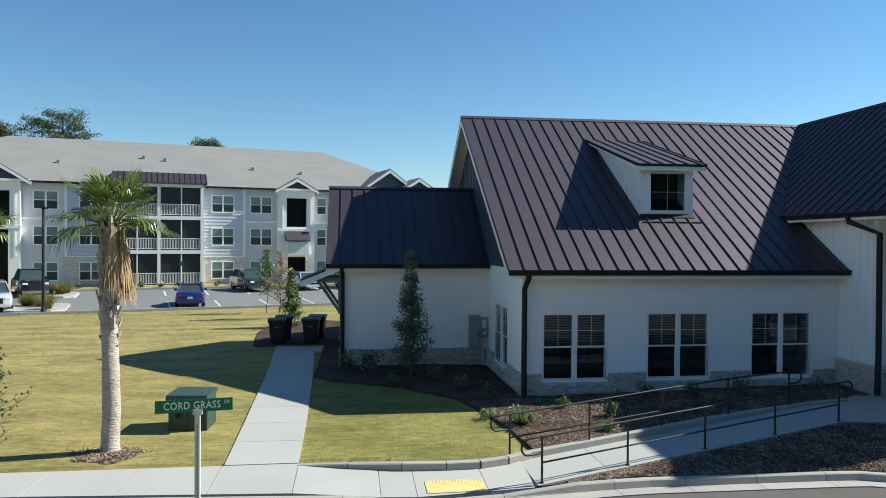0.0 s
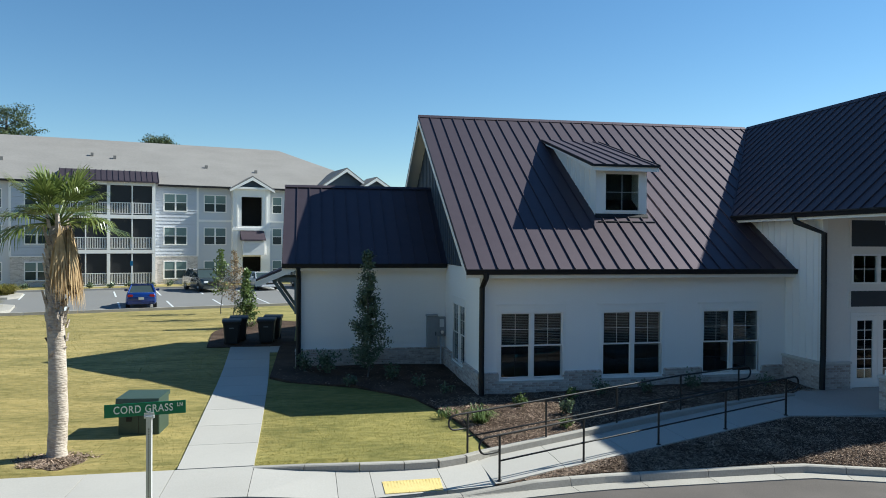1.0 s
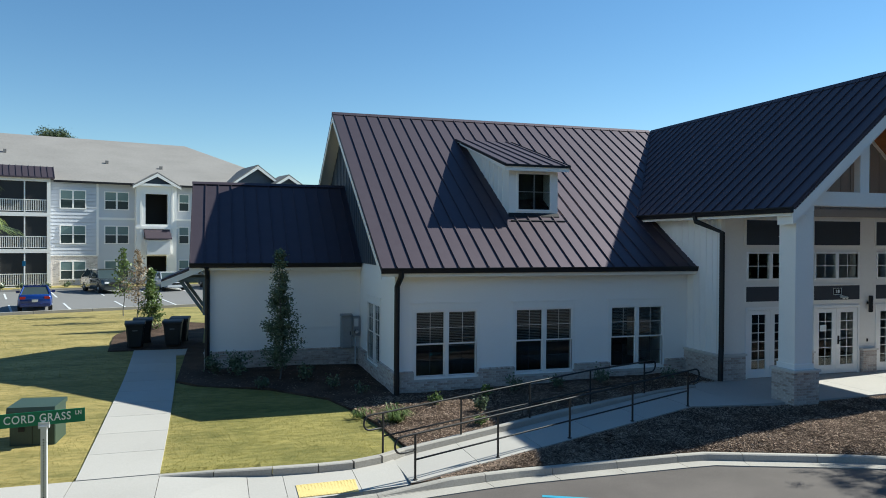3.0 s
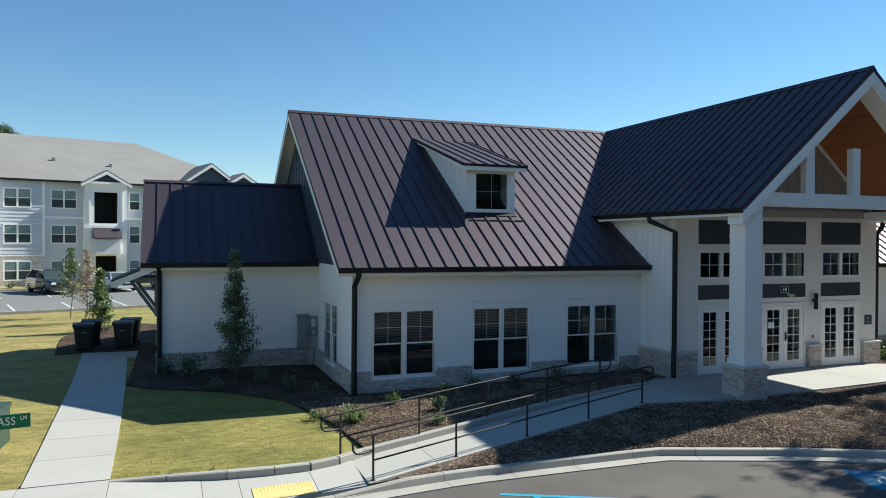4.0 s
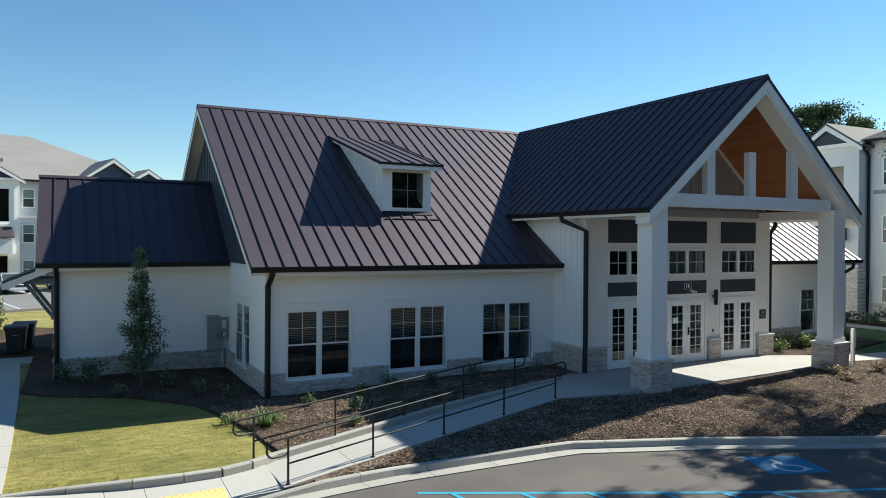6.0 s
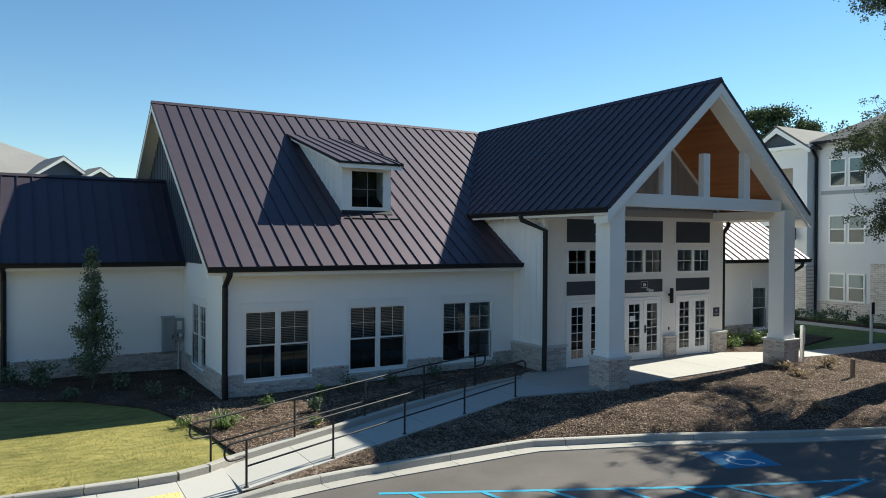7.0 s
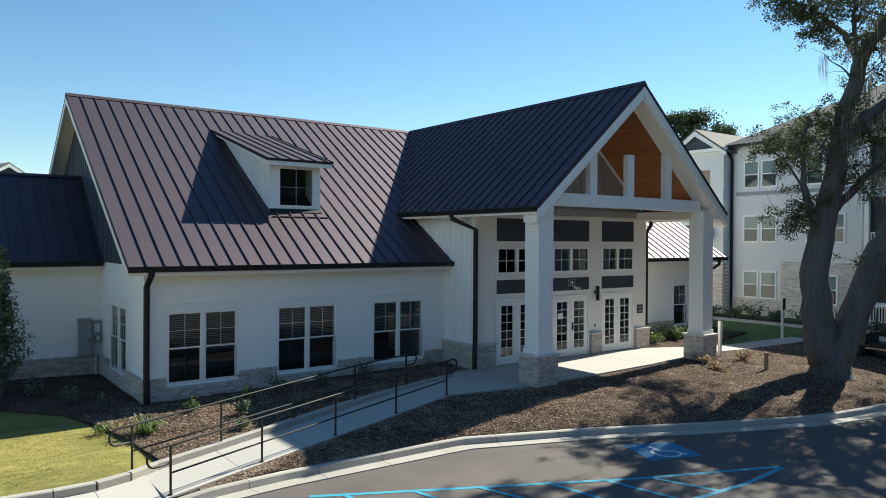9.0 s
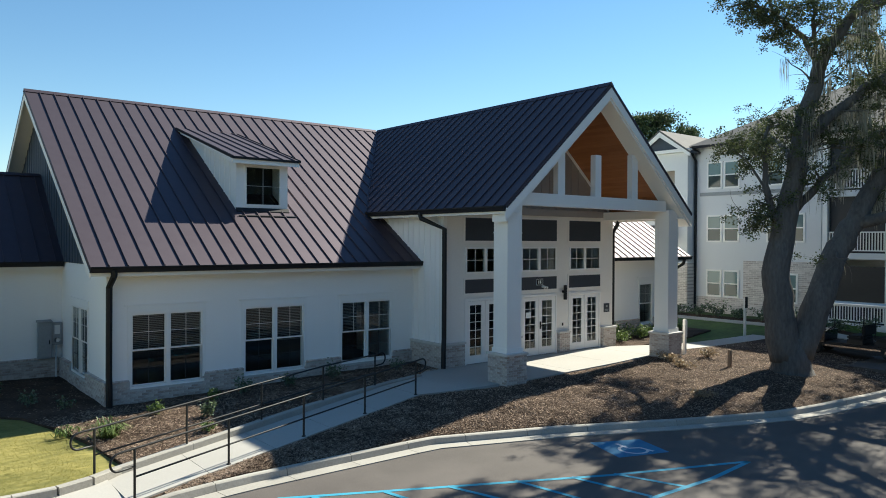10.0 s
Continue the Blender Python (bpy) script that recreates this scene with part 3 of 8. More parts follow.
bm = bmesh.new()
flat_line(bm, [sq_xy(0.5 + 0.24 * math.cos(t), 0.62 + 0.24 * math.sin(t)) for t in [0.3 + 4.4 * i / 14 for i in range(15)]], 0.07, ROAD_Z + 0.011)
flat_line(bm, [sq_xy(0.42, 0.2), sq_xy(0.46, 0.52), sq_xy(0.68, 0.54), sq_xy(0.78, 0.8)], 0.08, ROAD_Z + 0.012)
part("symbol", bm, M_WHITEP, stall_mark, "worn white wheelchair symbol")


# ---- clubhouse ----
club = thing("clubhouse", "white single-storey clubhouse with dark standing-seam metal roofs and brick base", "house")
EAVE_Y, EAVE_Z, RIDGE_Y, RIDGE_Z = -0.48, 3.44, 8.52, 9.23
M_SL = (RIDGE_Z - EAVE_Z) / (RIDGE_Y - EAVE_Y)
PX, P_HALF, P_EAVE, P_FRONT = 14.0, 4.71, 5.13, -5.05
P_SL = (RIDGE_Z - P_EAVE) / P_HALF
ENT_L, ENT_R, ENT_Y = 9.8, 18.5, -1.64
LOW_Y, LOW_L, LOW_RY, LOW_RZ = 5.35, -5.2, 8.52, 6.34
X_L, X_R = -0.51, 25.9


def wall_cells(u0, u1, z0, z1, holes):
    """The rectangles of a wall that are left between its openings."""
    us = sorted({u0, u1, *[min(max(h[k], u0), u1) for h in holes for k in (0, 1)]})
    out = []
    for a, b in zip(us, us[1:]):
        z = z0
        for h in sorted((h for h in holes if h[0] < (a + b) / 2 < h[1]), key=lambda h: h[2]):
            if h[2] > z:
                out.append((a, b, z, min(h[2], z1)))
            z = max(z, h[3])
        if z < z1:
            out.append((a, b, z, z1))
    return out


BOARD = mesh("siding_board", prism([(0.0, 0.0), (-0.017, 0.0), (-0.006, 0.178), (0.0, 0.178)], "x", 0, 1), M_SIDING)


def lap_siding(parent, m, u0, u1, z0, z1, holes):
    """Lap boards of 178 mm on the face y = 0 of the pose m, stopped at the openings."""
    z = z0
    while z < z1 - 0.03:
        h = min(0.178, z1 - z)
        for a, b, za, zb in wall_cells(u0, u1, z, z + h, holes):
            if zb - za > 0.02 and b - a > 0.02:
                ob = new("siding_board", BOARD)
                ob.parent = parent
                ob.matrix_basis = m @ pose(a, 0, za) @ Matrix.Diagonal((b - a, 1, (zb - za) / 0.178, 1))
        z += 0.178


def battens(parent, material, axis, u0, u1, step, face, z0f, z1f, out=0.02, width=0.045):
    u = u0
    while u <= u1:
        za, zb = z0f(u), z1f(u)
        if zb > za + 0.05:
            cell = (u - width / 2, u + width / 2, face - out, face, za, zb) if axis == "x" else (face - out, face, u - width / 2, u + width / 2, za, zb)
            part("batten", boxes(cell), material, parent)
        u += step


def brick_mesh(w):
    bm = bmesh.new()
    h, d, c = 0.057, 0.012, 0.004
    back = [bm.verts.new(p) for p in ((0, 0, 0), (w, 0, 0), (w, 0, h), (0, 0, h))]
    mid = [bm.verts.new(p) for p in ((0, -d + c, 0), (w, -d + c, 0), (w, -d + c, h), (0, -d + c, h))]
    front = [bm.verts.new(p) for p in ((c, -d, c), (w - c, -d, c), (w - c, -d, h - c), (c, -d, h - c))]
    bm.faces.new(front)
    for i in range(4):
        j = (i + 1) % 4
        bm.faces.new((back[i], back[j], mid[j], mid[i]))
        bm.faces.new((mid[i], mid[j], front[j], front[i]))
    bmesh.ops.recalc_face_normals(bm, faces=bm.faces[:])
    return mesh("brick", bm, M_BRICK)


BRICKS = {0.194: brick_mesh(0.194), 0.0925: brick_mesh(0.0925)}


def brickwork(parent, m, u0, u1, z0, z1, holes=(), single=None):
    """Running bond on the face y = 0 of the pose m. Bricks of the stretch single=(a, b) are pieces; the rest is one mesh."""
    verts, faces = [], []
    row, z = 0, z0
    while z + 0.05 <= z1:
        u = u0 - (0.1016 if row % 2 else 0)
        while u < u1 - 0.03:
            a, b = max(u, u0), min(u + 0.194, u1)
            if b - a > 0.03 and not any(h[0] - 0.02 < (a + b) / 2 < h[1] + 0.02 and h[2] - 0.02 < z + 0.03 < h[3] for h in holes):
                if single and single[0] <= (a + b) / 2 <= single[1]:
                    base = 0.194 if b - a > 0.12 else 0.0925
                    ob = new("brick", BRICKS[base])
                    ob.parent = parent
                    ob.matrix_basis = m @ pose(a, 0.003 * (random.random() - 0.5), z) @ Matrix.Diagonal(((b - a) / base, 1, 1, 1))
                else:
                    k, d, c = len(verts), 0.012 + 0.003 * (random.random() - 0.5), 0.004
                    for p in ((a, 0, z), (b, 0, z), (b, 0, z + 0.057), (a, 0, z + 0.057), (a + c, -d, z + c), (b - c, -d, z + c), (b - c, -d, z + 0.057 - c), (a + c, -d, z + 0.057 - c)):
                        verts.append(m @ Vector(p))
                    faces += [(k + 4, k + 5, k + 6, k + 7)] + [(k + i, k + (i + 1) % 4, k + 4 + (i + 1) % 4, k + 4 + i) for i in range(4)]
            u += 0.2032
        z += 0.0677
        row += 1
    if verts:
        cloud("brickwork", verts, faces, M_BRICK, parent, kind="stuff")


def metal_roof(name, parent, o, u, v, poly, first, step=0.457, label="", under=0.1):
    """Standing-seam sheet: o + a*u + b*v, cut to the convex outline poly of (a, b); each pan with its seam is a piece."""
    o, u, v = Vector(o), Vector(u), Vector(v)
    n = u.cross(v).normalized()
    if n.z < 0:
        n = -n
    bm = bmesh.new()
    top, low = [bm.verts.new(o + u * a + v * b - n * 0.006) for a, b in poly], [bm.verts.new(o + u * a + v * b - n * under) for a, b in poly]
    bm.faces.new(top)
    bm.faces.new(low[::-1])
    for i in range(len(poly)):
        j = (i + 1) % len(poly)
        bm.faces.new((top[j], top[i], low[i], low[j]))
    bmesh.ops.recalc_face_normals(bm, faces=bm.faces[:])
    deck = part(name, bm, M_ROOF, parent, label)
    a1 = max(p[0] for p in poly)
    a = first
    while a < a1:
        strip = clip_convex(clip_convex(poly, lambda p: p[0] - a), lambda p: a + step - p[0])
        if len(strip) > 2:
            bm = bmesh.new()
            vs = [bm.verts.new(o + u * p + v * q) for p, q in strip]
            f = bm.faces.new(vs)
            f.normal_update()
            if f.normal.dot(n) < 0:
                f.normal_flip()
            # the upstanding seam on the strip's first edge
            for at, hgt, wid in ((a, 0.038, 0.024),):
                line = clip_convex(clip_convex(poly, lambda p: p[0] - (at - wid / 2)), lambda p: at + wid / 2 - p[0])
                if len(line) > 2 and at - wid / 2 > min(p[0] for p in poly) - 0.03:
                    lo, hi = [bm.verts.new(o + u * p + v * q - n * 0.003) for p, q in line], [bm.verts.new(o + u * p + v * q + n * hgt) for p, q in line]
                    bm.faces.new(hi)
                    for i in range(len(line)):
                        bm.faces.new((lo[i], lo[(i + 1) % len(line)], hi[(i + 1) % len(line)], hi[i]))
            part("roof_panel", bm, M_ROOF, deck)
        a += step
    return deck


def gutter(parent, x0, x1, y, z, axis="x"):
    """A K-profile gutter hung with its top at z and its back at y."""
    prof = [(0, 0), (-0.125, 0), (-0.125, -0.035), (-0.112, -0.045), (-0.10, -0.08), (-0.085, -0.155), (0, -0.155)]
    bm = prism([(y + a, z + b) for a, b in prof], "x", x0, x1) if axis == "x" else prism([(y + a, z + b) for a, b in prof], "y", x0, x1)
    return part("gutter", bm, M_BLACK, parent, "black aluminium gutter")


def downpipe(parent, pts):
    bm = bmesh.new()
    tube(bm, pts, 0.082, 8)
    return part("downpipe", bm, M_BLACK, parent, "black downpipe")


# --- window units ---
def sash_window(parent, m, w, h, units=2, blind=True, rows=2, glass=M_GLASS, grille=True, lower_grille=True):
    """A row of hung sashes in one white frame; the opening's lower left corner at the pose m, face at y = 0."""
    fr = 0.08
    cells = [(-fr, w + fr, -0.03, 0.07, -fr, 0), (-fr, w + fr, -0.03, 0.07, h, h + fr), (-fr, 0, -0.03, 0.07, 0, h), (w, w + fr, -0.03, 0.07, 0, h)]
    uw = w / units
    for i in range(1, units):
        cells.append((i * uw - 0.05, i * uw + 0.05, -0.03, 0.07, 0, h))
    win = part("window", boxes(*cells), M_TRIM, parent)
    win.matrix_basis = m
    part("sill", prism([(-0.055, -fr - 0.012), (0.0, -fr - 0.012), (0.0, -fr + 0.008), (-0.055, -fr)], "x", -fr - 0.03, w + fr + 0.03), M_TRIM, win)
    for i in range(units):
        a, b = i * uw + (0.05 if i else 0), (i + 1) * uw - (0.05 if i < units - 1 else 0)
        for low in (True, False):
            z0, z1 = (0, h / 2) if low else (h / 2 - 0.02, h)
            y0 = 0.03 if low else 0.0
            s = 0.035
            part("sash", boxes((a, b, y0, y0 + 0.028, z0, z0 + s), (a, b, y0, y0 + 0.028, z1 - s, z1), (a, a + s, y0, y0 + 0.028, z0 + s, z1 - s), (b - s, b, y0, y0 + 0.028, z0 + s, z1 - s)), M_TRIM, win)
            pane = part("pane", boxes((a + s, b - s, y0 + 0.010, y0 + 0.016, z0 + s, z1 - s)), glass, win)
            pane.visible_shadow = False
            if grille and (lower_grille or not low):
                g = [((a + b) / 2 - 0.006, (a + b) / 2 + 0.006, y0 + 0.002, y0 + 0.009, z0 + s, z1 - s)]
                for k in range(1, rows):
                    zz = z0 + s + (z1 - z0 - 2 * s) * k / rows
                    g += [(a + s, (a + b) / 2 - 0.006, y0 + 0.002, y0 + 0.009, zz - 0.006, zz + 0.006), ((a + b) / 2 + 0.006, b - s, y0 + 0.002, y0 + 0.009, zz - 0.006, zz + 0.006)]
                part("muntin", boxes(*g), M_TRIM if not low else M_PANEL, win)
        if blind:
            bm = bmesh.new()
            z = h - 0.06
            while z > h * (0.5 if i % 2 == 0 else 0.46):
                vs = [bm.verts.new(p) for p in ((a + 0.03, 0.10, z), (b - 0.03, 0.10, z), (b - 0.03, 0.120, z - 0.020), (a + 0.03, 0.120, z - 0.020))]
                bm.faces.new(vs)
                z -= 0.048
            part("blind", bm, M_BLIND, win, "half-drawn slatted blind")
    return win


FRONT_WINS = [(0.615, 0.255), (3.755, 0.255), (7.0, 0.255)]
WW, WH = 1.88, 1.90
holes_f = [(x, x + WW, z, z + WH) for x, z in FRONT_WINS]
side_hole = (2.05, 3.92, 0.255, 2.155)

# walls with thickness; openings go through
wall_front = part("wall", boxes(*[(a, b, 0.03, 0.22, z0, z1) for a, b, z0, z1 in wall_cells(0.03, ENT_L, -0.4, 3.42, holes_f)]), M_SIDING, club)
wall_side = part("wall", boxes(*[(0.03, 0.22, a, b, z0, z1) for a, b, z0, z1 in wall_cells(0.22, 17.0, -0.4, 3.42, [side_hole])]), M_SIDING, club)
lap_siding(wall_front, pose(0, 0.03, 0), 0.09, ENT_L, 0.44, 3.38, [(h[0] - 0.1, h[1] + 0.1, h[2] - 0.1, h[3] + 0.25) for h in holes_f])
side_m = pose(0.03, 0, 0, 0, 0, -90)
lap_siding(wall_side, side_m, -LOW_Y, -0.09, 0.44, 3.38, [(-side_hole[1] - 0.1, -side_hole[0] + 0.1, side_hole[2] - 0.1, side_hole[3] + 0.25)])
# corner boards, frieze and head trims
part("corner_board", boxes((0.0, 0.10, 0.002, 0.03, 0.44, 3.38), (0.002, 0.03, 0.03, 0.10, 0.44, 3.38)), M_TRIM, club)
for x, z in FRONT_WINS:
    part("head_trim", boxes((x - 0.1, x + WW + 0.1, 0.006, 0.03, z + WH + 0.06, z + WH + 0.215), (x - 0.17, x + WW + 0.17, -0.012, 0.03, z + WH + 0.217, z + WH + 0.248), (x - 0.1, x - 0.056, 0.004, 0.03, z - 0.06, z + WH + 0.058), (x + WW + 0.056, x + WW + 0.1, 0.004, 0.03, z - 0.06, z + WH + 0.058)), M_TRIM, club)
    sash_window(club, pose(x, 0.03, z), WW, WH)
part("head_trim", boxes((0.006, 0.03, 1.95, 4.02, 2.215, 2.37), (-0.012, 0.03, 1.88, 4.09, 2.372, 2.403)), M_TRIM, club)
sash_window(club, pose(0.03, side_hole[1], side_hole[2], 0, 0, -90), side_hole[1] - side_hole[0], WH)

# brick base of the front and side: mortar bed, bricks, sloping cap
base_f = part("brick_base", boxes(*[(a, b, -0.06, 0.029, z0, z1) for a, b, z0, z1 in wall_cells(-0.06, ENT_L, -0.4, 0.385, [(h[0] - 0.06, h[1] + 0.06, h[2] - 0.07, h[3]) for h in holes_f])]), M_MORTAR, club)
base_s = part("brick_base", boxes(*[(-0.06, 0.029, a, b, z0, z1) for a, b, z0, z1 in wall_cells(0.03, LOW_Y, -0.4, 0.385, [(side_hole[0] - 0.06, side_hole[1] + 0.06, side_hole[2] - 0.07, side_hole[3])])]), M_MORTAR, club)


CAP_BRICK = mesh("cap_brick", prism([(0, 0), (0, 0.028), (0.113, 0.062), (0.113, 0)], "x", 0.004, 0.071), M_BRICK)


def brick_cap(x0, x1, y0, y1, z, face="y"):
    """A sloping course of bricks on edge along the top of the brick base."""
    n = max(1, round((x1 - x0 if face == "y" else y1 - y0) / 0.075))
    course = part("cap_course", boxes((x0, x1, y0 + 0.01, y1, z - 0.001, z + 0.02)) if face == "y" else boxes((x0 + 0.01, x1, y0, y1, z - 0.001, z + 0.02)), M_MORTAR, club)
    for i in range(n):
        ob = new("cap_brick", CAP_BRICK)
        ob.parent = course
        step = (x1 - x0 if face == "y" else y1 - y0) / n
        m = pose(x0 + step * i, y0, z) if face == "y" else pose(x0, y0 + step * (i + 1), z, 0, 0, -90)
        ob.matrix_basis = m @ Matrix.Diagonal((step / 0.075, 1, 1, 1))


for a, b in ((-0.085, 0.545), (2.565, 3.685), (5.705, 6.93), (8.95, ENT_L - 0.1)):
    brick_cap(a, b, -0.085, 0.028, 0.386)
for a, b in ((0.03, 1.98), (3.99, LOW_Y - 0.1)):
    brick_cap(-0.085, 0.028, a, b, 0.386, "x")

# --- roofs ---
roof_main = metal_roof("roof", club, (0, EAVE_Y, EAVE_Z), (1, 0, 0), (0, 1, M_SL), [(X_L, 0), (ENT_L, 0), (ENT_L, 3.35), (PX, RIDGE_Y - EAVE_Y), (X_L, RIDGE_Y - EAVE_Y)], X_L)
roof_right = metal_roof("roof", club, (0, EAVE_Y, EAVE_Z), (1, 0, 0), (0, 1, M_SL), [(ENT_R, 0), (X_R, 0), (X_R, RIDGE_Y - EAVE_Y), (PX, RIDGE_Y - EAVE_Y), (ENT_R, 3.35)], PX + 0.2)
part("roof_back", prism([(RIDGE_Y, RIDGE_Z), (RIDGE_Y + 9, EAVE_Z), (RIDGE_Y + 9, EAVE_Z - 0.1), (RIDGE_Y, RIDGE_Z - 0.1)], "x", X_L, X_R), M_ROOF, club)
part("ridge_cap", prism([(RIDGE_Y - 0.14, RIDGE_Z - 0.06), (RIDGE_Y, RIDGE_Z + 0.06), (RIDGE_Y + 0.14, RIDGE_Z - 0.06)], "x", X_L - 0.01, PX - 0.1), M_ROOF, club)
EL = RIDGE_Y - P_FRONT
porch_l = metal_roof("roof", club, (PX - P_HALF, P_FRONT, P_EAVE), (0, 1, 0), (1, 0, P_SL), [(0, 0), (7.2, 0), (EL, P_HALF), (0, P_HALF)], 0.03)
porch_r = metal_roof("roof", club, (PX + P_HALF, P_FRONT, P_EAVE), (0, 1, 0), (-1, 0, P_SL), [(0, 0), (7.2, 0), (EL, P_HALF), (0, P_HALF)], 0.03)
part("ridge_cap", prism([(PX - 0.12, RIDGE_Z - 0.08), (PX, RIDGE_Z + 0.06), (PX + 0.12, RIDGE_Z - 0.08)], "y", P_FRONT - 0.01, RIDGE_Y), M_ROOF, club)
# valley flashing
for sx in (-1, 1):
    a, b = Vector((PX + sx * P_HALF, 2.15, P_EAVE + 0.012)), Vector((PX, RIDGE_Y, RIDGE_Z + 0.012))
    bm = bmesh.new()
    tube(bm, [a, b], 0.03, 6)
    part("valley_flashing", bm, M_ROOF, club)
# low wing
LOW_EY, LOW_EZ = LOW_Y - 0.42, 3.44
LOW_SL = (LOW_RZ - LOW_EZ) / (LOW_RY - LOW_EY)
roof_low = metal_roof("roof", club, (0, LOW_EY, LOW_EZ), (1, 0, 0), (0, 1, LOW_SL), [(LOW_L - 0.52, 0), (0.0, 0), (0.0, LOW_RY - LOW_EY), (LOW_L - 0.52, LOW_RY - LOW_EY)], LOW_L - 0.5)
part("roof_back", prism([(LOW_RY, LOW_RZ), (2 * LOW_RY - LOW_EY, LOW_EZ), (2 * LOW_RY - LOW_EY, LOW_EZ - 0.1), (LOW_RY, LOW_RZ - 0.1)], "x", LOW_L - 0.52, 0.0), M_ROOF, club)
part("ridge_cap", prism([(LOW_RY - 0.13, LOW_RZ - 0.05), (LOW_RY, LOW_RZ + 0.05), (LOW_RY + 0.13, LOW_RZ - 0.05)], "x", LOW_L - 0.53, 0.0), M_ROOF, club)

# gutters and downpipes
gutter(club, X_L, ENT_L, EAVE_Y + 0.02, EAVE_Z - 0.0)
gutter(club, ENT_R, X_R, EAVE_Y + 0.02, EAVE_Z - 0.0)
gutter(club, LOW_L - 0.52, -0.02, LOW_EY + 0.02, LOW_EZ)
gutter(club, P_FRONT, 2.1, PX - P_HALF + 0.02, P_EAVE, "y")
downpipe(club, [(0.05, EAVE_Y - 0.04, 3.34), (0.05, EAVE_Y - 0.04, 3.2), (0.02, -0.17, 2.9), (0.02, -0.13, 0.6), (0.02, -0.17, 0.3), (0.02, -0.17, -0.3)])
downpipe(club, [(LOW_L + 0.02, LOW_EY - 0.04, 3.34), (LOW_L + 0.04, LOW_EY + 0.2, 3.1), (LOW_L + 0.04, LOW_Y - 0.08, 2.9), (LOW_L + 0.04, LOW_Y - 0.08, -0.25)])
downpipe(club, [(PX - P_HALF - 0.05, -1.1, 5.03), (PX - P_HALF - 0.04, -1.15, 4.85), (ENT_L - 0.05, ENT_Y - 0.11, 4.5), (ENT_L - 0.05, ENT_Y - 0.11, 0.98), (ENT_L - 0.14, ENT_Y - 0.2, 0.6), (ENT_L - 0.16, ENT_Y - 0.22, 0.02)])
downpipe(club, [(25.3, EAVE_Y - 0.04, 3.34), (25.3, EAVE_Y, 3.1), (25.15, -0.1, 2.8), (25.15, -0.08, -0.15)])
downpipe(club, [(ENT_R + 0.28, ENT_Y - 0.1, 5.05), (ENT_R + 0.2, ENT_Y - 0.05, 4.75), (ENT_R + 0.06, ENT_Y + 0.04, 4.5), (ENT_R + 0.06, ENT_Y + 0.04, 0.8)])

# eaves: fascia and soffit under each front slope; raking boards on the gable
for x0, x1 in ((X_L + 0.02, ENT_L), (ENT_R, X_R - 0.02)):
    part("soffit", boxes((x0, x1, EAVE_Y + 0.02, 0.0, 3.30, 3.33), (x0, x1, EAVE_Y + 0.022, EAVE_Y + 0.045, 3.19, 3.298)), M_TRIM, club)
part("soffit", boxes((LOW_L - 0.5, -0.03, LOW_EY + 0.02, LOW_Y, 3.28, 3.31), (LOW_L - 0.5, -0.03, LOW_EY + 0.022, LOW_EY + 0.045, 3.2, 3.278)), M_TRIM, club)


def rake(parent, axis, w0, w1, lo, hi, depth, material=M_TRIM, name="rake_board"):
    """A board under a sloping roof edge, from lo to hi (across, height), pushed from w0 to w1."""
    (a, za), (b, zb) = lo, hi
    return part(name, prism([(a, za), (b, zb), (b, zb - depth), (a, za - depth)], axis, w0, w1), material, parent)


DN = 0.115
rake(club, "x", X_L, X_L + 0.03, (EAVE_Y + 0.03, EAVE_Z - DN), (RIDGE_Y, RIDGE_Z - DN), 0.2)
rake(club, "x", X_L, X_L + 0.03, (2 * RIDGE_Y - EAVE_Y - 0.03, EAVE_Z - DN), (RIDGE_Y, RIDGE_Z - DN), 0.2)
rake(club, "x", X_L + 0.032, 0.03, (EAVE_Y + 0.05, EAVE_Z - DN - 0.03), (RIDGE_Y, RIDGE_Z - DN - 0.03), 0.03, name="soffit")
rake(club, "x", X_L + 0.032, 0.03, (2 * RIDGE_Y - EAVE_Y - 0.05, EAVE_Z - DN - 0.03), (RIDGE_Y, RIDGE_Z - DN - 0.03), 0.03, name="soffit")
# navy board-and-batten gable over the side wall
gab = part("gable_wall", prism([(0.0, 3.42), (17.0, 3.42), (17.0, 3.5), (RIDGE_Y, RIDGE_Z - 0.18), (0.0, 3.62)], "x", 0.0, 0.2), M_NAVY, club, "navy board-and-batten gable")
battens(gab, M_NAVY, "y", 0.2, 16.8, 0.36, 0.0, lambda u: 3.42, lambda u: RIDGE_Z - 0.2 - abs(RIDGE_Y - u) * M_SL)
part("gable_wall", prism([(0.0, -0.4), (17.0, -0.4), (17.0, 3.5), (RIDGE_Y, RIDGE_Z - 0.18), (0.0, 3.5)], "x", X_R - 0.55, X_R - 0.35), M_SIDING, club)
part("wall", boxes((0.03, X_R - 0.4, 16.8, 17.0, -0.4, 3.5)), M_SIDING, club)
part("wall", boxes((LOW_L + 0.03, 0.0, 11.6, 11.8, -0.4, 3.5)), M_SIDING, club)

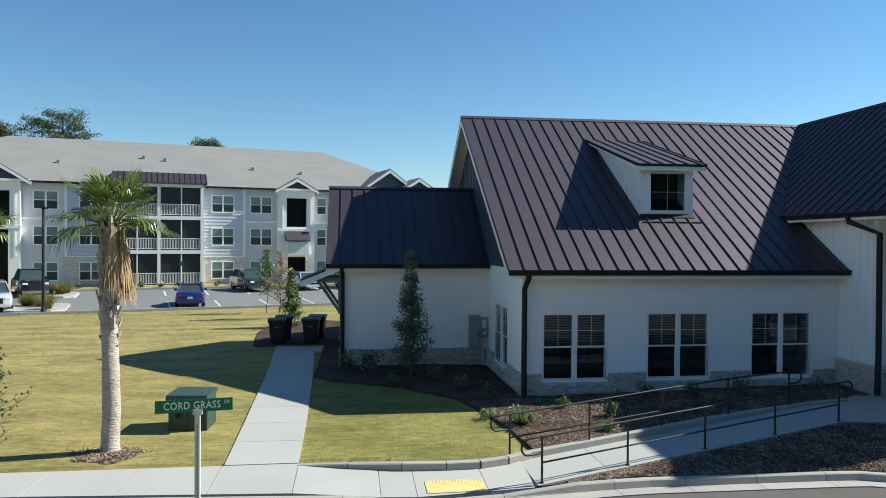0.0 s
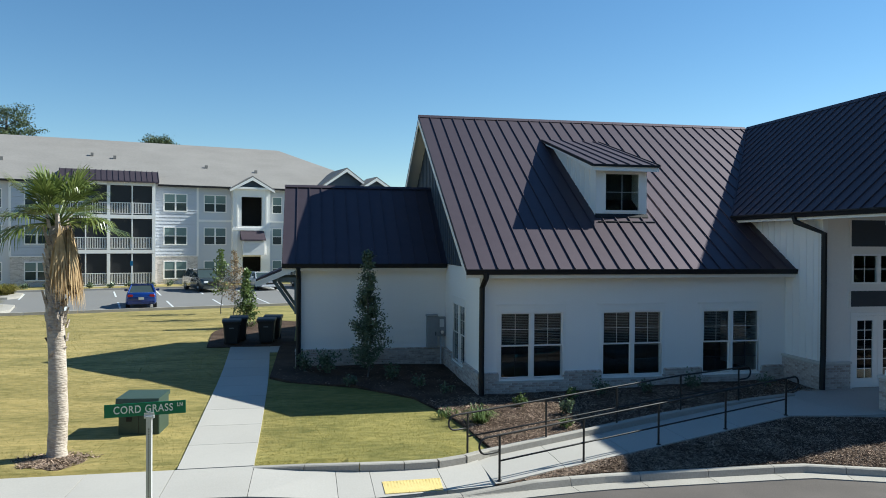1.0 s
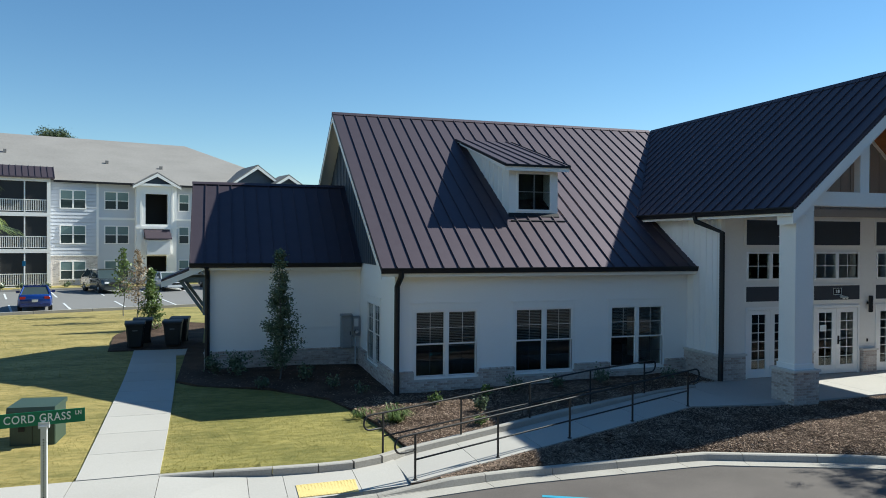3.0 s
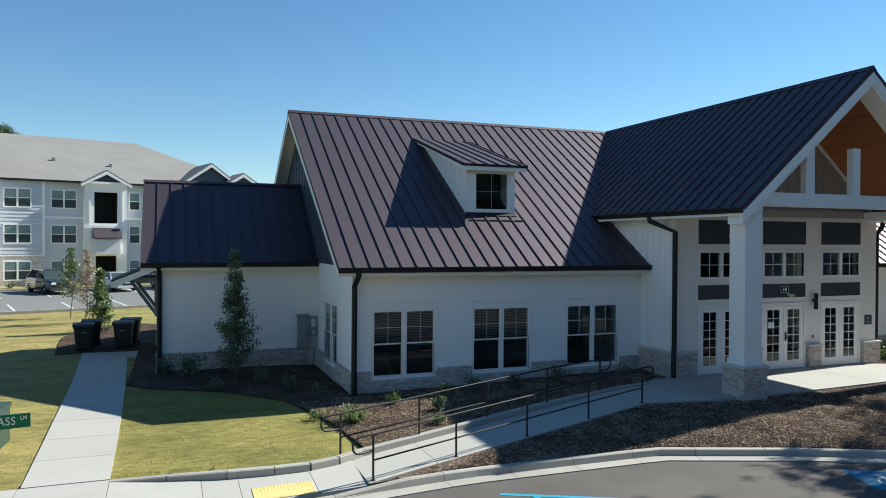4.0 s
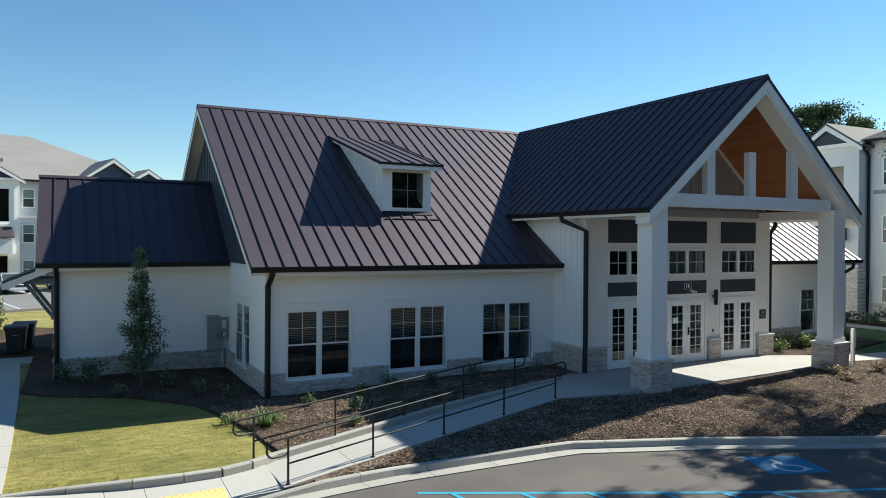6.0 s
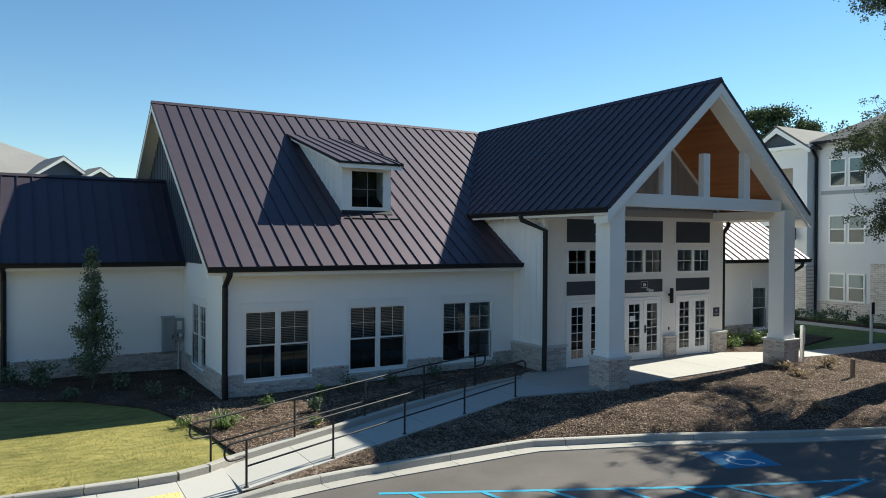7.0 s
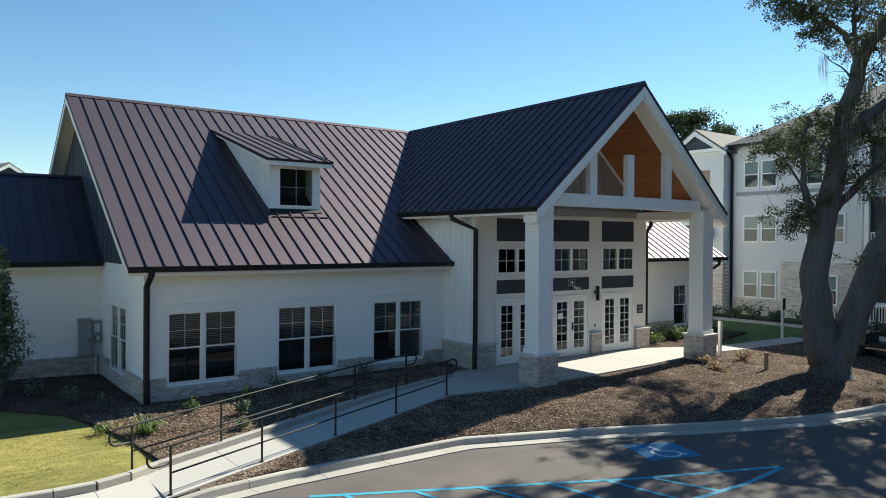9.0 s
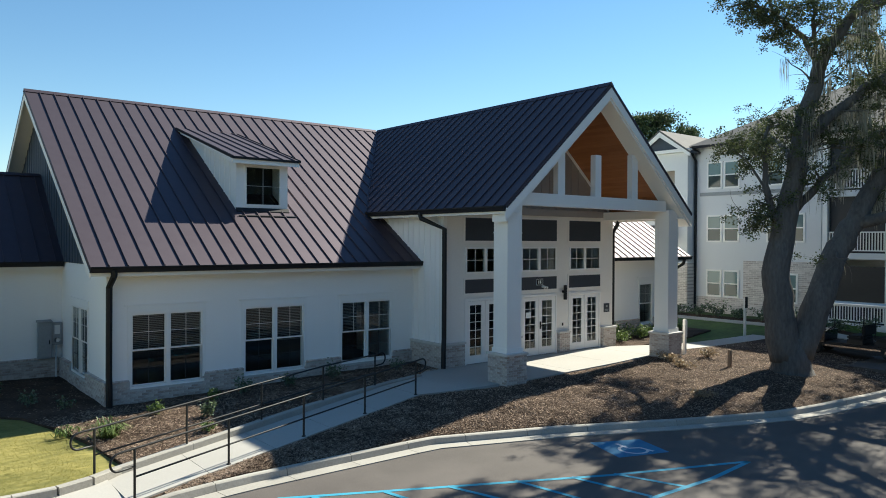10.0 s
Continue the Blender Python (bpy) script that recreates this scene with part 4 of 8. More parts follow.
# low wing walls
wall_low = part("wall", boxes((LOW_L + 0.03, 0.03, LOW_Y + 0.03, LOW_Y + 0.2, -0.4, 3.42)), M_SIDING, club)
lap_siding(wall_low, pose(0, LOW_Y + 0.03, 0), LOW_L + 0.1, 0.03, 0.44, 3.38, [])
part("wall", prism([(LOW_Y + 0.2, -0.4), (11.6, -0.4), (11.6, 3.5), (LOW_RY, LOW_RZ - 0.15), (LOW_Y + 0.2, 3.5)], "x", LOW_L + 0.03, LOW_L + 0.2), M_SIDING, club)
part("corner_board", boxes((LOW_L, LOW_L + 0.1, LOW_Y + 0.002, LOW_Y + 0.03, 0.44, 3.38), (LOW_L, LOW_L + 0.03, LOW_Y + 0.032, LOW_Y + 0.13, 0.44, 3.38)), M_TRIM, club)
base_l = part("brick_base", boxes((LOW_L - 0.06, -0.06, LOW_Y - 0.06, LOW_Y + 0.029, -0.4, 0.385), (LOW_L - 0.06, LOW_L + 0.029, LOW_Y + 0.03, 11.6, -0.4, 0.385)), M_MORTAR, club)
brick_cap(LOW_L - 0.085, -0.09, LOW_Y - 0.085, LOW_Y + 0.028, 0.386)
rake(club, "x", LOW_L - 0.52, LOW_L - 0.49, (LOW_EY + 0.03, LOW_EZ - DN), (LOW_RY, LOW_RZ - DN), 0.18)
rake(club, "x", LOW_L - 0.52, LOW_L - 0.49, (2 * LOW_RY - LOW_EY, LOW_EZ - DN), (LOW_RY, LOW_RZ - DN), 0.18)

# bracketed side canopy on the low wing
canopy = part("side_canopy", prism([(LOW_L + 0.02, 3.42), (LOW_L - 1.62, 2.72), (LOW_L - 1.62, 2.64), (LOW_L + 0.02, 3.33)], "y", 8.6, 11.4), M_ROOF, club, "small shed canopy on timber brackets")
part("fascia", prism([(LOW_L + 0.02, 3.325), (LOW_L - 1.6, 2.635), (LOW_L - 1.6, 2.45), (LOW_L - 1.5, 2.45), (LOW_L + 0.02, 3.12)], "y", 8.6, 8.66), M_TRIM, canopy)
part("fascia", boxes((LOW_L - 1.64, LOW_L - 1.6, 8.66, 11.4, 2.44, 2.66)), M_TRIM, canopy)
M_BRKT = mat("grey_green_bracket", (0.10, 0.13, 0.14), (0.14, 0.17, 0.18), 0.6, big=2, fine=20, bump=0.08)
for y in (8.75, 11.1):
    bm = boxes((LOW_L - 1.1, LOW_L + 0.0, y, y + 0.14, 2.62, 2.78), (LOW_L - 0.16, LOW_L + 0.02, y, y + 0.14, 1.35, 2.618))
    prism([(LOW_L - 1.0, 2.618), (LOW_L - 0.84, 2.618), (LOW_L - 0.165, 1.62), (LOW_L - 0.165, 1.42)], "y", y + 0.01, y + 0.13, bm)
    part("bracket", bm, M_BRKT, canopy)

# --- dormer ---
DX0, DX1, DY, DZ = 4.35, 6.13, 2.06, 6.62
DTY = 6.85


def main_z(y):
    return EAVE_Z + (y - EAVE_Y) * M_SL


dormer = part("dormer", boxes(*[(a, b, DY, DY + 0.12, z0, z1) for a, b, z0, z1 in wall_cells(DX0, DX1, main_z(DY) - 0.1, DZ, [(4.66, 5.87, 5.24, 6.48)])]), M_TRIM, club, "white shed dormer")
for xa, xb in ((DX0, DX0 + 0.1), (DX1 - 0.1, DX1)):
    part("cheek", prism([(DY + 0.12, main_z(DY + 0.12) - 0.08), (DY + 0.12, DZ), (DTY - 0.35, main_z(DTY) - 0.2), (DTY - 0.35, main_z(DTY - 0.35) - 0.08)], "x", xa, xb), M_TRIM, dormer)
D_EY, D_EZ = DY - 0.36, 6.72
D_SL = (main_z(DTY) + 0.03 - D_EZ) / (DTY - D_EY)
DL, DR = DX0 - 0.27, DX1 + 0.28
metal_roof("dormer_roof", club, (0, D_EY, D_EZ), (1, 0, 0), (0, 1, D_SL), [(DL, 0), (DR, 0), (DR, DTY - D_EY), (DL, DTY - D_EY)], DL + 0.02, 0.42, under=0.04)
part("drip_edge", boxes((DL - 0.015, DR + 0.015, D_EY - 0.02, D_EY - 0.001, D_EZ - 0.065, D_EZ + 0.012)), M_BLACK, dormer, "black metal drip edge")
for xa in (DL - 0.016, DR + 0.001):
    part("drip_edge", prism([(D_EY, D_EZ + 0.03), (DTY, main_z(DTY) + 0.06), (DTY, main_z(DTY) - 0.02), (D_EY, D_EZ - 0.065)], "x", xa, xa + 0.015), M_BLACK, dormer, "black metal drip edge")
part("fascia", boxes((DL + 0.02, DR - 0.02, D_EY + 0.02, D_EY + 0.05, D_EZ - 0.20, D_EZ - 0.045)), M_TRIM, dormer)
for xa in (DL + 0.005, DR - 0.03):
    part("rake_board", prism([(D_EY + 0.052, D_EZ - 0.055), (DTY, main_z(DTY) - 0.03), (DTY - 0.6, main_z(DTY) - 0.22), (D_EY + 0.052, D_EZ - 0.20)], "x", xa, xa + 0.025), M_TRIM, dormer)
part("soffit", prism([(D_EY + 0.052, D_EZ - 0.1), (DTY - 0.4, main_z(DTY) - 0.19), (DTY - 0.4, main_z(DTY) - 0.22), (D_EY + 0.052, D_EZ - 0.13)], "x", DL + 0.032, DR - 0.032), M_TRIM, dormer)
for k in range(1, 7):
    y = DY + 0.12 + 0.42 * k
    if main_z(y) + 0.06 < DZ + (y - DY) * D_SL:
        part("batten", boxes((DX0 - 0.018, DX0, y - 0.02, y + 0.02, main_z(y) - 0.03, DZ + (y - DY) * D_SL - 0.06)), M_TRIM, dormer)
# one fixed light with a cross of thin bars
w = part("window", boxes((4.62, 5.91, DY - 0.02, DY + 0.07, 5.20, 5.27), (4.62, 5.91, DY - 0.02, DY + 0.07, 6.45, 6.52), (4.62, 4.69, DY - 0.02, DY + 0.07, 5.27, 6.45), (5.84, 5.91, DY - 0.02, DY + 0.07, 5.27, 6.45)), M_TRIM, club)
pane = part("pane", boxes((4.69, 5.84, DY + 0.02, DY + 0.026, 5.27, 6.45)), M_GLASS, w)
pane.visible_shadow = False
part("muntin", boxes((5.256, 5.274, DY + 0.006, DY + 0.018, 5.27, 6.45), (4.69, 5.255, DY + 0.006, DY + 0.018, 5.851, 5.869), (5.275, 5.84, DY + 0.006, DY + 0.018, 5.851, 5.869)), M_GREY, w)
part("flashing", prism([(DY - 0.10, main_z(DY - 0.10) + 0.004), (DY - 0.10, main_z(DY - 0.10) + 0.03), (DY - 0.012, main_z(DY) + 0.08), (DY - 0.012, main_z(DY) + 0.0)], "x", DX0 - 0.02, DX1 + 0.02), M_BLACK, dormer, "black apron flashing")
part("flashing", prism([(DY - 0.36, main_z(DY - 0.36) + 0.004), (DY - 0.36, main_z(DY - 0.36) + 0.045), (DY - 0.33, main_z(DY - 0.33) + 0.045), (DY - 0.33, main_z(DY - 0.33) + 0.004)], "x", DX0 - 0.06, DX1 + 0.12), M_BLACK, dormer, "black apron flashing")
# Near-black sheet paints the shade behind the dormer pane.
part("dormer_lining", boxes((DX0 + 0.11, DX1 - 0.11, DY + 0.9, DY + 0.95, 5.0, DZ)), M_DARK, dormer)

# --- entrance block ---
BAYS = [(10.72, 12.58), (13.33, 15.2), (15.88, 17.72)]
DOOR_T, UW0, UW1 = 2.1, 3.08, 3.86
holes_e = []
for a, b in BAYS:
    holes_e += [(a + 0.06, b - 0.06, -0.4, DOOR_T), (a + 0.08, b - 0.08, UW0, UW1)]
# Entrance wall colour: cream board plus painted-in bounce from the sunlit walk.
wall_ent = part("wall", boxes(*[(a, b, ENT_Y, ENT_Y + 0.2, z0, z1) for a, b, z0, z1 in wall_cells(ENT_L, ENT_R, -0.4, 5.1, holes_e)]), M_CREAM, club, "cream panel wall with warm bounce light in its colour")
for a, b in BAYS:
    for z0, z1 in ((4.13, 4.9), (2.37, 2.83)):
        part("dark_panel", boxes((a, b, ENT_Y - 0.012, ENT_Y, z0, z1)), M_PANEL, wall_ent, "slate-coloured panel")
        part("panel_trim", boxes((a - 0.07, b + 0.07, ENT_Y - 0.02, ENT_Y, z1, z1 + 0.05), (a - 0.07, b + 0.07, ENT_Y - 0.02, ENT_Y, z0 - 0.05, z0), (a - 0.07, a, ENT_Y - 0.02, ENT_Y, z0, z1), (b, b + 0.07, ENT_Y - 0.02, ENT_Y, z0, z1)), M_CREAM, wall_ent)
    wn2 = part("window", boxes((a + 0.02, b - 0.02, ENT_Y - 0.025, ENT_Y + 0.08, UW0 - 0.05, UW0), (a + 0.02, b - 0.02, ENT_Y - 0.025, ENT_Y + 0.08, UW1, UW1 + 0.05), (a + 0.02, a + 0.08, ENT_Y - 0.025, ENT_Y + 0.08, UW0, UW1), (b - 0.08, b - 0.02, ENT_Y - 0.025, ENT_Y + 0.08, UW0, UW1), ((a + b) / 2 - 0.06, (a + b) / 2 + 0.06, ENT_Y - 0.025, ENT_Y + 0.08, UW0, UW1)), M_TRIM, club)
    for p, q in ((a + 0.08, (a + b) / 2 - 0.06), ((a + b) / 2 + 0.06, b - 0.08)):
        pane = part("pane", boxes((p, q, ENT_Y + 0.03, ENT_Y + 0.036, UW0, UW1)), M_GLASS, wn2)
        pane.visible_shadow = False
        part("muntin", boxes(((p + q) / 2 - 0.009, (p + q) / 2 + 0.009, ENT_Y + 0.018, ENT_Y + 0.028, UW0, UW1), (p, (p + q) / 2 - 0.01, ENT_Y + 0.018, ENT_Y + 0.028, 3.46, 3.48), ((p + q) / 2 + 0.01, q, ENT_Y + 0.018, ENT_Y + 0.028, 3.46, 3.48)), M_TRIM, wn2)
    frame_d = part("door_frame", boxes((a, a + 0.06, ENT_Y - 0.03, ENT_Y + 0.12, -0.02, DOOR_T + 0.09), (b - 0.06, b, ENT_Y - 0.03, ENT_Y + 0.12, -0.02, DOOR_T + 0.09), (a + 0.06, b - 0.06, ENT_Y - 0.03, ENT_Y + 0.12, DOOR_T, DOOR_T + 0.09)), M_TRIM, club)
    mid = (a + b) / 2
    for k, (p, q) in enumerate(((a + 0.065, mid - 0.005), (mid + 0.005, b - 0.065))):
        g0, g1, gz0, gz1 = p + 0.17, q - 0.17, 0.27, DOOR_T - 0.14
        leaf = part("door", boxes((p, g0, ENT_Y + 0.0, ENT_Y + 0.045, 0.0, DOOR_T - 0.01), (g1, q, ENT_Y, ENT_Y + 0.045, 0.0, DOOR_T - 0.01), (g0, g1, ENT_Y, ENT_Y + 0.045, 0.0, gz0), (g0, g1, ENT_Y, ENT_Y + 0.045, gz1, DOOR_T - 0.01)), M_TRIM, club, "white glazed french door")
        pane = part("pane", boxes((g0, g1, ENT_Y + 0.02, ENT_Y + 0.026, gz0, gz1)), M_GLASS, leaf)
        pane.visible_shadow = False
        bars = [((g0 + g1) / 2 - 0.01, (g0 + g1) / 2 + 0.01, ENT_Y + 0.006, ENT_Y + 0.018, gz0, gz1)]
        for j in range(1, 6):
            z = gz0 + (gz1 - gz0) * j / 6
            bars += [(g0, (g0 + g1) / 2 - 0.01, ENT_Y + 0.006, ENT_Y + 0.018, z - 0.01, z + 0.01), ((g0 + g1) / 2 + 0.01, g1, ENT_Y + 0.006, ENT_Y + 0.018, z - 0.01, z + 0.01)]
        part("muntin", boxes(*bars), M_TRIM, leaf)
        if a == BAYS[1][0] and k == 1:
            part("handle", boxes((p + 0.05, p + 0.11, ENT_Y - 0.02, ENT_Y, 0.93, 1.2), (p + 0.07, p + 0.09, ENT_Y - 0.07, ENT_Y - 0.02, 1.04, 1.06), (p + 0.07, p + 0.2, ENT_Y - 0.075, ENT_Y - 0.055, 1.03, 1.06)), M_BLACK, leaf, "black lever handle")
# white frieze boards and faint horizontal joints of the panel wall
for a, b in ((9.95, 10.5), (15.3, 15.8), (17.85, 18.4)):
    part("panel_joint", boxes((a, b, ENT_Y - 0.008, ENT_Y, 3.48, 3.52)), M_CREAM, wall_ent)
part("back_beam", boxes((ENT_L - 0.05, ENT_R + 0.05, ENT_Y - 0.14, ENT_Y + 0.2, 5.04, 5.28)), M_TAUPE, club, "taupe beam over the entrance wall")
# gable wall behind the truss
gw2 = part("gable_wall", prism([(ENT_L, 5.28), (ENT_R, 5.28), (ENT_R, P_EAVE + 0.2), (PX, RIDGE_Z - 0.25), (ENT_L, P_EAVE + 0.2)], "y", ENT_Y, ENT_Y + 0.2), M_TAUPE, club, "taupe boarded gable wall")
battens(gw2, M_TAUPE, "x", 10.0, 18.4, 0.4, ENT_Y, lambda u: 5.29, lambda u: RIDGE_Z - 0.3 - abs(u - PX) * P_SL)
for sx in (-1, 1):
    rake(club, "y", ENT_Y - 0.03, ENT_Y, (PX + sx * (P_HALF - 0.5), P_EAVE + 0.27), (PX, RIDGE_Z - 0.17), 0.14)
# side walls of the entrance block, board and batten
for x0, x1, face in ((ENT_L, ENT_L + 0.2, ENT_L), (ENT_R - 0.2, ENT_R, ENT_R + 0.02)):
    sw = part("wall", boxes((x0, x1, ENT_Y + 0.2, 3.6, -0.4, 5.1)), M_SIDING, club)
    battens(sw, M_SIDING, "y", ENT_Y + 0.1, 3.4, 0.305, face, lambda u: 0.8, lambda u: 5.08)
part("corner_board", boxes((ENT_L - 0.022, ENT_L, ENT_Y, ENT_Y + 0.12, 0.8, 5.08), (ENT_L - 0.022, ENT_L + 0.13, ENT_Y - 0.02, ENT_Y, 0.8, 5.04)), M_TRIM, club)
# brick pilasters and the side brick base
base_e = part("brick_base", boxes((ENT_L - 0.09, ENT_L, ENT_Y, 0.03, -0.4, 0.72), (ENT_L - 0.09, 10.66, ENT_Y - 0.09, ENT_Y, -0.4, 0.72)), M_MORTAR, club)
part("cap_stone", boxes((ENT_L - 0.13, ENT_L, ENT_Y, 0.03, 0.722, 0.78), (ENT_L - 0.13, 10.69, ENT_Y - 0.13, ENT_Y, 0.722, 0.78)), M_CAP, club)
pil = []
for a, b in ((12.66, 13.25), (15.27, 15.83), (17.8, ENT_R + 0.09)):
    pil.append((part("brick_pier", boxes((a, b, ENT_Y - 0.12, ENT_Y, -0.4, 0.70)), M_MORTAR, club), a, b))
    part("cap_stone", boxes((a - 0.04, b + 0.04, ENT_Y - 0.16, ENT_Y, 0.702, 0.76)), M_CAP, club)

# porch: columns on brick plinths, tie beam, posts, ceiling
COLS = [(9.91, -4.51), (17.9, -4.51)]
plinths = []
for cx, cy in COLS:
    col = part("column", boxes((cx - 0.29, cx + 0.29, cy - 0.29, cy + 0.29, 0.86, 5.25)), M_TRIM, club, "white boxed porch column")
    part("base_trim", boxes((cx - 0.32, cx + 0.32, cy - 0.32, cy + 0.32, 0.86, 1.0)), M_TRIM, col)
    part("neck_trim", boxes((cx - 0.302, cx + 0.302, cy - 0.302, cy + 0.302, 4.35, 4.38), (cx - 0.297, cx + 0.297, cy - 0.297, cy + 0.297, 5.05, 5.2)), M_TRIM, col)
    plinths.append((part("plinth", boxes((cx - 0.40, cx + 0.40, cy - 0.40, cy + 0.40, -0.5, 0.79)), M_MORTAR, club), cx, cy))
    part("cap_stone", rbox(cx - 0.45, cx + 0.45, cy - 0.45, cy + 0.45, 0.79, 0.86, 0.012), M_CAP, club)
TY = -4.51
part("tie_beam", boxes((COLS[0][0] + 0.29, COLS[1][0] - 0.29, TY - 0.17, TY + 0.17, 5.2, 5.58)), M_TRIM, club)
for sx in (-1, 1):
    cx = COLS[0][0] if sx < 0 else COLS[1][0]
    part("side_beam", boxes((cx - 0.17, cx + 0.17, TY + 0.29, ENT_Y - 0.14, 4.95, 5.25)), M_TRIM, club)
    rake(club, "y", P_FRONT + 0.0, P_FRONT + 0.05, (PX + sx * P_HALF, P_EAVE - 0.1), (PX, RIDGE_Z - 0.1), 0.34)
    rake(club, "y", P_FRONT + 0.052, TY + 0.12, (PX + sx * (P_HALF - 0.1), P_EAVE - 0.03), (PX, RIDGE_Z - 0.12), 0.42, name="rafter_boxing")
    part("post", boxes((PX + sx * 1.87 - 0.16, PX + sx * 1.87 + 0.16, TY - 0.1, TY + 0.1, 5.58, RIDGE_Z - 0.5 - 1.87 * P_SL)), M_TRIM, club)
    # boarded ceiling under each slope: one board after another down the slope
    ceil = part("ceiling", prism([(PX + sx * (P_HALF - 0.05), P_EAVE - 0.06), (PX, RIDGE_Z - 0.105), (PX, RIDGE_Z - 0.13), (PX + sx * (P_HALF - 0.05), P_EAVE - 0.085)], "y", TY + 0.12, ENT_Y), M_WOOD, club, "orange-stained tongue and groove ceiling")
    n = 44
    for i in range(n):
        t0, t1 = i / n + 0.001, (i + 1) / n - 0.001
        a, b = PX + sx * (P_HALF - 0.05) * (1 - t0), PX + sx * (P_HALF - 0.05) * (1 - t1)
        za, zb = P_EAVE - 0.085 + (RIDGE_Z - P_EAVE - 0.045) * t0, P_EAVE - 0.085 + (RIDGE_Z - P_EAVE - 0.045) * t1
        part("ceiling_board", prism([(a, za), (b, zb), (b, zb - 0.018), (a, za - 0.018)], "y", TY + 0.13, ENT_Y - 0.002), M_WOOD, ceil)
part("king_post", prism([(PX - 0.24, 5.58), (PX + 0.06, 5.58), (PX + 0.06, 6.93), (PX + 0.04, 6.95), (PX - 0.22, 6.95), (PX - 0.24, 6.93)], "y", TY - 0.1, TY + 0.1), M_TRIM, club)
# eaves of the porch roof behind the columns
for sx in (-1, 1):
    x0, x1 = sorted((PX + sx * (P_HALF - 0.02), PX + sx * (P_HALF - 0.6)))
    part("soffit", boxes((x0, x1, P_FRONT + 0.06, 2.0, 4.95, 4.98)), M_TRIM, club)
    part("fascia", boxes((PX + sx * P_HALF - 0.03 * (sx > 0) - 0.0, PX + sx * P_HALF + 0.03 * (sx < 0), P_FRONT + 0.06, 2.0, 4.9, 5.06)), M_TRIM, club)

# right wing
rw_hole = (22.58, 23.5, 0.43, 2.2)
wall_rw = part("wall", boxes(*[(a, b, 0.03, 0.22, z0, z1) for a, b, z0, z1 in wall_cells(ENT_R, X_R - 0.4, -0.4, 3.42, [rw_hole])]), M_SIDING, club)
lap_siding(wall_rw, pose(0, 0.03, 0), ENT_R, X_R - 0.45, 0.65, 3.38, [(rw_hole[0] - 0.1, rw_hole[1] + 0.1, rw_hole[2] - 0.1, rw_hole[3] + 0.32)])
sash_window(club, pose(rw_hole[0], 0.03, rw_hole[2]), 0.92, 1.77, 1)
part("head_trim", boxes((rw_hole[0] - 0.1, rw_hole[1] + 0.1, 0.006, 0.03, 2.26, 2.48), (rw_hole[0] - 0.16, rw_hole[1] + 0.16, -0.012, 0.03, 2.482, 2.515)), M_TRIM, club)
base_r = part("brick_base", boxes(*[(a, b, -0.06, 0.029, z0, z1) for a, b, z0, z1 in wall_cells(ENT_R, X_R - 0.4, -0.4, 0.59, [(rw_hole[0] - 0.06, rw_hole[1] + 0.06, rw_hole[2] - 0.07, 3)])]), M_MORTAR, club)
for a, b in ((ENT_R + 0.1, rw_hole[0] - 0.07), (rw_hole[1] + 0.07, X_R - 0.4)):
    brick_cap(a, b, -0.085, 0.028, 0.591)

# inside, unseen: near-black floor, partitions and flat ceilings keep the rooms dim by colour
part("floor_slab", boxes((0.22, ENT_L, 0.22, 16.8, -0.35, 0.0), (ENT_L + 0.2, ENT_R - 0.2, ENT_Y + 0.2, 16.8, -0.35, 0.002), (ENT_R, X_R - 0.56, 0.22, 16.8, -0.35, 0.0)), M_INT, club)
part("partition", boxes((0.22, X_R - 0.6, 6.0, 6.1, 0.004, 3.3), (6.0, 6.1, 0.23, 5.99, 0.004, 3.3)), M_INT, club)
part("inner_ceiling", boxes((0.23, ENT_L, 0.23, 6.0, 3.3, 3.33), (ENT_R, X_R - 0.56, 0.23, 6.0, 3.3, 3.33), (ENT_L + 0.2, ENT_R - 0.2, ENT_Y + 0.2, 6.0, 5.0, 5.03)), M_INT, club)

# wall fittings
plq = thing("entrance_number_plate", "small dark plate with pale characters over the entrance", "sign", pose(14.28, ENT_Y - 0.013, 2.64))
part("plate", boxes((-0.17, 0.17, -0.012, 0, -0.11, 0.11)), M_BLACK, plq)
part("border", boxes((-0.17, 0.17, -0.016, -0.0125, 0.098, 0.11), (-0.17, 0.17, -0.016, -0.0125, -0.11, -0.098), (-0.17, -0.158, -0.016, -0.0125, -0.098, 0.098), (0.158, 0.17, -0.016, -0.0125, -0.098, 0.098)), M_LETTER, plq)
part("bars", boxes((-0.07, -0.04, -0.018, -0.0125, -0.055, 0.055), (0.0, 0.075, -0.018, -0.0125, -0.055, 0.055)), M_LETTER, plq, "pale bars")
cam_l = thing("security_light", "small white twin security light under the dark panel", "light", pose(14.45, ENT_Y - 0.013, 2.46))
for dx in (-0.06, 0.07):
    bm = bmesh.new()
    tube(bm, [(dx, -0.005, 0.02), (dx + 0.02, -0.09, -0.01), (dx + 0.03, -0.15, -0.03)], 0.02, 8, 0.045)
    part("lamp_head", bm, M_WHITEPL, cam_l, smooth=True)
part("back_plate", boxes((-0.05, 0.05, -0.02, 0, -0.03, 0.05)), M_WHITEPL, cam_l)
sconce = thing("wall_sconce", "black cylindrical wall lantern beside the doors", "lamp", pose(15.55, ENT_Y, 2.2))
part("arm", boxes((-0.035, 0.035, -0.10, 0, 0.0, 0.09)), M_BLACK, sconce)
bm = bmesh.new()
lathe(bm, [(0.06, -0.27), (0.066, -0.26), (0.066, 0.25), (0.055, 0.27)], 14)
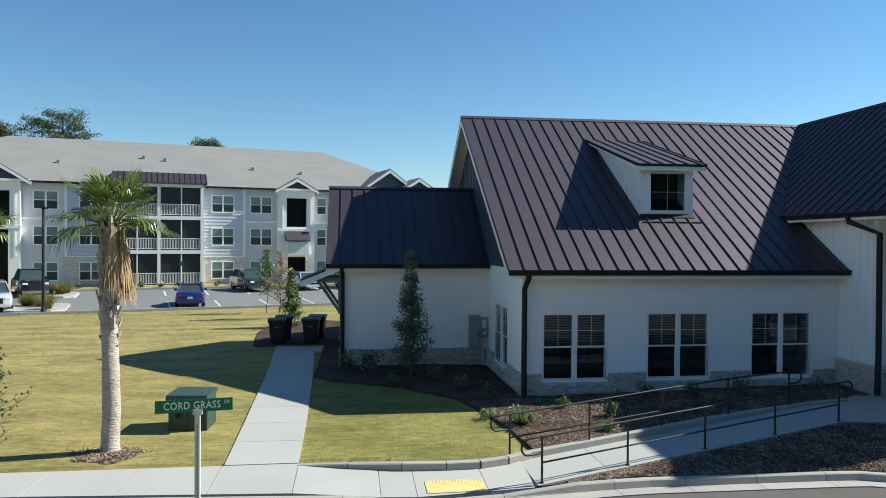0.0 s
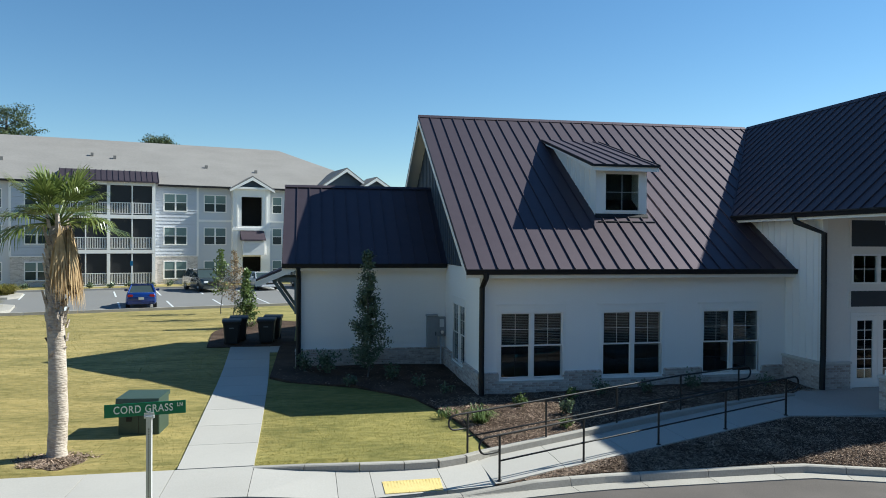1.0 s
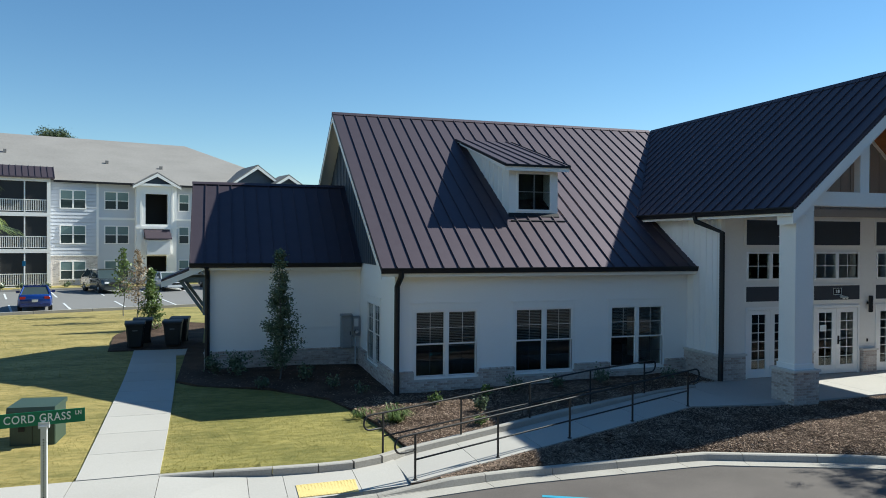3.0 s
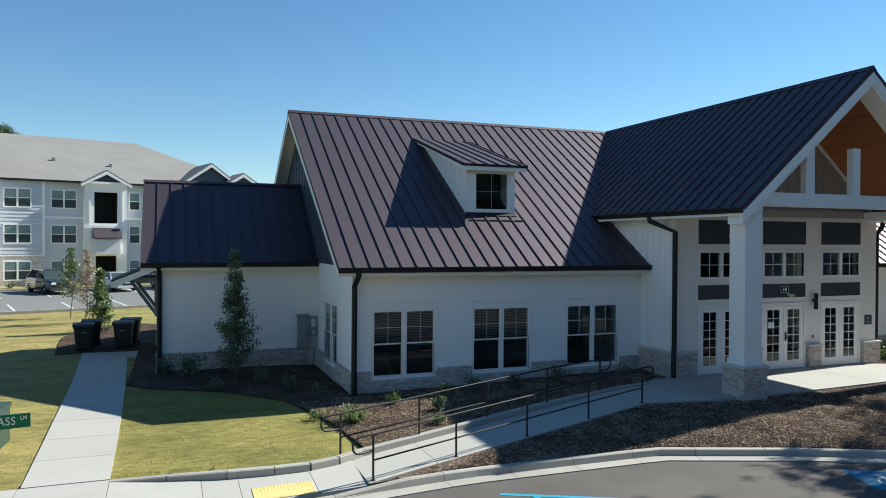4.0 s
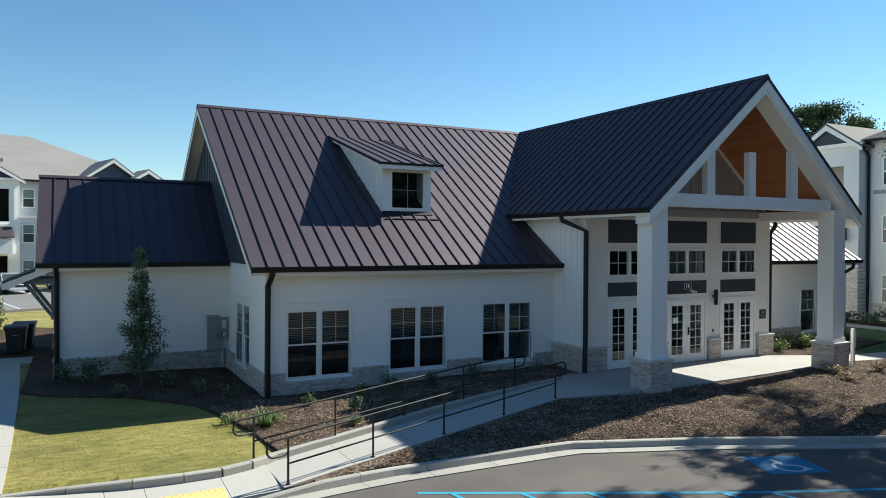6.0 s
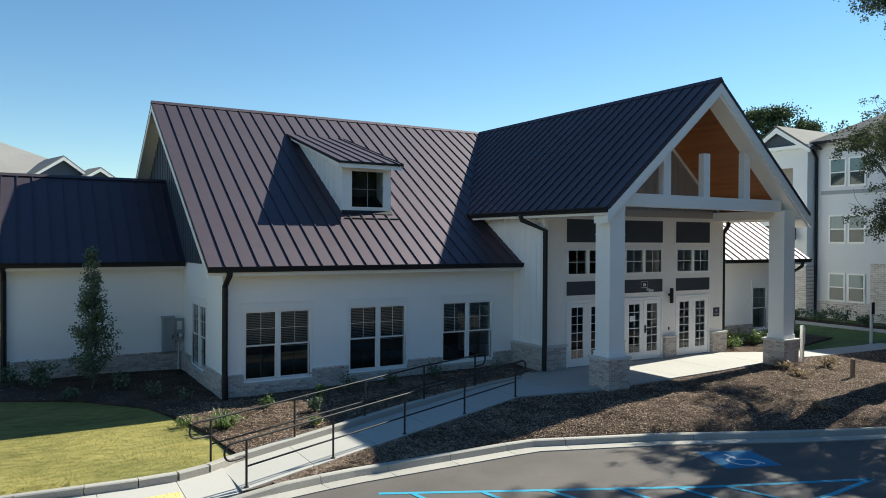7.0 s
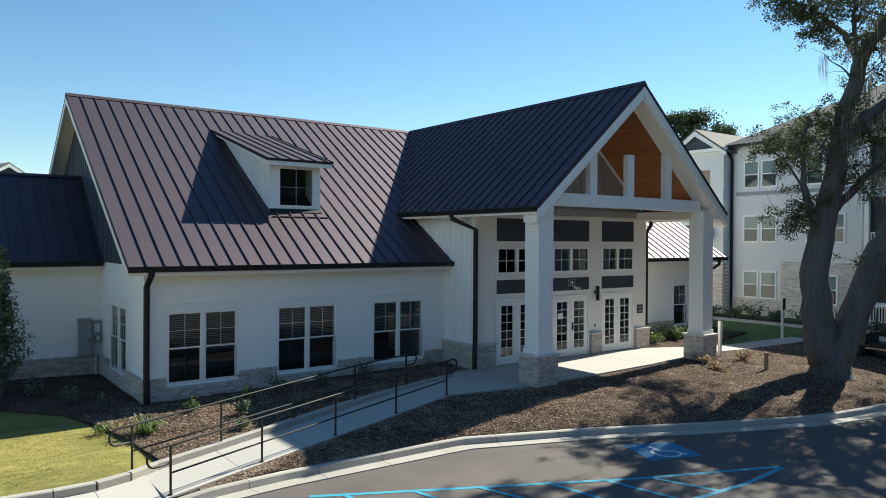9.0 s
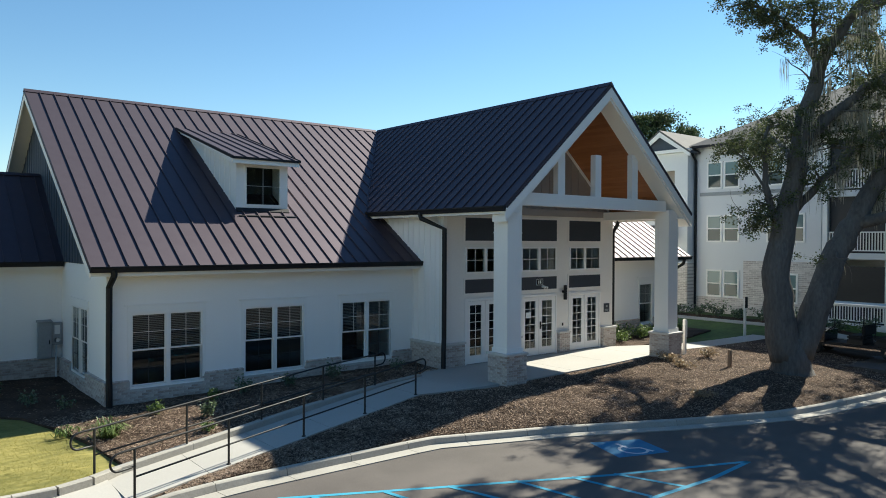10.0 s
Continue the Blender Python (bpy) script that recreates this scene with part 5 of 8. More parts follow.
bmesh.ops.translate(bm, verts=bm.verts[:], vec=(0, -0.13, 0.02))
part("shade", bm, M_BLACK, sconce)
plaque = thing("wall_plaque", "dark square plaque with pale unreadable lines", "sign", pose(18.13, ENT_Y, 1.5))
part("plate", boxes((-0.17, 0.17, -0.015, 0, -0.17, 0.17)), M_PANEL, plaque)
part("bars", boxes((-0.05, 0.05, -0.019, -0.0155, 0.02, 0.1), (-0.12, 0.12, -0.019, -0.0155, -0.08, -0.055), (-0.09, 0.09, -0.019, -0.0155, -0.125, -0.105)), M_GREY, plaque)
notice = thing("door_notice", "white paper notice on the door glass", "notice", pose(13.62, ENT_Y + 0.017, 1.36))
part("paper", boxes((-0.0, 0.26, -0.002, 0.0, 0, 0.2)), M_LETTER, notice)
btn = thing("door_buzzer", "small dark call button on the wall", "button", pose(15.55, ENT_Y, 1.02))
part("body", boxes((-0.025, 0.025, -0.02, 0, -0.05, 0.05)), M_BLACK, btn)
meter = thing("electric_meter", "grey electric meter cabinet with conduit on the wall", "meter box", pose(-0.5, LOW_Y, 0.33))
part("cabinet", rbox(-0.18, 0.2, -0.24, 0.0, 0.1, 1.22, 0.015), M_GREY, meter)
part("cabinet_door", rbox(-0.15, 0.17, -0.256, -0.241, 0.14, 1.10, 0.006, 1), M_GREY, meter)
part("hood", prism([(0.0, 1.222), (-0.27, 1.222), (-0.28, 1.24), (0.0, 1.29)], "x", -0.20, 0.22), M_GREY, meter)
part("door_latch", boxes((0.11, 0.14, -0.275, -0.257, 0.55, 0.68)), M_BLACK, meter)
part("meter_can", rbox(0.21, 0.50, -0.18, 0.0, 0.5, 1.2, 0.012), M_GREY, meter)
bm = bmesh.new()
lathe(bm, [(0.085, 0), (0.085, 0.05), (0.06, 0.1)], 16)
bmesh.ops.rotate(bm, verts=bm.verts[:], matrix=Matrix.Rotation(radians(90), 3, "X"))
bmesh.ops.translate(bm, verts=bm.verts[:], vec=(0.355, -0.18, 0.66))
part("meter", bm, M_CHROME, meter)
part("meter_face", boxes((0.28, 0.43, -0.186, -0.18, 0.84, 1.12)), M_WHITEPL, meter)
bm = bmesh.new()
tube(bm, [(0.34, -0.09, -0.7), (0.34, -0.09, 0.5)], 0.03, 8)
part("conduit", bm, M_STEEL, meter)


# ---- handrails ----
def handrail(name, foot, zf, label):
    """A black tube rail: posts at the points foot, two rails, looped ends."""
    rail = thing(name, label, "handrail")
    feet = [Vector((x, y, zf(x))) for x, y in foot]
    for p in feet:
        bm = bmesh.new()
        tube(bm, [p - Vector((0, 0, 0.08)), p + Vector((0, 0, 0.9))], 0.024, 8)
        part("post", bm, M_RAIL, rail)
        bm = bmesh.new()
        lathe(bm, [(0.05, 0.0), (0.05, 0.012), (0.03, 0.02)], 10)
        bmesh.ops.translate(bm, verts=bm.verts[:], vec=p)
        part("base_collar", bm, M_RAIL, rail)
    d = (feet[-1] - feet[0]).normalized()
    bm = bmesh.new()
    for h in (0.91,):
        line = [p + Vector((0, 0, h)) for p in feet]
        a, b = line[0], line[-1]
        loop_a = [a + d * (-0.30 - 0.16 * math.sin(t)) + Vector((0, 0, -0.16 + 0.16 * math.cos(t))) for t in [math.pi * i / 8 for i in range(9)]]
        loop_b = [b + d * (0.28 + 0.16 * math.sin(t)) + Vector((0, 0, -0.16 + 0.16 * math.cos(t))) for t in [math.pi * i / 8 for i in range(9)]]
        tube(bm, [a + Vector((0, 0, -0.32))] + loop_a[::-1] + line + loop_b + [b + Vector((0, 0, -0.32))], 0.022, 8)
    part("top_rail", bm, M_RAIL, rail, smooth=True)
    bm = bmesh.new()
    tube(bm, [p + Vector((0, 0, 0.40)) for p in feet], 0.019, 8)
    part("lower_rail", bm, M_RAIL, rail, smooth=True)
    return rail


handrail("ramp_handrail", [(-1.14 + 1.965 * i, -6.42 + 0.535 * i) for i in range(5)], ramp_z, "black steel tube handrail with looped ends beside the ramp")
handrail("ramp_handrail", [(-1.45 + 1.965 * i, ramp_l(-1.45 + 1.965 * i) - 0.07) for i in range(5)], lambda x: ramp_z(x) + 0.11 - 0.09 * ease((x - 4) / 3), "black steel tube handrail standing in the ramp kerb")

# ---- street sign, transformer box, posts ----
sign = thing("street_sign", "green street name blade on a perforated steel post", "street sign", pose(-6.54, -12.05, -0.6, 0, 0, 0))
bm = boxes((-0.027, 0.027, -0.027, -0.022, 0, 2.92), (-0.027, 0.027, 0.022, 0.027, 0, 2.92), (-0.027, -0.022, -0.022, 0.022, 0, 2.92), (0.022, 0.027, -0.022, 0.022, 0, 2.92))
part("post", bm, M_STEEL, sign)
bm = bmesh.new()
for i in range(100):
    box(bm, -0.006, 0.006, -0.0285, -0.0268, 0.06 + 0.0275 * i, 0.071 + 0.0275 * i)
part("hole_row", bm, M_BLACK, sign, "row of punched holes")
part("bracket", boxes((-0.05, 0.05, -0.02, 0.02, 2.9, 2.93), (-0.05, 0.05, -0.013, -0.003, 2.93, 2.96), (-0.05, 0.05, 0.003, 0.013, 2.93, 2.96)), M_STEEL, sign)
blade = part("blade", rbox(-0.405, 0.405, -0.003, 0.003, 2.93, 3.07, 0.0015, 1), M_SIGN, sign)
blade.matrix_basis = pose(0, 0, 0, 0, 0, 6) @ pose(0, 0, 0, 0, -0.7, 0)


def text_mesh(body, size):
    c = bpy.data.curves.new("letters", "FONT")
    c.body, c.size, c.extrude, c.align_x, c.align_y = body, size, 0.0006, "CENTER", "CENTER"
    c.space_character, c.offset = 1.12, 0.0016
    tmp = new("letters_source", c)
    me = bpy.data.meshes.new_from_object(tmp.evaluated_get(bpy.context.evaluated_depsgraph_get()))
    bpy.data.objects.remove(tmp)
    me.materials.clear()
    me.materials.append(M_LETTER)
    return me


for body, size, x, z in (("CORD GRASS", 0.112, -0.02, 3.0), ("LN", 0.055, 0.345, 3.025)):
    ob = new("lettering", text_mesh(body, size))
    ob.parent = blade
    ob.matrix_basis = pose(x, -0.0042, z, 90, 0, 0) @ Matrix.Diagonal((0.80, 1, 1, 1))
    tagged(ob, "white capital letters")

cab = thing("transformer_cabinet", "dark green pad-mounted transformer cabinet on the lawn", "utility box", pose(-8.72, -1.85, -0.44, 0, 0, -6) @ Matrix.Diagonal((0.80, 0.85, 0.97, 1)))
part("pad", boxes((-0.68, 0.68, -0.62, 0.62, -0.1, 0.06)), M_KERB, cab)
part("body", rbox(-0.58, 0.58, -0.42, 0.5, 0.06, 0.92, 0.02), M_GREENBOX, cab)
part("lid", prism([(-0.56, 0.74), (-0.56, 0.88), (-0.52, 0.97), (0.53, 1.0), (0.53, 0.90), (-0.42, 0.90), (-0.42, 0.74)], "x", -0.61, 0.61), M_GREENBOX, cab)
part("front_seam", boxes((-0.004, 0.004, -0.432, -0.421, 0.1, 0.74)), M_BLACK, cab)
part("label_plate", boxes((0.3, 0.46, -0.434, -0.421, 0.62, 0.70)), M_WHITEPL, cab, "small pale label")
part("latch", boxes((-0.35, -0.2, -0.45, -0.421, 0.4, 0.5)), M_BLACK, cab)

# two sign posts and a stub by the drive; they show their backs
wp = thing("white_marker_post", "white square marker post standing in the pine straw", "post", pose(18.95, -4.62, -0.14))
part("post", rbox(-0.055, 0.055, -0.055, 0.055, 0, 1.38, 0.01), M_WHITEPL, wp)
part("side_board", boxes((0.058, 0.13, -0.03, 0.03, 0.72, 1.3)), M_WHITEPL, wp)
gp = thing("garden_sign_post", "pale post carrying a small dark sign", "post", pose(26.1, -3.1, -0.14))
part("post", rbox(-0.05, 0.05, -0.05, 0.05, 0, 1.75, 0.01), M_WHITEPL, gp)
part("sign_board", boxes((-0.09, 0.09, -0.09, -0.055, 1.3, 1.8)), M_BLACK, gp, "small dark board")
st = thing("timber_stub", "short weathered timber stake in the bed", "stake", pose(18.0, -6.95, -0.25))
part("stake", rbox(-0.06, 0.06, -0.05, 0.05, 0, 0.72, 0.012), M_TIMBER, st)

# ---- wheeled bins ----
def wheelie_bin(m):
    b = thing("wheeled_bin", "black plastic wheeled bin with a closed lid", "bin", m, "bins by the canopy")
    bm = bmesh.new()
    rings = []
    for z, w, d in ((0.06, 0.24, 0.27), (0.12, 0.26, 0.29), (0.86, 0.33, 0.38), (0.90, 0.35, 0.40), (0.94, 0.35, 0.40)):
        rings.append([bm.verts.new(p) for p in ((-w + 0.05, -d, z), (w - 0.05, -d, z), (w, -d + 0.05, z), (w, d, z), (-w, d, z), (-w, -d + 0.05, z))])
    for a, c in zip(rings, rings[1:]):
        for k in range(6):
            bm.faces.new((a[k], a[(k + 1) % 6], c[(k + 1) % 6], c[k]))
    bm.faces.new(rings[0][::-1])
    bm.faces.new(rings[-1])
    part("body", bm, M_BIN, b)
    part("lid", prism([(-0.43, 0.945), (-0.43, 0.985), (-0.30, 1.03), (0.30, 1.05), (0.42, 1.02), (0.42, 0.945)], "x", -0.37, 0.37), M_BIN, b)
    part("handle", boxes((-0.26, 0.26, 0.44, 0.48, 0.95, 0.99), (-0.26, -0.22, 0.40, 0.44, 0.93, 0.98), (0.22, 0.26, 0.40, 0.44, 0.93, 0.98)), M_BIN, b)
    part("label", boxes((-0.09, 0.09, -0.375, -0.35, 0.70, 0.725)), M_GREY, b, "thin pale mark")
    for x in (-0.27, 0.27):
        bm = bmesh.new()
        lathe(bm, [(0.10, -0.025), (0.125, -0.02), (0.125, 0.02), (0.10, 0.025)], 16)
        bmesh.ops.rotate(bm, verts=bm.verts[:], matrix=Matrix.Rotation(radians(90), 3, "Y"))
        bmesh.ops.translate(bm, verts=bm.verts[:], vec=(x, 0.27, 0.125))
        part("wheel", bm, M_RUBBER, b)
    return b


first_bin = wheelie_bin(pose(-7.88, 10.35, ground_z(-7.88, 10.35) + 0.05, 0, 0, 4))
for x, y, r in ((-6.5, 10.5, -3), (-7.68, 11.35, 2), (-6.28, 11.5, -5)):
    copy_thing(first_bin, pose(x, y, ground_z(x, y) + 0.06, 0, 0, r))

# ---- plants ----
def leaf_faces(verts, faces, p, size, rng, droop=0.0):
    """One small pointed leaf of two triangles, turned at random."""
    d = Vector((rng.gauss(0, 1), rng.gauss(0, 1), rng.gauss(0, 0.7) - droop)).normalized()
    s = d.cross(Vector((rng.gauss(0, 1), rng.gauss(0, 1), rng.gauss(0, 1)))).normalized() * size * 0.42
    k = len(verts)
    verts += [p, p + d * size * 0.5 + s, p + d * size, p + d * size * 0.5 - s]
    faces.append((k, k + 1, k + 2, k + 3))


def limb(bm, a, b, r0, r1, rng, bend=0.1, steps=6):
    """A crooked tapering branch; returns its points."""
    a, b = Vector(a), Vector(b)
    length = (b - a).length
    off = Vector((rng.gauss(0, 1), rng.gauss(0, 1), rng.gauss(0, 0.6))) * length * bend
    pts = [a.lerp(b, i / steps) + off * math.sin(math.pi * i / steps) + Vector((rng.gauss(0, 1), rng.gauss(0, 1), rng.gauss(0, 1))) * length * 0.012 * (0 < i < steps) for i in range(steps + 1)]
    tube(bm, pts, r0, 8 if r0 > 0.08 else 5, r1)
    return pts


def narrow_tree(name, label, m, height, width, n, leaf, leafmat, seed, gap=0.0, base=0.1, trunk_r=0.03, category="tree", group=""):
    """A young upright tree: thin stem, short branches, leaves thinning to the tip."""
    rng = random.Random(seed)
    t = thing(name, label, category, m, group)
    bm = bmesh.new()
    stem = limb(bm, (0, 0, -0.05), (rng.gauss(0, 0.05), rng.gauss(0, 0.05), height * 0.96), trunk_r, 0.006, rng, 0.01, 8)
    verts, faces = [], []
    for i in range(int(90 * height / 3)):
        f = base + (0.97 - base) * rng.random() ** 1.1
        a = rng.random() * 6.283
        r = width * (1 - f) ** 1.1 * (0.62 + 0.45 * rng.random()) * (0.55 + 0.45 * ease((f - base) / 0.06)) + 0.05
        p0 = Vector((0, 0, height * f))
        p1 = p0 + Vector((math.cos(a) * r, math.sin(a) * r, r * (0.35 + 0.5 * rng.random())))
        tube(bm, [p0, p0.lerp(p1, 0.5) + Vector((0, 0, 0.02)), p1], 0.008, 4, 0.003)
        if rng.random() < gap:
            continue
        for k in range(max(3, int(n / (90 * height / 3)))):
            q = p0.lerp(p1, 0.15 + 0.9 * rng.random()) + Vector((rng.gauss(0, 0.06), rng.gauss(0, 0.06), rng.gauss(0, 0.07)))
            leaf_faces(verts, faces, q, leaf * (0.6 + 0.7 * rng.random()), rng)
    part("trunk", bm, M_BARK, t)
    cloud("crown", verts, faces, leafmat, t)
    return t


narrow_tree("holly_tree", "slender dark green holly tree beside the white wall", pose(-2.95, 3.2, -0.2), 4.15, 0.80, 7600, 0.07, M_HOLLY, 5, base=0.06)
narrow_tree("young_tree", "young leafy green tree by the bins", pose(-7.75, 16.2, -0.15), 3.0, 0.75, 2600, 0.10, M_SHRUB, 7, base=0.06)
narrow_tree("young_tree", "thin young tree with sparse yellow leaves", pose(-9.75, 23.3, -0.1), 3.9, 1.3, 1500, 0.12, M_SHRUB, 8, gap=0.55, base=0.3)
narrow_tree("young_tree", "thin bare-branched young tree with russet leaves", pose(-8.7, 20.2, -0.1), 3.8, 1.5, 2000, 0.09, M_RUSSET, 9, gap=0.4, base=0.25)
narrow_tree("garden_tree", "small leafy tree at the lawn edge", pose(-12.5, -4.2, -0.46), 3.3, 1.25, 3400, 0.07, M_HOLLY, 10, gap=0.3, base=0.03, trunk_r=0.04)


def shrub(name, label, x, y, z, r, h, n, leaf, leafmat, seed):
    rng = random.Random(seed)
    t = thing(name, label, "shrub", pose(x, y, z), "shrubs in the beds")
    bm, verts, faces = bmesh.new(), [], []
    for i in range(9):
        a, q = rng.random() * 6.283, 0.4 + 0.6 * rng.random()
        tip = Vector((math.cos(a) * r * q, math.sin(a) * r * q, h * (0.5 + 0.5 * rng.random())))
        tube(bm, [(0, 0, -0.03), tip * 0.5 + Vector((0, 0, 0.06)), tip], 0.007, 4, 0.003)
        for k in range(n // 9):
            leaf_faces(verts, faces, tip * (0.35 + 0.7 * rng.random()) + Vector((rng.gauss(0, r * 0.2), rng.gauss(0, r * 0.2), rng.gauss(0, h * 0.12) + 0.03)), leaf * (0.6 + 0.8 * rng.random()), rng)
    tagged(part("twig_mass", bm, M_BARK, t), kind="stuff")
    cloud("foliage", verts, faces, leafmat, t)
    return t


def blade_tuft(name, label, x, y, z, r, n, leafmat, seed):
    """A tuft of arching strap leaves."""
    rng = random.Random(seed)
    t = thing(name, label, "plant", pose(x, y, z))
    verts, faces = [], []
    for i in range(n):
        a, ln, up = rng.random() * 6.283, r * (0.6 + 0.6 * rng.random()), 0.5 + 0.6 * rng.random()
        d, w = Vector((math.cos(a), math.sin(a), 0)), Vector((-math.sin(a), math.cos(a), 0)) * 0.012
        o = Vector((rng.gauss(0, 0.10), rng.gauss(0, 0.07), -0.01))
        pts = [o, o + d * ln * 0.45 + Vector((0, 0, ln * up * 0.8)), o + d * ln + Vector((0, 0, ln * up * 0.55))]
        k = len(verts)
        verts += [pts[0] - w, pts[0] + w, pts[1] + w, pts[1] - w, pts[2]]
        faces += [(k, k + 1, k + 2, k + 3), (k + 3, k + 2, k + 4)]
    cloud("leaf_tuft", verts, faces, leafmat, t, kind="stuff")
    return t


def bed_z(x, y):
    return ground_z(x, y) + 0.05


blade_tuft("daylily", "bright green strap-leaved plant in the pine straw", -0.62, -2.55, bed_z(-0.62, -2.55), 0.5, 130, M_SHRUB, 1)
blade_tuft("daylily", "small green strap-leaved plant in the pine straw", -1.35, -1.9, bed_z(-1.35, -1.9), 0.3, 40, M_SHRUB, 2)
for i, (x, y, r, h, n, lf, mt) in enumerate(((0.75, -1.55, 0.2, 0.32, 260, 0.06, M_SHRUB), (1.75, -2.4, 0.24, 0.36, 300, 0.06, M_HOLLY), (2.35, -1.1, 0.22, 0.3, 260, 0.06, M_SHRUB), (3.35, -0.75, 0.3, 0.45, 240, 0.06, M_HOLLY), (1.35, -3.35, 0.2, 0.22, 200, 0.06, M_SHRUB),
                                         (6.2, -0.75, 0.34, 0.5, 280, 0.06, M_HOLLY), (4.6, -1.0, 0.25, 0.35, 260, 0.06, M_HOLLY), (8.4, -1.0, 0.28, 0.4, 180, 0.05, M_HOLLY), (-4.2, 3.9, 0.5, 0.75, 520, 0.08, M_HOLLY), (-4.9, 4.4, 0.35, 0.6, 320, 0.08, M_HOLLY), (-2.2, 2.6, 0.3, 0.5, 300, 0.07, M_HOLLY), (-1.6, 1.2, 0.22, 0.35, 200, 0.06, M_HOLLY), (-3.6, 1.9, 0.22, 0.3, 200, 0.06, M_HOLLY), (-0.9, 0.3, 0.2, 0.3, 160, 0.06, M_HOLLY),
                                         (20.3, -0.7, 0.45, 0.55, 700, 0.07, M_SHRUB), (21.3, -0.9, 0.5, 0.6, 800, 0.07, M_SHRUB), (22.4, -0.8, 0.4, 0.45, 600, 0.07, M_SHRUB), (19.5, -1.3, 0.35, 0.4, 500, 0.06, M_SHRUB), (24.3, -0.8, 0.4, 0.5, 500, 0.07, M_SHRUB), (17.2, -5.2, 0.45, 0.25, 420, 0.07, M_RUSSET), (16.6, -6.1, 0.4, 0.22, 350, 0.07, M_RUSSET), (18.9, -5.6, 0.4, 0.25, 350, 0.07, M_RUSSET), (13.6, -8.6, 0.4, 0.18, 300, 0.06, M_RUSSET))):
    z = front_bed_z(x, y) if y < bed_top(x) and x > 5 else bed_z(x, y)
    shrub("bed_shrub", ("low dry brown ground plant in the pine straw" if mt is M_RUSSET else "small leafy green shrub in the pine straw") if h < 0.6 else "dark green leafy shrub against the brick base", x, y, z, r, h, n, lf, mt, 40 + i)


# ---- palms ----
def palm(m, height, r, seed, label, fronds=30, skirt=True, spread=1.3):
    rng = random.Random(seed)
    t = thing("palm_tree", label, "palm tree", m)
    bm = bmesh.new()
    prof = [(r * 1.25, -0.1), (r * 1.12, 0.1)] + [(r * (1.0 - 0.12 * i / 20 + (0.022 if i % 2 else 0)), 0.2 + (height - 0.5) * i / 20) for i in range(21)] + [(r * 0.8, height)]
    lathe(bm, prof, 16)
    for v in bm.verts:
        g = 1 + 0.16 * noise.noise((v.co.x * 4, v.co.y * 4, v.co.z * 1.7 + seed))
        v.co.x, v.co.y = v.co.x * g + 0.035 * math.sin(v.co.z * 1.3), v.co.y * g
    part("trunk", bm, M_PALMT, t, smooth=True)
    # old leaf bases, crossed on the upper trunk
    bm = bmesh.new()
    z, k = height * 0.40, 0
    while z < height:
        old = ease((z / height - 0.38) / 0.3)
        for j in range(5):
            a = j * 1.2566 + k * 0.62 + rng.gauss(0, 0.1)
            if rng.random() > 0.25 + 0.75 * old:
                continue
            o = Vector((math.cos(a), math.sin(a), 0))
            s = Vector((-o.y, o.x, 0))
            ln = (0.14 + 0.30 * rng.random()) * (0.5 + 0.5 * old)
            p0, p1 = o * r * 0.88 + Vector((0, 0, z + 0.08 * rng.random())), o * (r + 0.10 * old * rng.random()) + Vector((0, 0, z + ln)) + s * rng.gauss(0, 0.05)
            vs = [bm.verts.new(p0 - s * 0.07), bm.verts.new(p0 + s * 0.07), bm.verts.new(p1 + s * 0.035), bm.verts.new(p1 - s * 0.035), bm.verts.new(p0 + o * 0.05), bm.verts.new(p1 + o * 0.03)]
            for f in ((0, 4, 5, 3), (4, 1, 2, 5), (3, 5, 2)):
                bm.faces.new([vs[i] for i in f])
        z += 0.15
        k += 1
    tagged(part("boot_layer", bm, M_PALMT, t, "pale crossed stubs of old leaves"), kind="stuff")

    def fan(verts, faces, base, out, size, droop, rng, blades=24, wide=2.5):
        """A folded fan leaf whose blades part and hang at the tips."""
        side = out.cross(Vector((0, 0, 1))).normalized()
        up = side.cross(out).normalized()
        for i in range(blades):
            a = (i / (blades - 1) - 0.5) * wide
            d = (out * math.cos(a) + side * math.sin(a)).normalized()
            ln = size * (1.0 - 0.25 * abs(a) / wide * 2) * (0.85 + 0.25 * rng.random())
            w = d.cross(up).normalized() * 0.021
            fold = up * (0.02 if i % 2 else -0.02)
            tip = droop * (0.7 + 0.6 * rng.random())
            p1 = base + d * ln * 0.5 + fold + Vector((0, 0, -tip * ln * 0.10))
            p2 = base + d * ln * 0.8 + Vector((0, 0, -tip * ln * 0.36)) + fold
            p3 = base + d * ln * (1 - 0.12 * tip) + Vector((0, 0, -tip * ln * 0.85))
            k = len(verts)
            verts.extend([base, p1 - w, p1 + w, p2 - w * 0.6, p2 + w * 0.6, p3])
            faces.extend([(k, k + 2, k + 1), (k + 1, k + 2, k + 4, k + 3), (k + 3, k + 4, k + 5)])

    top = Vector((0, 0, height))
    for i in range(fronds):
        f = (i + 0.5) / fronds
        el = radians(80 - 74 * f ** 1.1 + rng.gauss(0, 13))
        a = i * 2.39996 + rng.gauss(0, 0.35)
        out = Vector((math.cos(a) * math.cos(el), math.sin(a) * math.cos(el), math.sin(el)))
        ln = spread * (0.34 + 0.30 * rng.random())
        bend = out + Vector((0, 0, -0.35 * math.cos(el) ** 2 * f))
        bm = bmesh.new()
        p1 = top + out * ln * 0.5
        p2 = top + out * ln + Vector((0, 0, -0.08 * math.cos(el)))
        tube(bm, [top + out * 0.05, p1, p2], 0.02, 4, 0.011)
        stalk = part("frond_stalk", bm, M_PALM, t)
        verts, faces = [], []
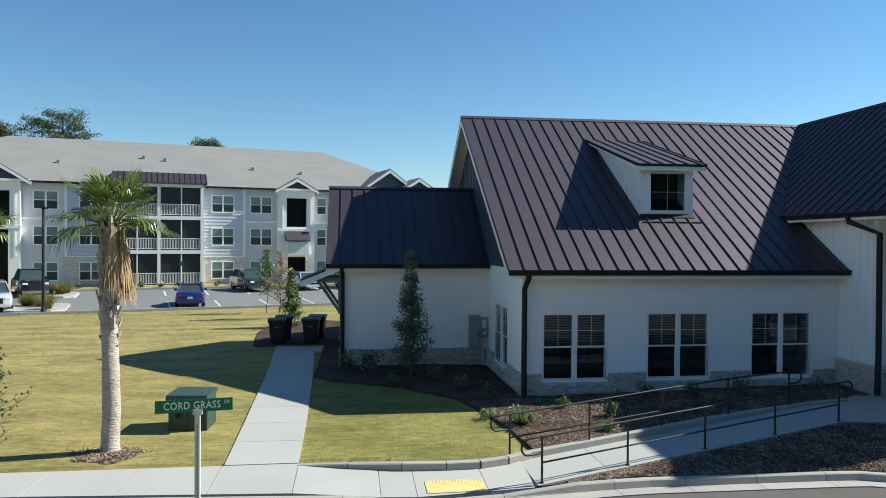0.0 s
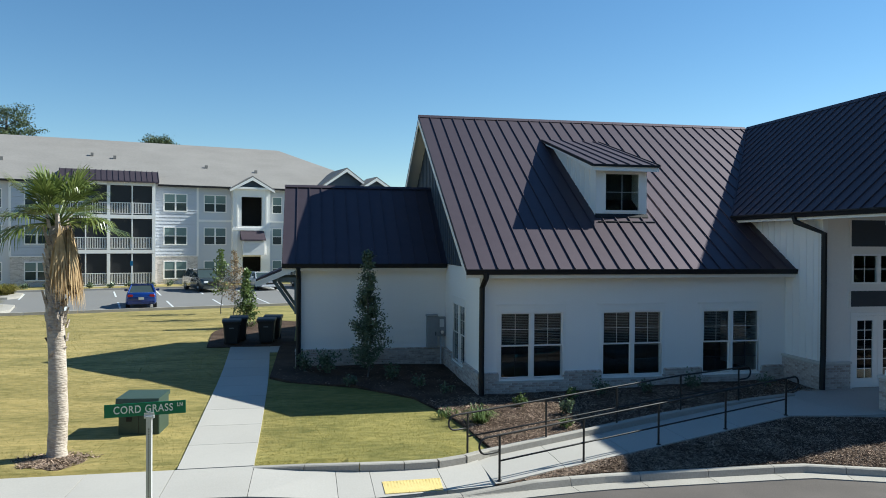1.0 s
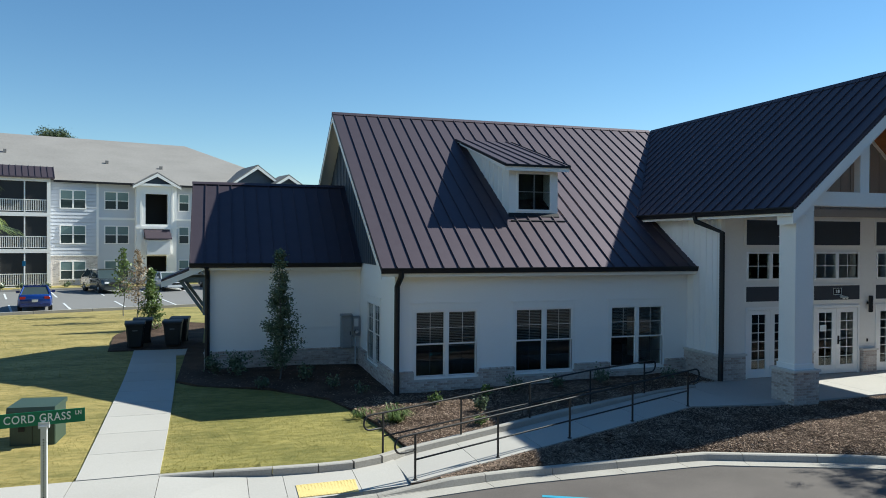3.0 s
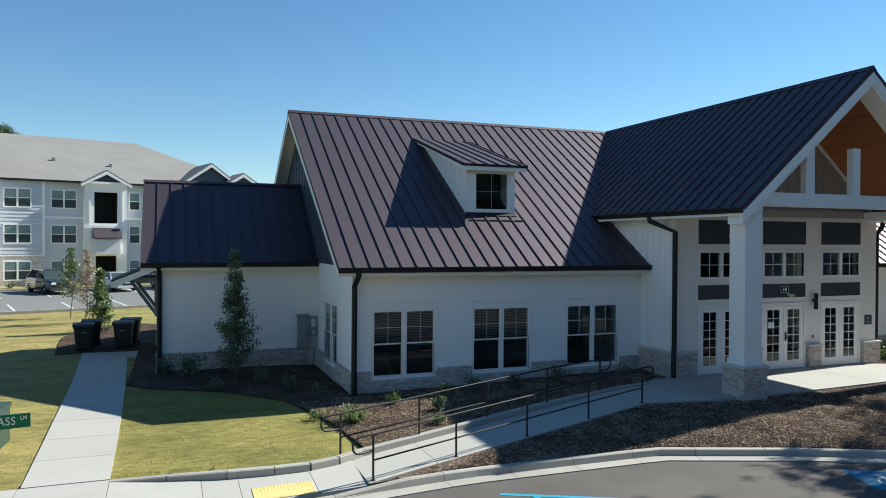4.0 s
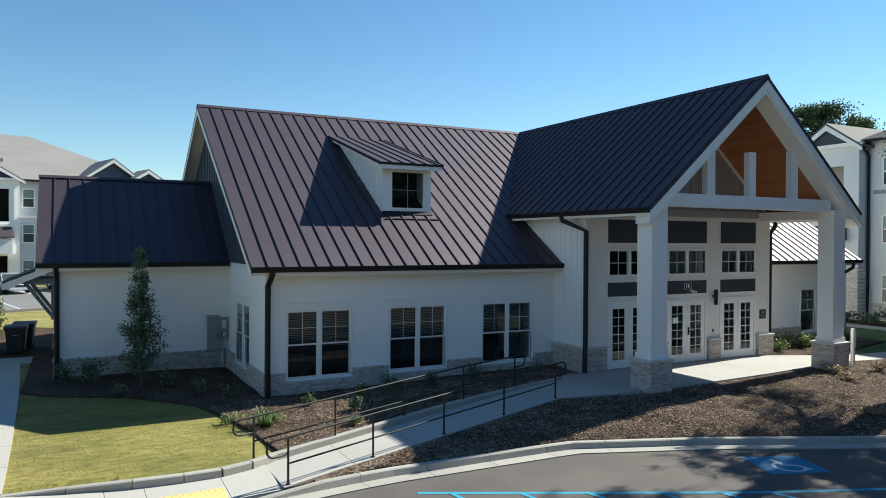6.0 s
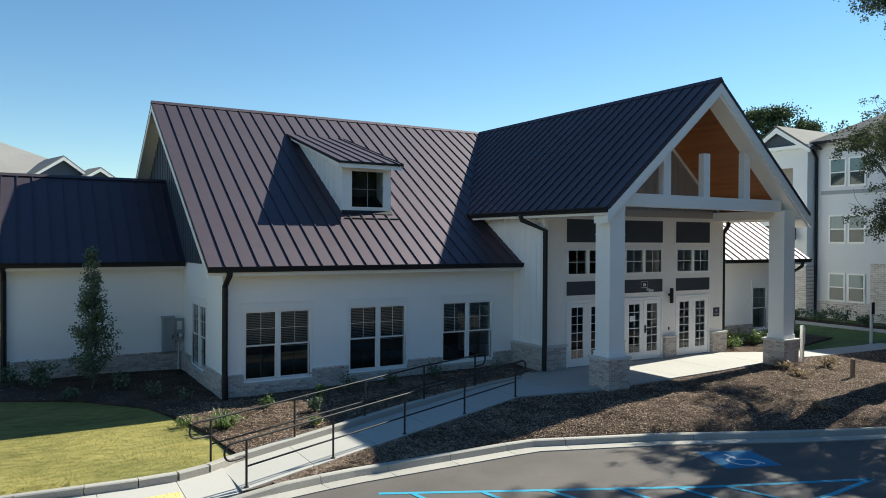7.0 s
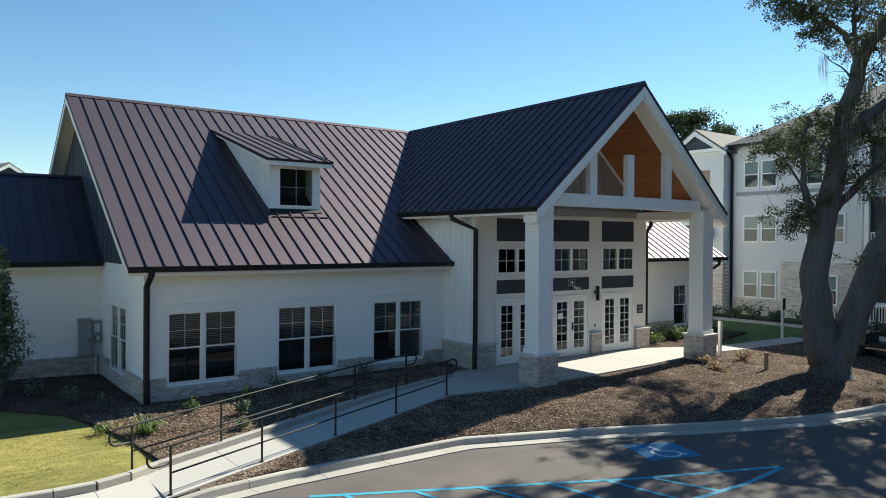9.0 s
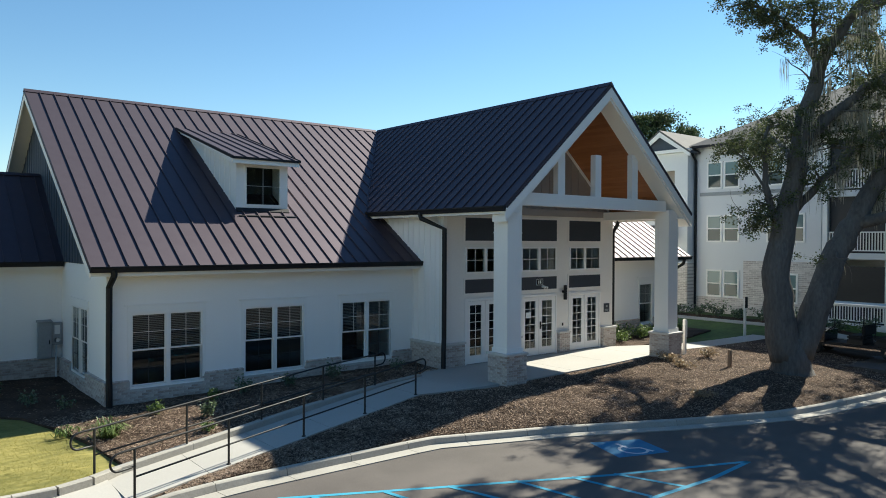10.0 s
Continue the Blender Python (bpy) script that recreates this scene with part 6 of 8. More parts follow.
        fan(verts, faces, p2, bend.normalized(), spread * (0.42 + 0.24 * rng.random()), 0.2 + 0.7 * f * rng.random(), rng, 22, 2.2)
        cloud("frond", verts, faces, M_PALM, stalk)
    if skirt:
        # dead leaves hanging down one side
        for i in range(30):
            a = 0.0 + rng.gauss(0, 0.45)
            o = Vector((math.cos(a), math.sin(a), 0))
            base = o * (r - 0.02 + 0.18 * rng.random()) + Vector((0, 0, height + 0.1 - 0.5 * rng.random()))
            verts, faces = [], []
            fan(verts, faces, base, (o * (0.06 + 0.16 * rng.random()) + Vector((0, 0, -1))).normalized(), 1.15 + 0.55 * rng.random(), 0.1, rng, 12, 0.3)
            cloud("dead_frond", verts, faces, M_DEAD, t, "dry brown hanging leaf" if i == 0 else "")
    return t


palm(pose(-10.1, -3.6, -0.46, 0, 0, -10), 4.95, 0.19, 3, "cabbage palm with green fans and dry brown skirt", 36, True, 1.42)
palm(pose(-15.2, 1.3, -0.3), 4.5, 0.21, 4, "cabbage palm with drooping green fans on the lawn", 24, False, 1.5)
ring = thing("palm_mulch_ring", "ring of brown pine straw round the palm", "mulch")
bm = bmesh.new()
c0 = bm.verts.new((-10.1, -3.75, -0.40))
edge = [bm.verts.new((-10.1 + (0.85 + 0.12 * math.sin(3 * a) + 0.06 * math.sin(7 * a)) * math.cos(a), -3.75 + (0.62 + 0.1 * math.cos(5 * a)) * math.sin(a), -0.462)) for a in [6.2832 * i / 40 for i in range(40)]]
for i in range(40):
    bm.faces.new((c0, edge[i], edge[(i + 1) % 40]))
part("straw", bm, M_MULCH, ring)
rng = random.Random(77)
verts, faces = [], []
for i in range(2600):
    a, q = rng.random() * 6.283, rng.random() ** 0.6 * 0.97
    x, y = (0.85 + 0.12 * math.sin(3 * a) + 0.06 * math.sin(7 * a)) * q * math.cos(a), (0.62 + 0.1 * math.cos(5 * a)) * q * math.sin(a)
    p = Vector((-10.1 + x, -3.75 + y, -0.395 - 0.062 * q + 0.03 * rng.random()))
    b, ln, w = rng.random() * 6.283, 0.05 + 0.09 * rng.random(), 0.006 + 0.006 * rng.random()
    d, s = Vector((math.cos(b), math.sin(b), rng.gauss(0, 0.3))) * ln / 2, Vector((-math.sin(b), math.cos(b), rng.gauss(0, 0.4))) * w
    k = len(verts)
    verts += [p - d - s, p + d - s * 0.4, p + d + s * 0.4, p - d + s]
    faces.append((k, k + 1, k + 2, k + 3))
cloud("straw_litter", verts, faces, M_CHIP, ring, "loose reddish-brown straw", kind="stuff")


# ---- live oak by the drive ----
def oak(m, seed, label, stems, leaf_n, moss_n, scale=1.0, leaf=0.11):
    """Forked trunk, spreading crooked limbs, branchlets that carry the leaves, hanging moss."""
    rng = random.Random(seed)
    t = thing("live_oak", label, "tree", m)
    bm = bmesh.new()
    twigs, big, mossy = [], [], []
    for pts, r0, r1, *_ in stems:
        v = [Vector(p) * scale for p in pts]
        fine = []
        for a, b in zip(v, v[1:]):
            for i in range(4):
                fine.append(a.lerp(b, i / 4) + Vector((rng.gauss(0, 1), rng.gauss(0, 1), 0)) * 0.03 * scale)
        fine.append(v[-1])
        tube(bm, fine, r0 * scale, 14, r1 * scale)
        part("limb" if big else "trunk", bm, M_BARK, t, "" if big else "dark furrowed bark", smooth=True)
        bm = bmesh.new()
        big.append((fine, r0 * scale, r1 * scale))
    for (fine, r0, r1), (_, _, _, count, reach, lush) in zip(big, stems):
        n = len(fine)
        for i in range(count):
            f = 0.35 + 0.65 * rng.random() if reach < 2 else 0.15 + 0.85 * rng.random()
            p = fine[min(n - 1, int(f * (n - 1)))]
            along = (fine[-1] - fine[max(0, n - 4)]).normalized()
            d = (along * 0.7 + Vector((rng.gauss(0, 0.8), rng.gauss(0, 0.8), rng.gauss(0.05, 0.5)))).normalized()
            ln = reach * (0.6 + 0.7 * rng.random()) * scale * (1.15 - 0.35 * f)
            sub = limb(bm, p, p + d * ln, min(0.05, max(0.016, (r0 + (r1 - r0) * f) * 0.4)), 0.008, rng, 0.14, 5)
            if rng.random() < lush:
                twigs.append((sub, ln))
            if reach > 1.2:
                mossy.append((sub, ln))
            for j in range(3):
                q = sub[2 + rng.randrange(4)]
                d2 = (d * 0.5 + Vector((rng.gauss(0, 0.8), rng.gauss(0, 0.8), rng.gauss(-0.1, 0.6)))).normalized()
                s2 = limb(bm, q, q + d2 * ln * 0.55, 0.011, 0.004, rng, 0.14, 4)
                if rng.random() < lush:
                    twigs.append((s2, ln * 0.6))
    tagged(part("branch_mass", bm, M_BARK, t), kind="stuff")
    verts, faces = [], []
    per = max(1, leaf_n // max(1, len(twigs)))
    for pts, ln in twigs:
        for c in range(3):
            q = pts[-1 - rng.randrange(min(3, len(pts)))] + Vector((rng.gauss(0, 0.22), rng.gauss(0, 0.22), rng.gauss(0, 0.18))) * scale
            for k in range(per // 3):
                leaf_faces(verts, faces, q + Vector((rng.gauss(0, 0.095), rng.gauss(0, 0.095), rng.gauss(0, 0.075))) * scale, leaf * (0.6 + 0.8 * rng.random()), rng)
    cloud("crown", verts, faces, M_OAKL, t)
    verts, faces = [], []
    for i in range(moss_n):
        pts, ln = mossy[rng.randrange(len(mossy))]
        q = pts[rng.randrange(len(pts))]
        for k in range(15):
            p = q + Vector((rng.gauss(0, 0.10), rng.gauss(0, 0.10), 0))
            h, w = 0.35 + 0.9 * rng.random(), Vector((rng.gauss(0, 1), rng.gauss(0, 1), 0)).normalized() * 0.011
            j = Vector((rng.gauss(0, 0.05), rng.gauss(0, 0.05), 0))
            b = len(verts)
            verts += [p - w * 0.4, p + w * 0.4, p + w + j + Vector((0, 0, -h * 0.5)), p - w + j + Vector((0, 0, -h * 0.5)), p + j * 1.6 + Vector((0, 0, -h))]
            faces += [(b, b + 1, b + 2, b + 3), (b + 3, b + 2, b + 4)]
    if verts:
        cloud("moss", verts, faces, M_MOSS, t, "grey hanging moss")
    return t


# local x runs across the view to the right, y away, from the foot of the trunk
OAK = [([(0.02, 0, -0.6), (-0.02, 0, 0.2), (0.02, 0, 1.2)], 0.84, 0.42, 0, 1, 0),
       ([(-0.2, 0, 0.4), (-0.45, 0, 1.7), (-0.58, 0.05, 3.3), (-0.25, 0.1, 4.8), (0.1, 0.1, 6.7), (0.38, 0.05, 8.6), (0.95, 0, 10.5), (1.9, -0.1, 12.0), (3.0, -0.3, 13.2)], 0.56, 0.10, 26, 1.3, 0.55),
       ([(0.25, 0, 0.5), (0.9, 0, 2.5), (1.5, 0.1, 4.1), (2.1, 0.1, 5.0), (2.8, 0.1, 6.3), (3.7, 0, 8.0), (4.8, -0.2, 9.8)], 0.50, 0.18, 11, 1.5, 0.5),
       ([(0.40, 0.05, 7.7), (1.0, 0.1, 8.4), (1.6, 0.2, 8.8), (2.5, 0.3, 9.5), (3.9, 0.4, 10.3), (5.2, 0.5, 10.8)], 0.25, 0.08, 15, 1.6, 0.6),
       ([(0.0, 0.1, 5.3), (0.6, 0.0, 6.0), (1.1, -0.1, 6.6), (1.9, -0.2, 7.4), (3.0, -0.4, 8.0)], 0.15, 0.06, 12, 1.4, 0.7),
       ([(-0.28, 0.1, 4.7), (-0.75, 0.0, 5.3), (-0.98, -0.1, 6.2), (-1.0, -0.1, 7.2), (-0.92, -0.1, 8.4)], 0.15, 0.05, 11, 0.75, 0.6),
       ([(-0.9, 0, 5.9), (-1.5, -0.1, 6.9), (-2.1, -0.1, 7.4)], 0.05, 0.02, 6, 0.7, 0.8),
       ([(-0.6, 0, 5.1), (-1.0, -0.1, 5.2), (-1.4, -0.1, 5.0)], 0.05, 0.02, 5, 0.55, 0.8),
       ([(0.8, 0, 10.2), (0.2, -0.1, 11.1), (-0.8, -0.2, 11.9), (-1.8, -0.3, 12.2), (-2.4, -0.4, 12.0)], 0.10, 0.03, 15, 0.85, 0.8),
       ([(-0.8, -0.2, 11.9), (-1.3, -0.5, 12.6), (-2.0, -0.6, 13.2)], 0.06, 0.02, 5, 0.8, 0.8),
       ([(0.7, 0, 9.9), (0.65, 0, 10.9), (0.6, 0, 12.0), (0.4, 0, 13.0)], 0.10, 0.04, 16, 1.2, 0.5),
       ([(0.12, 0.1, 6.8), (0.7, 2.0, 7.6), (1.3, 4.4, 8.5), (1.5, 6.6, 9.2)], 0.14, 0.05, 11, 1.4, 0.6),
       ([(1.7, -0.1, 11.8), (2.4, -1.4, 12.0), (2.8, -2.8, 12.0), (3.0, -4.0, 11.8)], 0.14, 0.05, 12, 1.6, 0.6),
       ([(3.2, 0, 7.2), (3.6, 1.6, 8.2), (4.0, 3.2, 9.4)], 0.18, 0.06, 8, 1.6, 0.6),
       ([(3.2, 0.1, 7.2), (4.6, -1.6, 8.2), (5.6, -3.6, 9.2), (6.2, -5.0, 9.8)], 0.18, 0.06, 12, 2.0, 0.5),
       ([(2.0, 0.1, 4.9), (3.2, -1.0, 5.3), (5.0, -2.0, 6.0), (6.8, -2.6, 6.6)], 0.22, 0.08, 8, 1.5, 0.35),
       ([(4.8, -0.2, 9.6), (6.2, -1.0, 10.6), (7.6, -1.8, 11.2)], 0.16, 0.05, 16, 2.4, 0.6),
       ([(4.8, -0.2, 9.6), (6.5, 2.0, 10.2), (8.0, 4.2, 10.6)], 0.15, 0.05, 11, 1.8, 0.75),
       ([(2.8, 0.1, 6.3), (4.4, 1.0, 6.7), (6.0, 2.0, 6.6), (7.6, 3.0, 6.3)], 0.16, 0.05, 20, 1.6, 0.9),
       ([(6.5, 2.0, 10.2), (7.8, 4.2, 9.6), (9.0, 6.0, 9.0)], 0.10, 0.04, 14, 1.8, 0.85),
       ([(7.6, 3.0, 6.3), (8.6, 5.0, 6.2), (9.4, 6.8, 6.0)], 0.08, 0.03, 18, 1.6, 0.9),
       ([(6.0, -0.9, 10.5), (8.0, 0.6, 11.4), (10.0, 1.8, 11.8)], 0.13, 0.05, 9, 2.0, 0.7),
       ([(5.0, -2.0, 6.0), (7.2, -0.8, 7.4), (9.2, 0.2, 8.4)], 0.13, 0.05, 9, 1.8, 0.75),
       ([(3.7, 0, 8.0), (4.6, 2.5, 10.8), (5.4, 4.6, 12.6), (5.6, 6.4, 13.6)], 0.16, 0.05, 16, 2.2, 0.85)]
OAK_M = pose(19.4, -8.4, -0.18, 0, 0, -39)
oak(OAK_M, 12, "large live oak with a forked trunk and hanging moss", OAK, 120000, 560, 1.0, 0.064)


# ---- tall pines behind the roofs ----
def pine(m, height, crown, seed, label="tall pine with a flat open crown behind the roofs"):
    rng = random.Random(seed)
    t = thing("pine_tree", label, "tree", m, "pines behind the roofs")
    bm = bmesh.new()
    limb(bm, (0, 0, -0.2), (0.3, 0, height * 0.97), 0.32, 0.08, rng, 0.01, 8)
    verts, faces = [], []
    for i in range(30):
        f = rng.random()
        z = height * (0.74 + 0.23 * f)
        a = rng.random() * 6.283
        r = crown * (0.45 + 0.55 * math.sin(math.pi * (0.25 + 0.6 * f))) * (0.5 + 0.5 * rng.random())
        tip = Vector((math.cos(a) * r, math.sin(a) * r, z + 0.25 * r))
        limb(bm, (0.2 * f, 0, z), tip, 0.06, 0.02, rng, 0.08, 4)
        for c in range(5):
            q = Vector((0, 0, z)).lerp(tip, 0.45 + 0.65 * rng.random()) + Vector((rng.gauss(0, 0.4), rng.gauss(0, 0.4), rng.gauss(0.1, 0.25)))
            for k in range(64):
                leaf_faces(verts, faces, q + Vector((rng.gauss(0, 0.34), rng.gauss(0, 0.34), rng.gauss(0, 0.17))), 0.17, rng, -0.4)
    part("trunk", bm, M_BARK, t)
    cloud("crown", verts, faces, M_PINE, t)
    return t


p_a = pine(pose(-37.4, 66.5, 0.2), 18.4, 4.2, 21)
copy_thing(p_a, pose(-38.8, 67.0, 0.2, 0, 0, 130) @ Matrix.Diagonal((0.9, 0.9, 0.86, 1)))
pine(pose(-45.5, 68.0, 0.2), 17.2, 2.2, 24)
rp = pine(pose(-22.9, 74.0, 0.2), 16.7, 1.9, 23, "bare-twigged tall tree behind the grey roof")
p_c = pine(pose(46.6, 16.2, 0.0), 14.6, 2.3, 25)
copy_thing(p_c, pose(49.5, 15.0, 0, 0, 0, 70) @ Matrix.Diagonal((0.75, 0.75, 0.93, 1)))
# woods behind the camera, which the windows mirror
for i, (x, y, s) in enumerate(((-26, -52, 1.1), (-12, -48, 0.9), (2, -50, 1.15), (15, -46, 0.95), (28, -50, 1.1), (-38, -44, 1.0), (40, -40, 1.05), (8, -58, 1.3), (-18, -60, 1.3), (-4, -46, 0.8), (22, -58, 1.2), (-32, -58, 1.2), (34, -56, 1.2), (12, -42, 0.8), (-20, -44, 0.85))):
    copy_thing(p_a if i % 2 else p_c, pose(x, y, -0.6, 0, 0, 57 * i) @ Matrix.Diagonal((s * 1.6, s * 1.6, s * 0.75, 1)))

rng = random.Random(91)
verts, faces = [], []
for i in range(34000):
    x, y = rng.uniform(-75, 75), rng.uniform(-56, -46)
    top = 12.0 + 3.0 * noise.noise((x * 0.12, 0.0, 2.0)) + 1.5 * noise.noise((x * 0.4, 0.0, 5.0))
    leaf_faces(verts, faces, Vector((x, y, -0.6 + (top + 0.6) * rng.random() ** 0.8)), 0.9 + 0.5 * rng.random(), rng)
woods = cloud("far_woods", verts, faces, M_OAKL, kind="stuff")
tagged(woods, "dark green woods across the drive", "woods")


# ---- apartments across the parking court ----
def hung_window(parent, m, w, h, units=2, glass=M_DGLASS):
    """A far window: white casing and sashes, tinted panes; lower left corner at the pose m, face at y = 0."""
    c = 0.09
    uw = w / units
    cells = [(-c, w + c, -0.05, 0.03, -c, 0), (-c, w + c, -0.05, 0.03, h, h + c), (-c, 0, -0.05, 0.03, 0, h), (w, w + c, -0.05, 0.03, 0, h)]
    cells += [(i * uw - 0.07, i * uw + 0.07, -0.05, 0.03, 0, h) for i in range(1, units)]
    win = part("window", boxes(*cells), M_TRIM, parent)
    win.matrix_basis = m
    for i in range(units):
        a, b = i * uw + (0.07 if i else 0), (i + 1) * uw - (0.07 if i < units - 1 else 0)
        part("meeting_rail", boxes((a, b, -0.035, 0.02, h / 2 - 0.03, h / 2 + 0.03)), M_TRIM, win)
        part("pane", boxes((a, b, -0.02, -0.006, 0, h / 2 - 0.03)), glass, win)
        part("pane", boxes((a, b, -0.032, -0.018, h / 2 + 0.03, h)), M_UGLASS if glass is M_DGLASS else glass, win)
    return win


PICKET = mesh("picket", boxes((-0.022, 0.022, -0.015, 0.015, 0, 0.85)), M_TRIM)


def balustrade(parent, x0, x1, y, z, name="balcony_rail"):
    rail = part(name, boxes((x0, x1, y - 0.03, y + 0.03, z + 1.0, z + 1.06)), M_TRIM, parent, "white picket balcony rail")
    part("bottom_rail", boxes((x0, x1, y - 0.025, y + 0.025, z + 0.10, z + 0.15)), M_TRIM, rail)
    n = int((x1 - x0) / 0.125)
    for i in range(n):
        ob = new("picket", PICKET)
        ob.parent = rail
        ob.matrix_basis = pose(x0 + (x1 - x0) * (i + 0.5) / n, y, z + 0.15)
    return rail


def gable(parent, u0, u1, y0, y1, z, rise, roofmat, facemat, over=0.35):
    """A small pitched roof with its gable to the front (low y)."""
    mid = (u0 + u1) / 2
    for s in (-1, 1):
        e = mid + s * ((u1 - u0) / 2 + over)
        ez = z - rise * over / ((u1 - u0) / 2)
        part("bay_roof", prism([(e, ez), (mid, z + rise), (mid, z + rise - 0.12), (e, ez - 0.12)], "y", y0 - over, y1), roofmat, parent)
        part("rake_board", prism([(e, ez - 0.121), (mid, z + rise - 0.121), (mid, z + rise - 0.42), (e, ez - 0.32)], "y", y0 - over, y0 - over + 0.06), M_TRIM, parent)
    part("pediment", prism([(u0, z - 0.05), (u1, z - 0.05), (mid, z + rise - 0.15)], "y", y0 + 0.0, y0 + 0.1), facemat, parent)
    part("pediment_sill", boxes((u0 - 0.2, u1 + 0.2, y0 - over + 0.06, y0 + 0.12, z - 0.25, z - 0.06)), M_TRIM, parent)


FZ = [0.35, 3.4, 6.4]
ax, ay = apt_xy(0, 0)
apt = thing("apartment_building", "pale grey and blue three-storey apartment block with grey shingle roof", "apartment building", pose(ax, ay, 0, 0, 0, math.degrees(APT_A)))
# local x along the front, y into the building
SECT = [(-27.4, -19.4, M_APTGREY), (-15.9, -12.6, M_APTGREY), (-12.6, -8.7, M_APTBLUE), (-1.55, 2.15, M_APTBLUE), (2.15, 5.2, M_APTGREY), (8.6, 21.0, M_APTGREY)]
for a, b, mt in SECT:
    lap = mt is M_APTBLUE
    wl = part("wall", boxes((a, b, 0.0 - (0.25 if lap else 0), 0.3, 2.86 if lap else 0.0, 9.2)), mt, apt)
    if lap:
        part("brick_storey", boxes((a, b, -0.28, 0.3, 0.0, 2.78)), M_APTBRICK, apt, "buff brick ground storey")
        part("belt_course", boxes((a - 0.05, b + 0.05, -0.34, 0.3, 2.78, 2.86)), M_TRIM, apt)
        for x in (a, b):
            part("corner_board", boxes((x - 0.09, x + 0.09, -0.29, 0.31, 2.86, 9.2)), M_TRIM, apt)
        z = 2.95
        bm = bmesh.new()
        while z < 9.1:
            prism([(-0.25, z + 0.045), (-0.31, z + 0.045), (-0.28, z + 0.3), (-0.25, z + 0.3)], "x", a + 0.1, b - 0.1, bm)
            z += 0.3
        tagged(part("lap_siding", bm, mt, wl), kind="stuff")
    else:
        part("belt_course", boxes((a, b, -0.06, 0.0, 5.95, 6.15)), M_TRIM, apt)
WIN = [(-15.0, 1.75, -0.0), (-11.5, 1.7, -0.3), (-0.68, 1.85, -0.3), (2.8, 1.85, 0.0), (9.05, 0.8, 0.0), (12.0, 1.85, 0.0)]
for u, w, y in WIN:
    for f in FZ:
        hung_window(apt, pose(u, y, f + 0.5), w, 1.45, 2 if w > 1 else 1)
for u in (-26, -22.4):
    for f in FZ:
        hung_window(apt, pose(u, 0, f + 0.5), 1.85, 1.45)
# balcony stack, standing out from the front, with its bronze canopy roof
bx0, bx1, by = -8.7, -1.55, -1.6
# The porches' shade is put into this wall's near-black colour.
part("balcony_back", boxes((bx0, bx1, 0.1, 0.3, 0.0, 9.2)), M_DARK, apt, "back wall of the porches, near-black to paint the shade")
for f in FZ + [9.25]:
    part("balcony_slab", boxes((bx0, bx1, by, 0.1, f - 0.32, f)), M_TRIM, apt)
for k, x in enumerate((bx0 + 0.12, -5.25, bx1 - 0.12)):
    for f in FZ:
        part("balcony_post", boxes((x - 0.13, x + 0.13, by, by + 0.26, f, f + 2.7)), M_TRIM, apt)
for x in (-7.0, -3.4):
    for f in FZ:
        part("balcony_post", boxes((x - 0.05, x + 0.05, by + 0.03, by + 0.13, f, f + 2.7)), M_TRIM, apt)
for a, b in ((bx0 + 0.26, -7.06), (-6.94, -5.39), (-5.11, -3.46), (-3.34, bx1 - 0.26)):
    for f in FZ:
        balustrade(apt, a, b, by + 0.08, f)
        part("screen", boxes((a, b, by + 0.15, by + 0.16, f + 0.02, f + 2.65)), M_SCREEN, apt)
for x0 in (bx0, bx1 - 0.1):
    part("side_screen", boxes((x0, x0 + 0.1, by + 0.27, 0.1, 0.0, 9.2)), M_APTGREY, apt)
part("canopy_roof", prism([(by - 0.35, 9.3), (by + 0.9, 10.25), (1.5, 10.3), (1.5, 9.2), (by - 0.35, 9.2)], "x", bx0 - 0.3, bx1 + 0.3), M_ROOF, apt, "bronze metal canopy roof")
bm = bmesh.new()
for i in range(18):
    x = bx0 - 0.25 + i * 0.45
    prism([(by - 0.35, 9.3), (by - 0.35, 9.36), (by + 0.9, 10.31), (by + 0.9, 10.25)], "x", x, x + 0.04, bm)
part("roof_seam", bm, M_ROOF, apt)
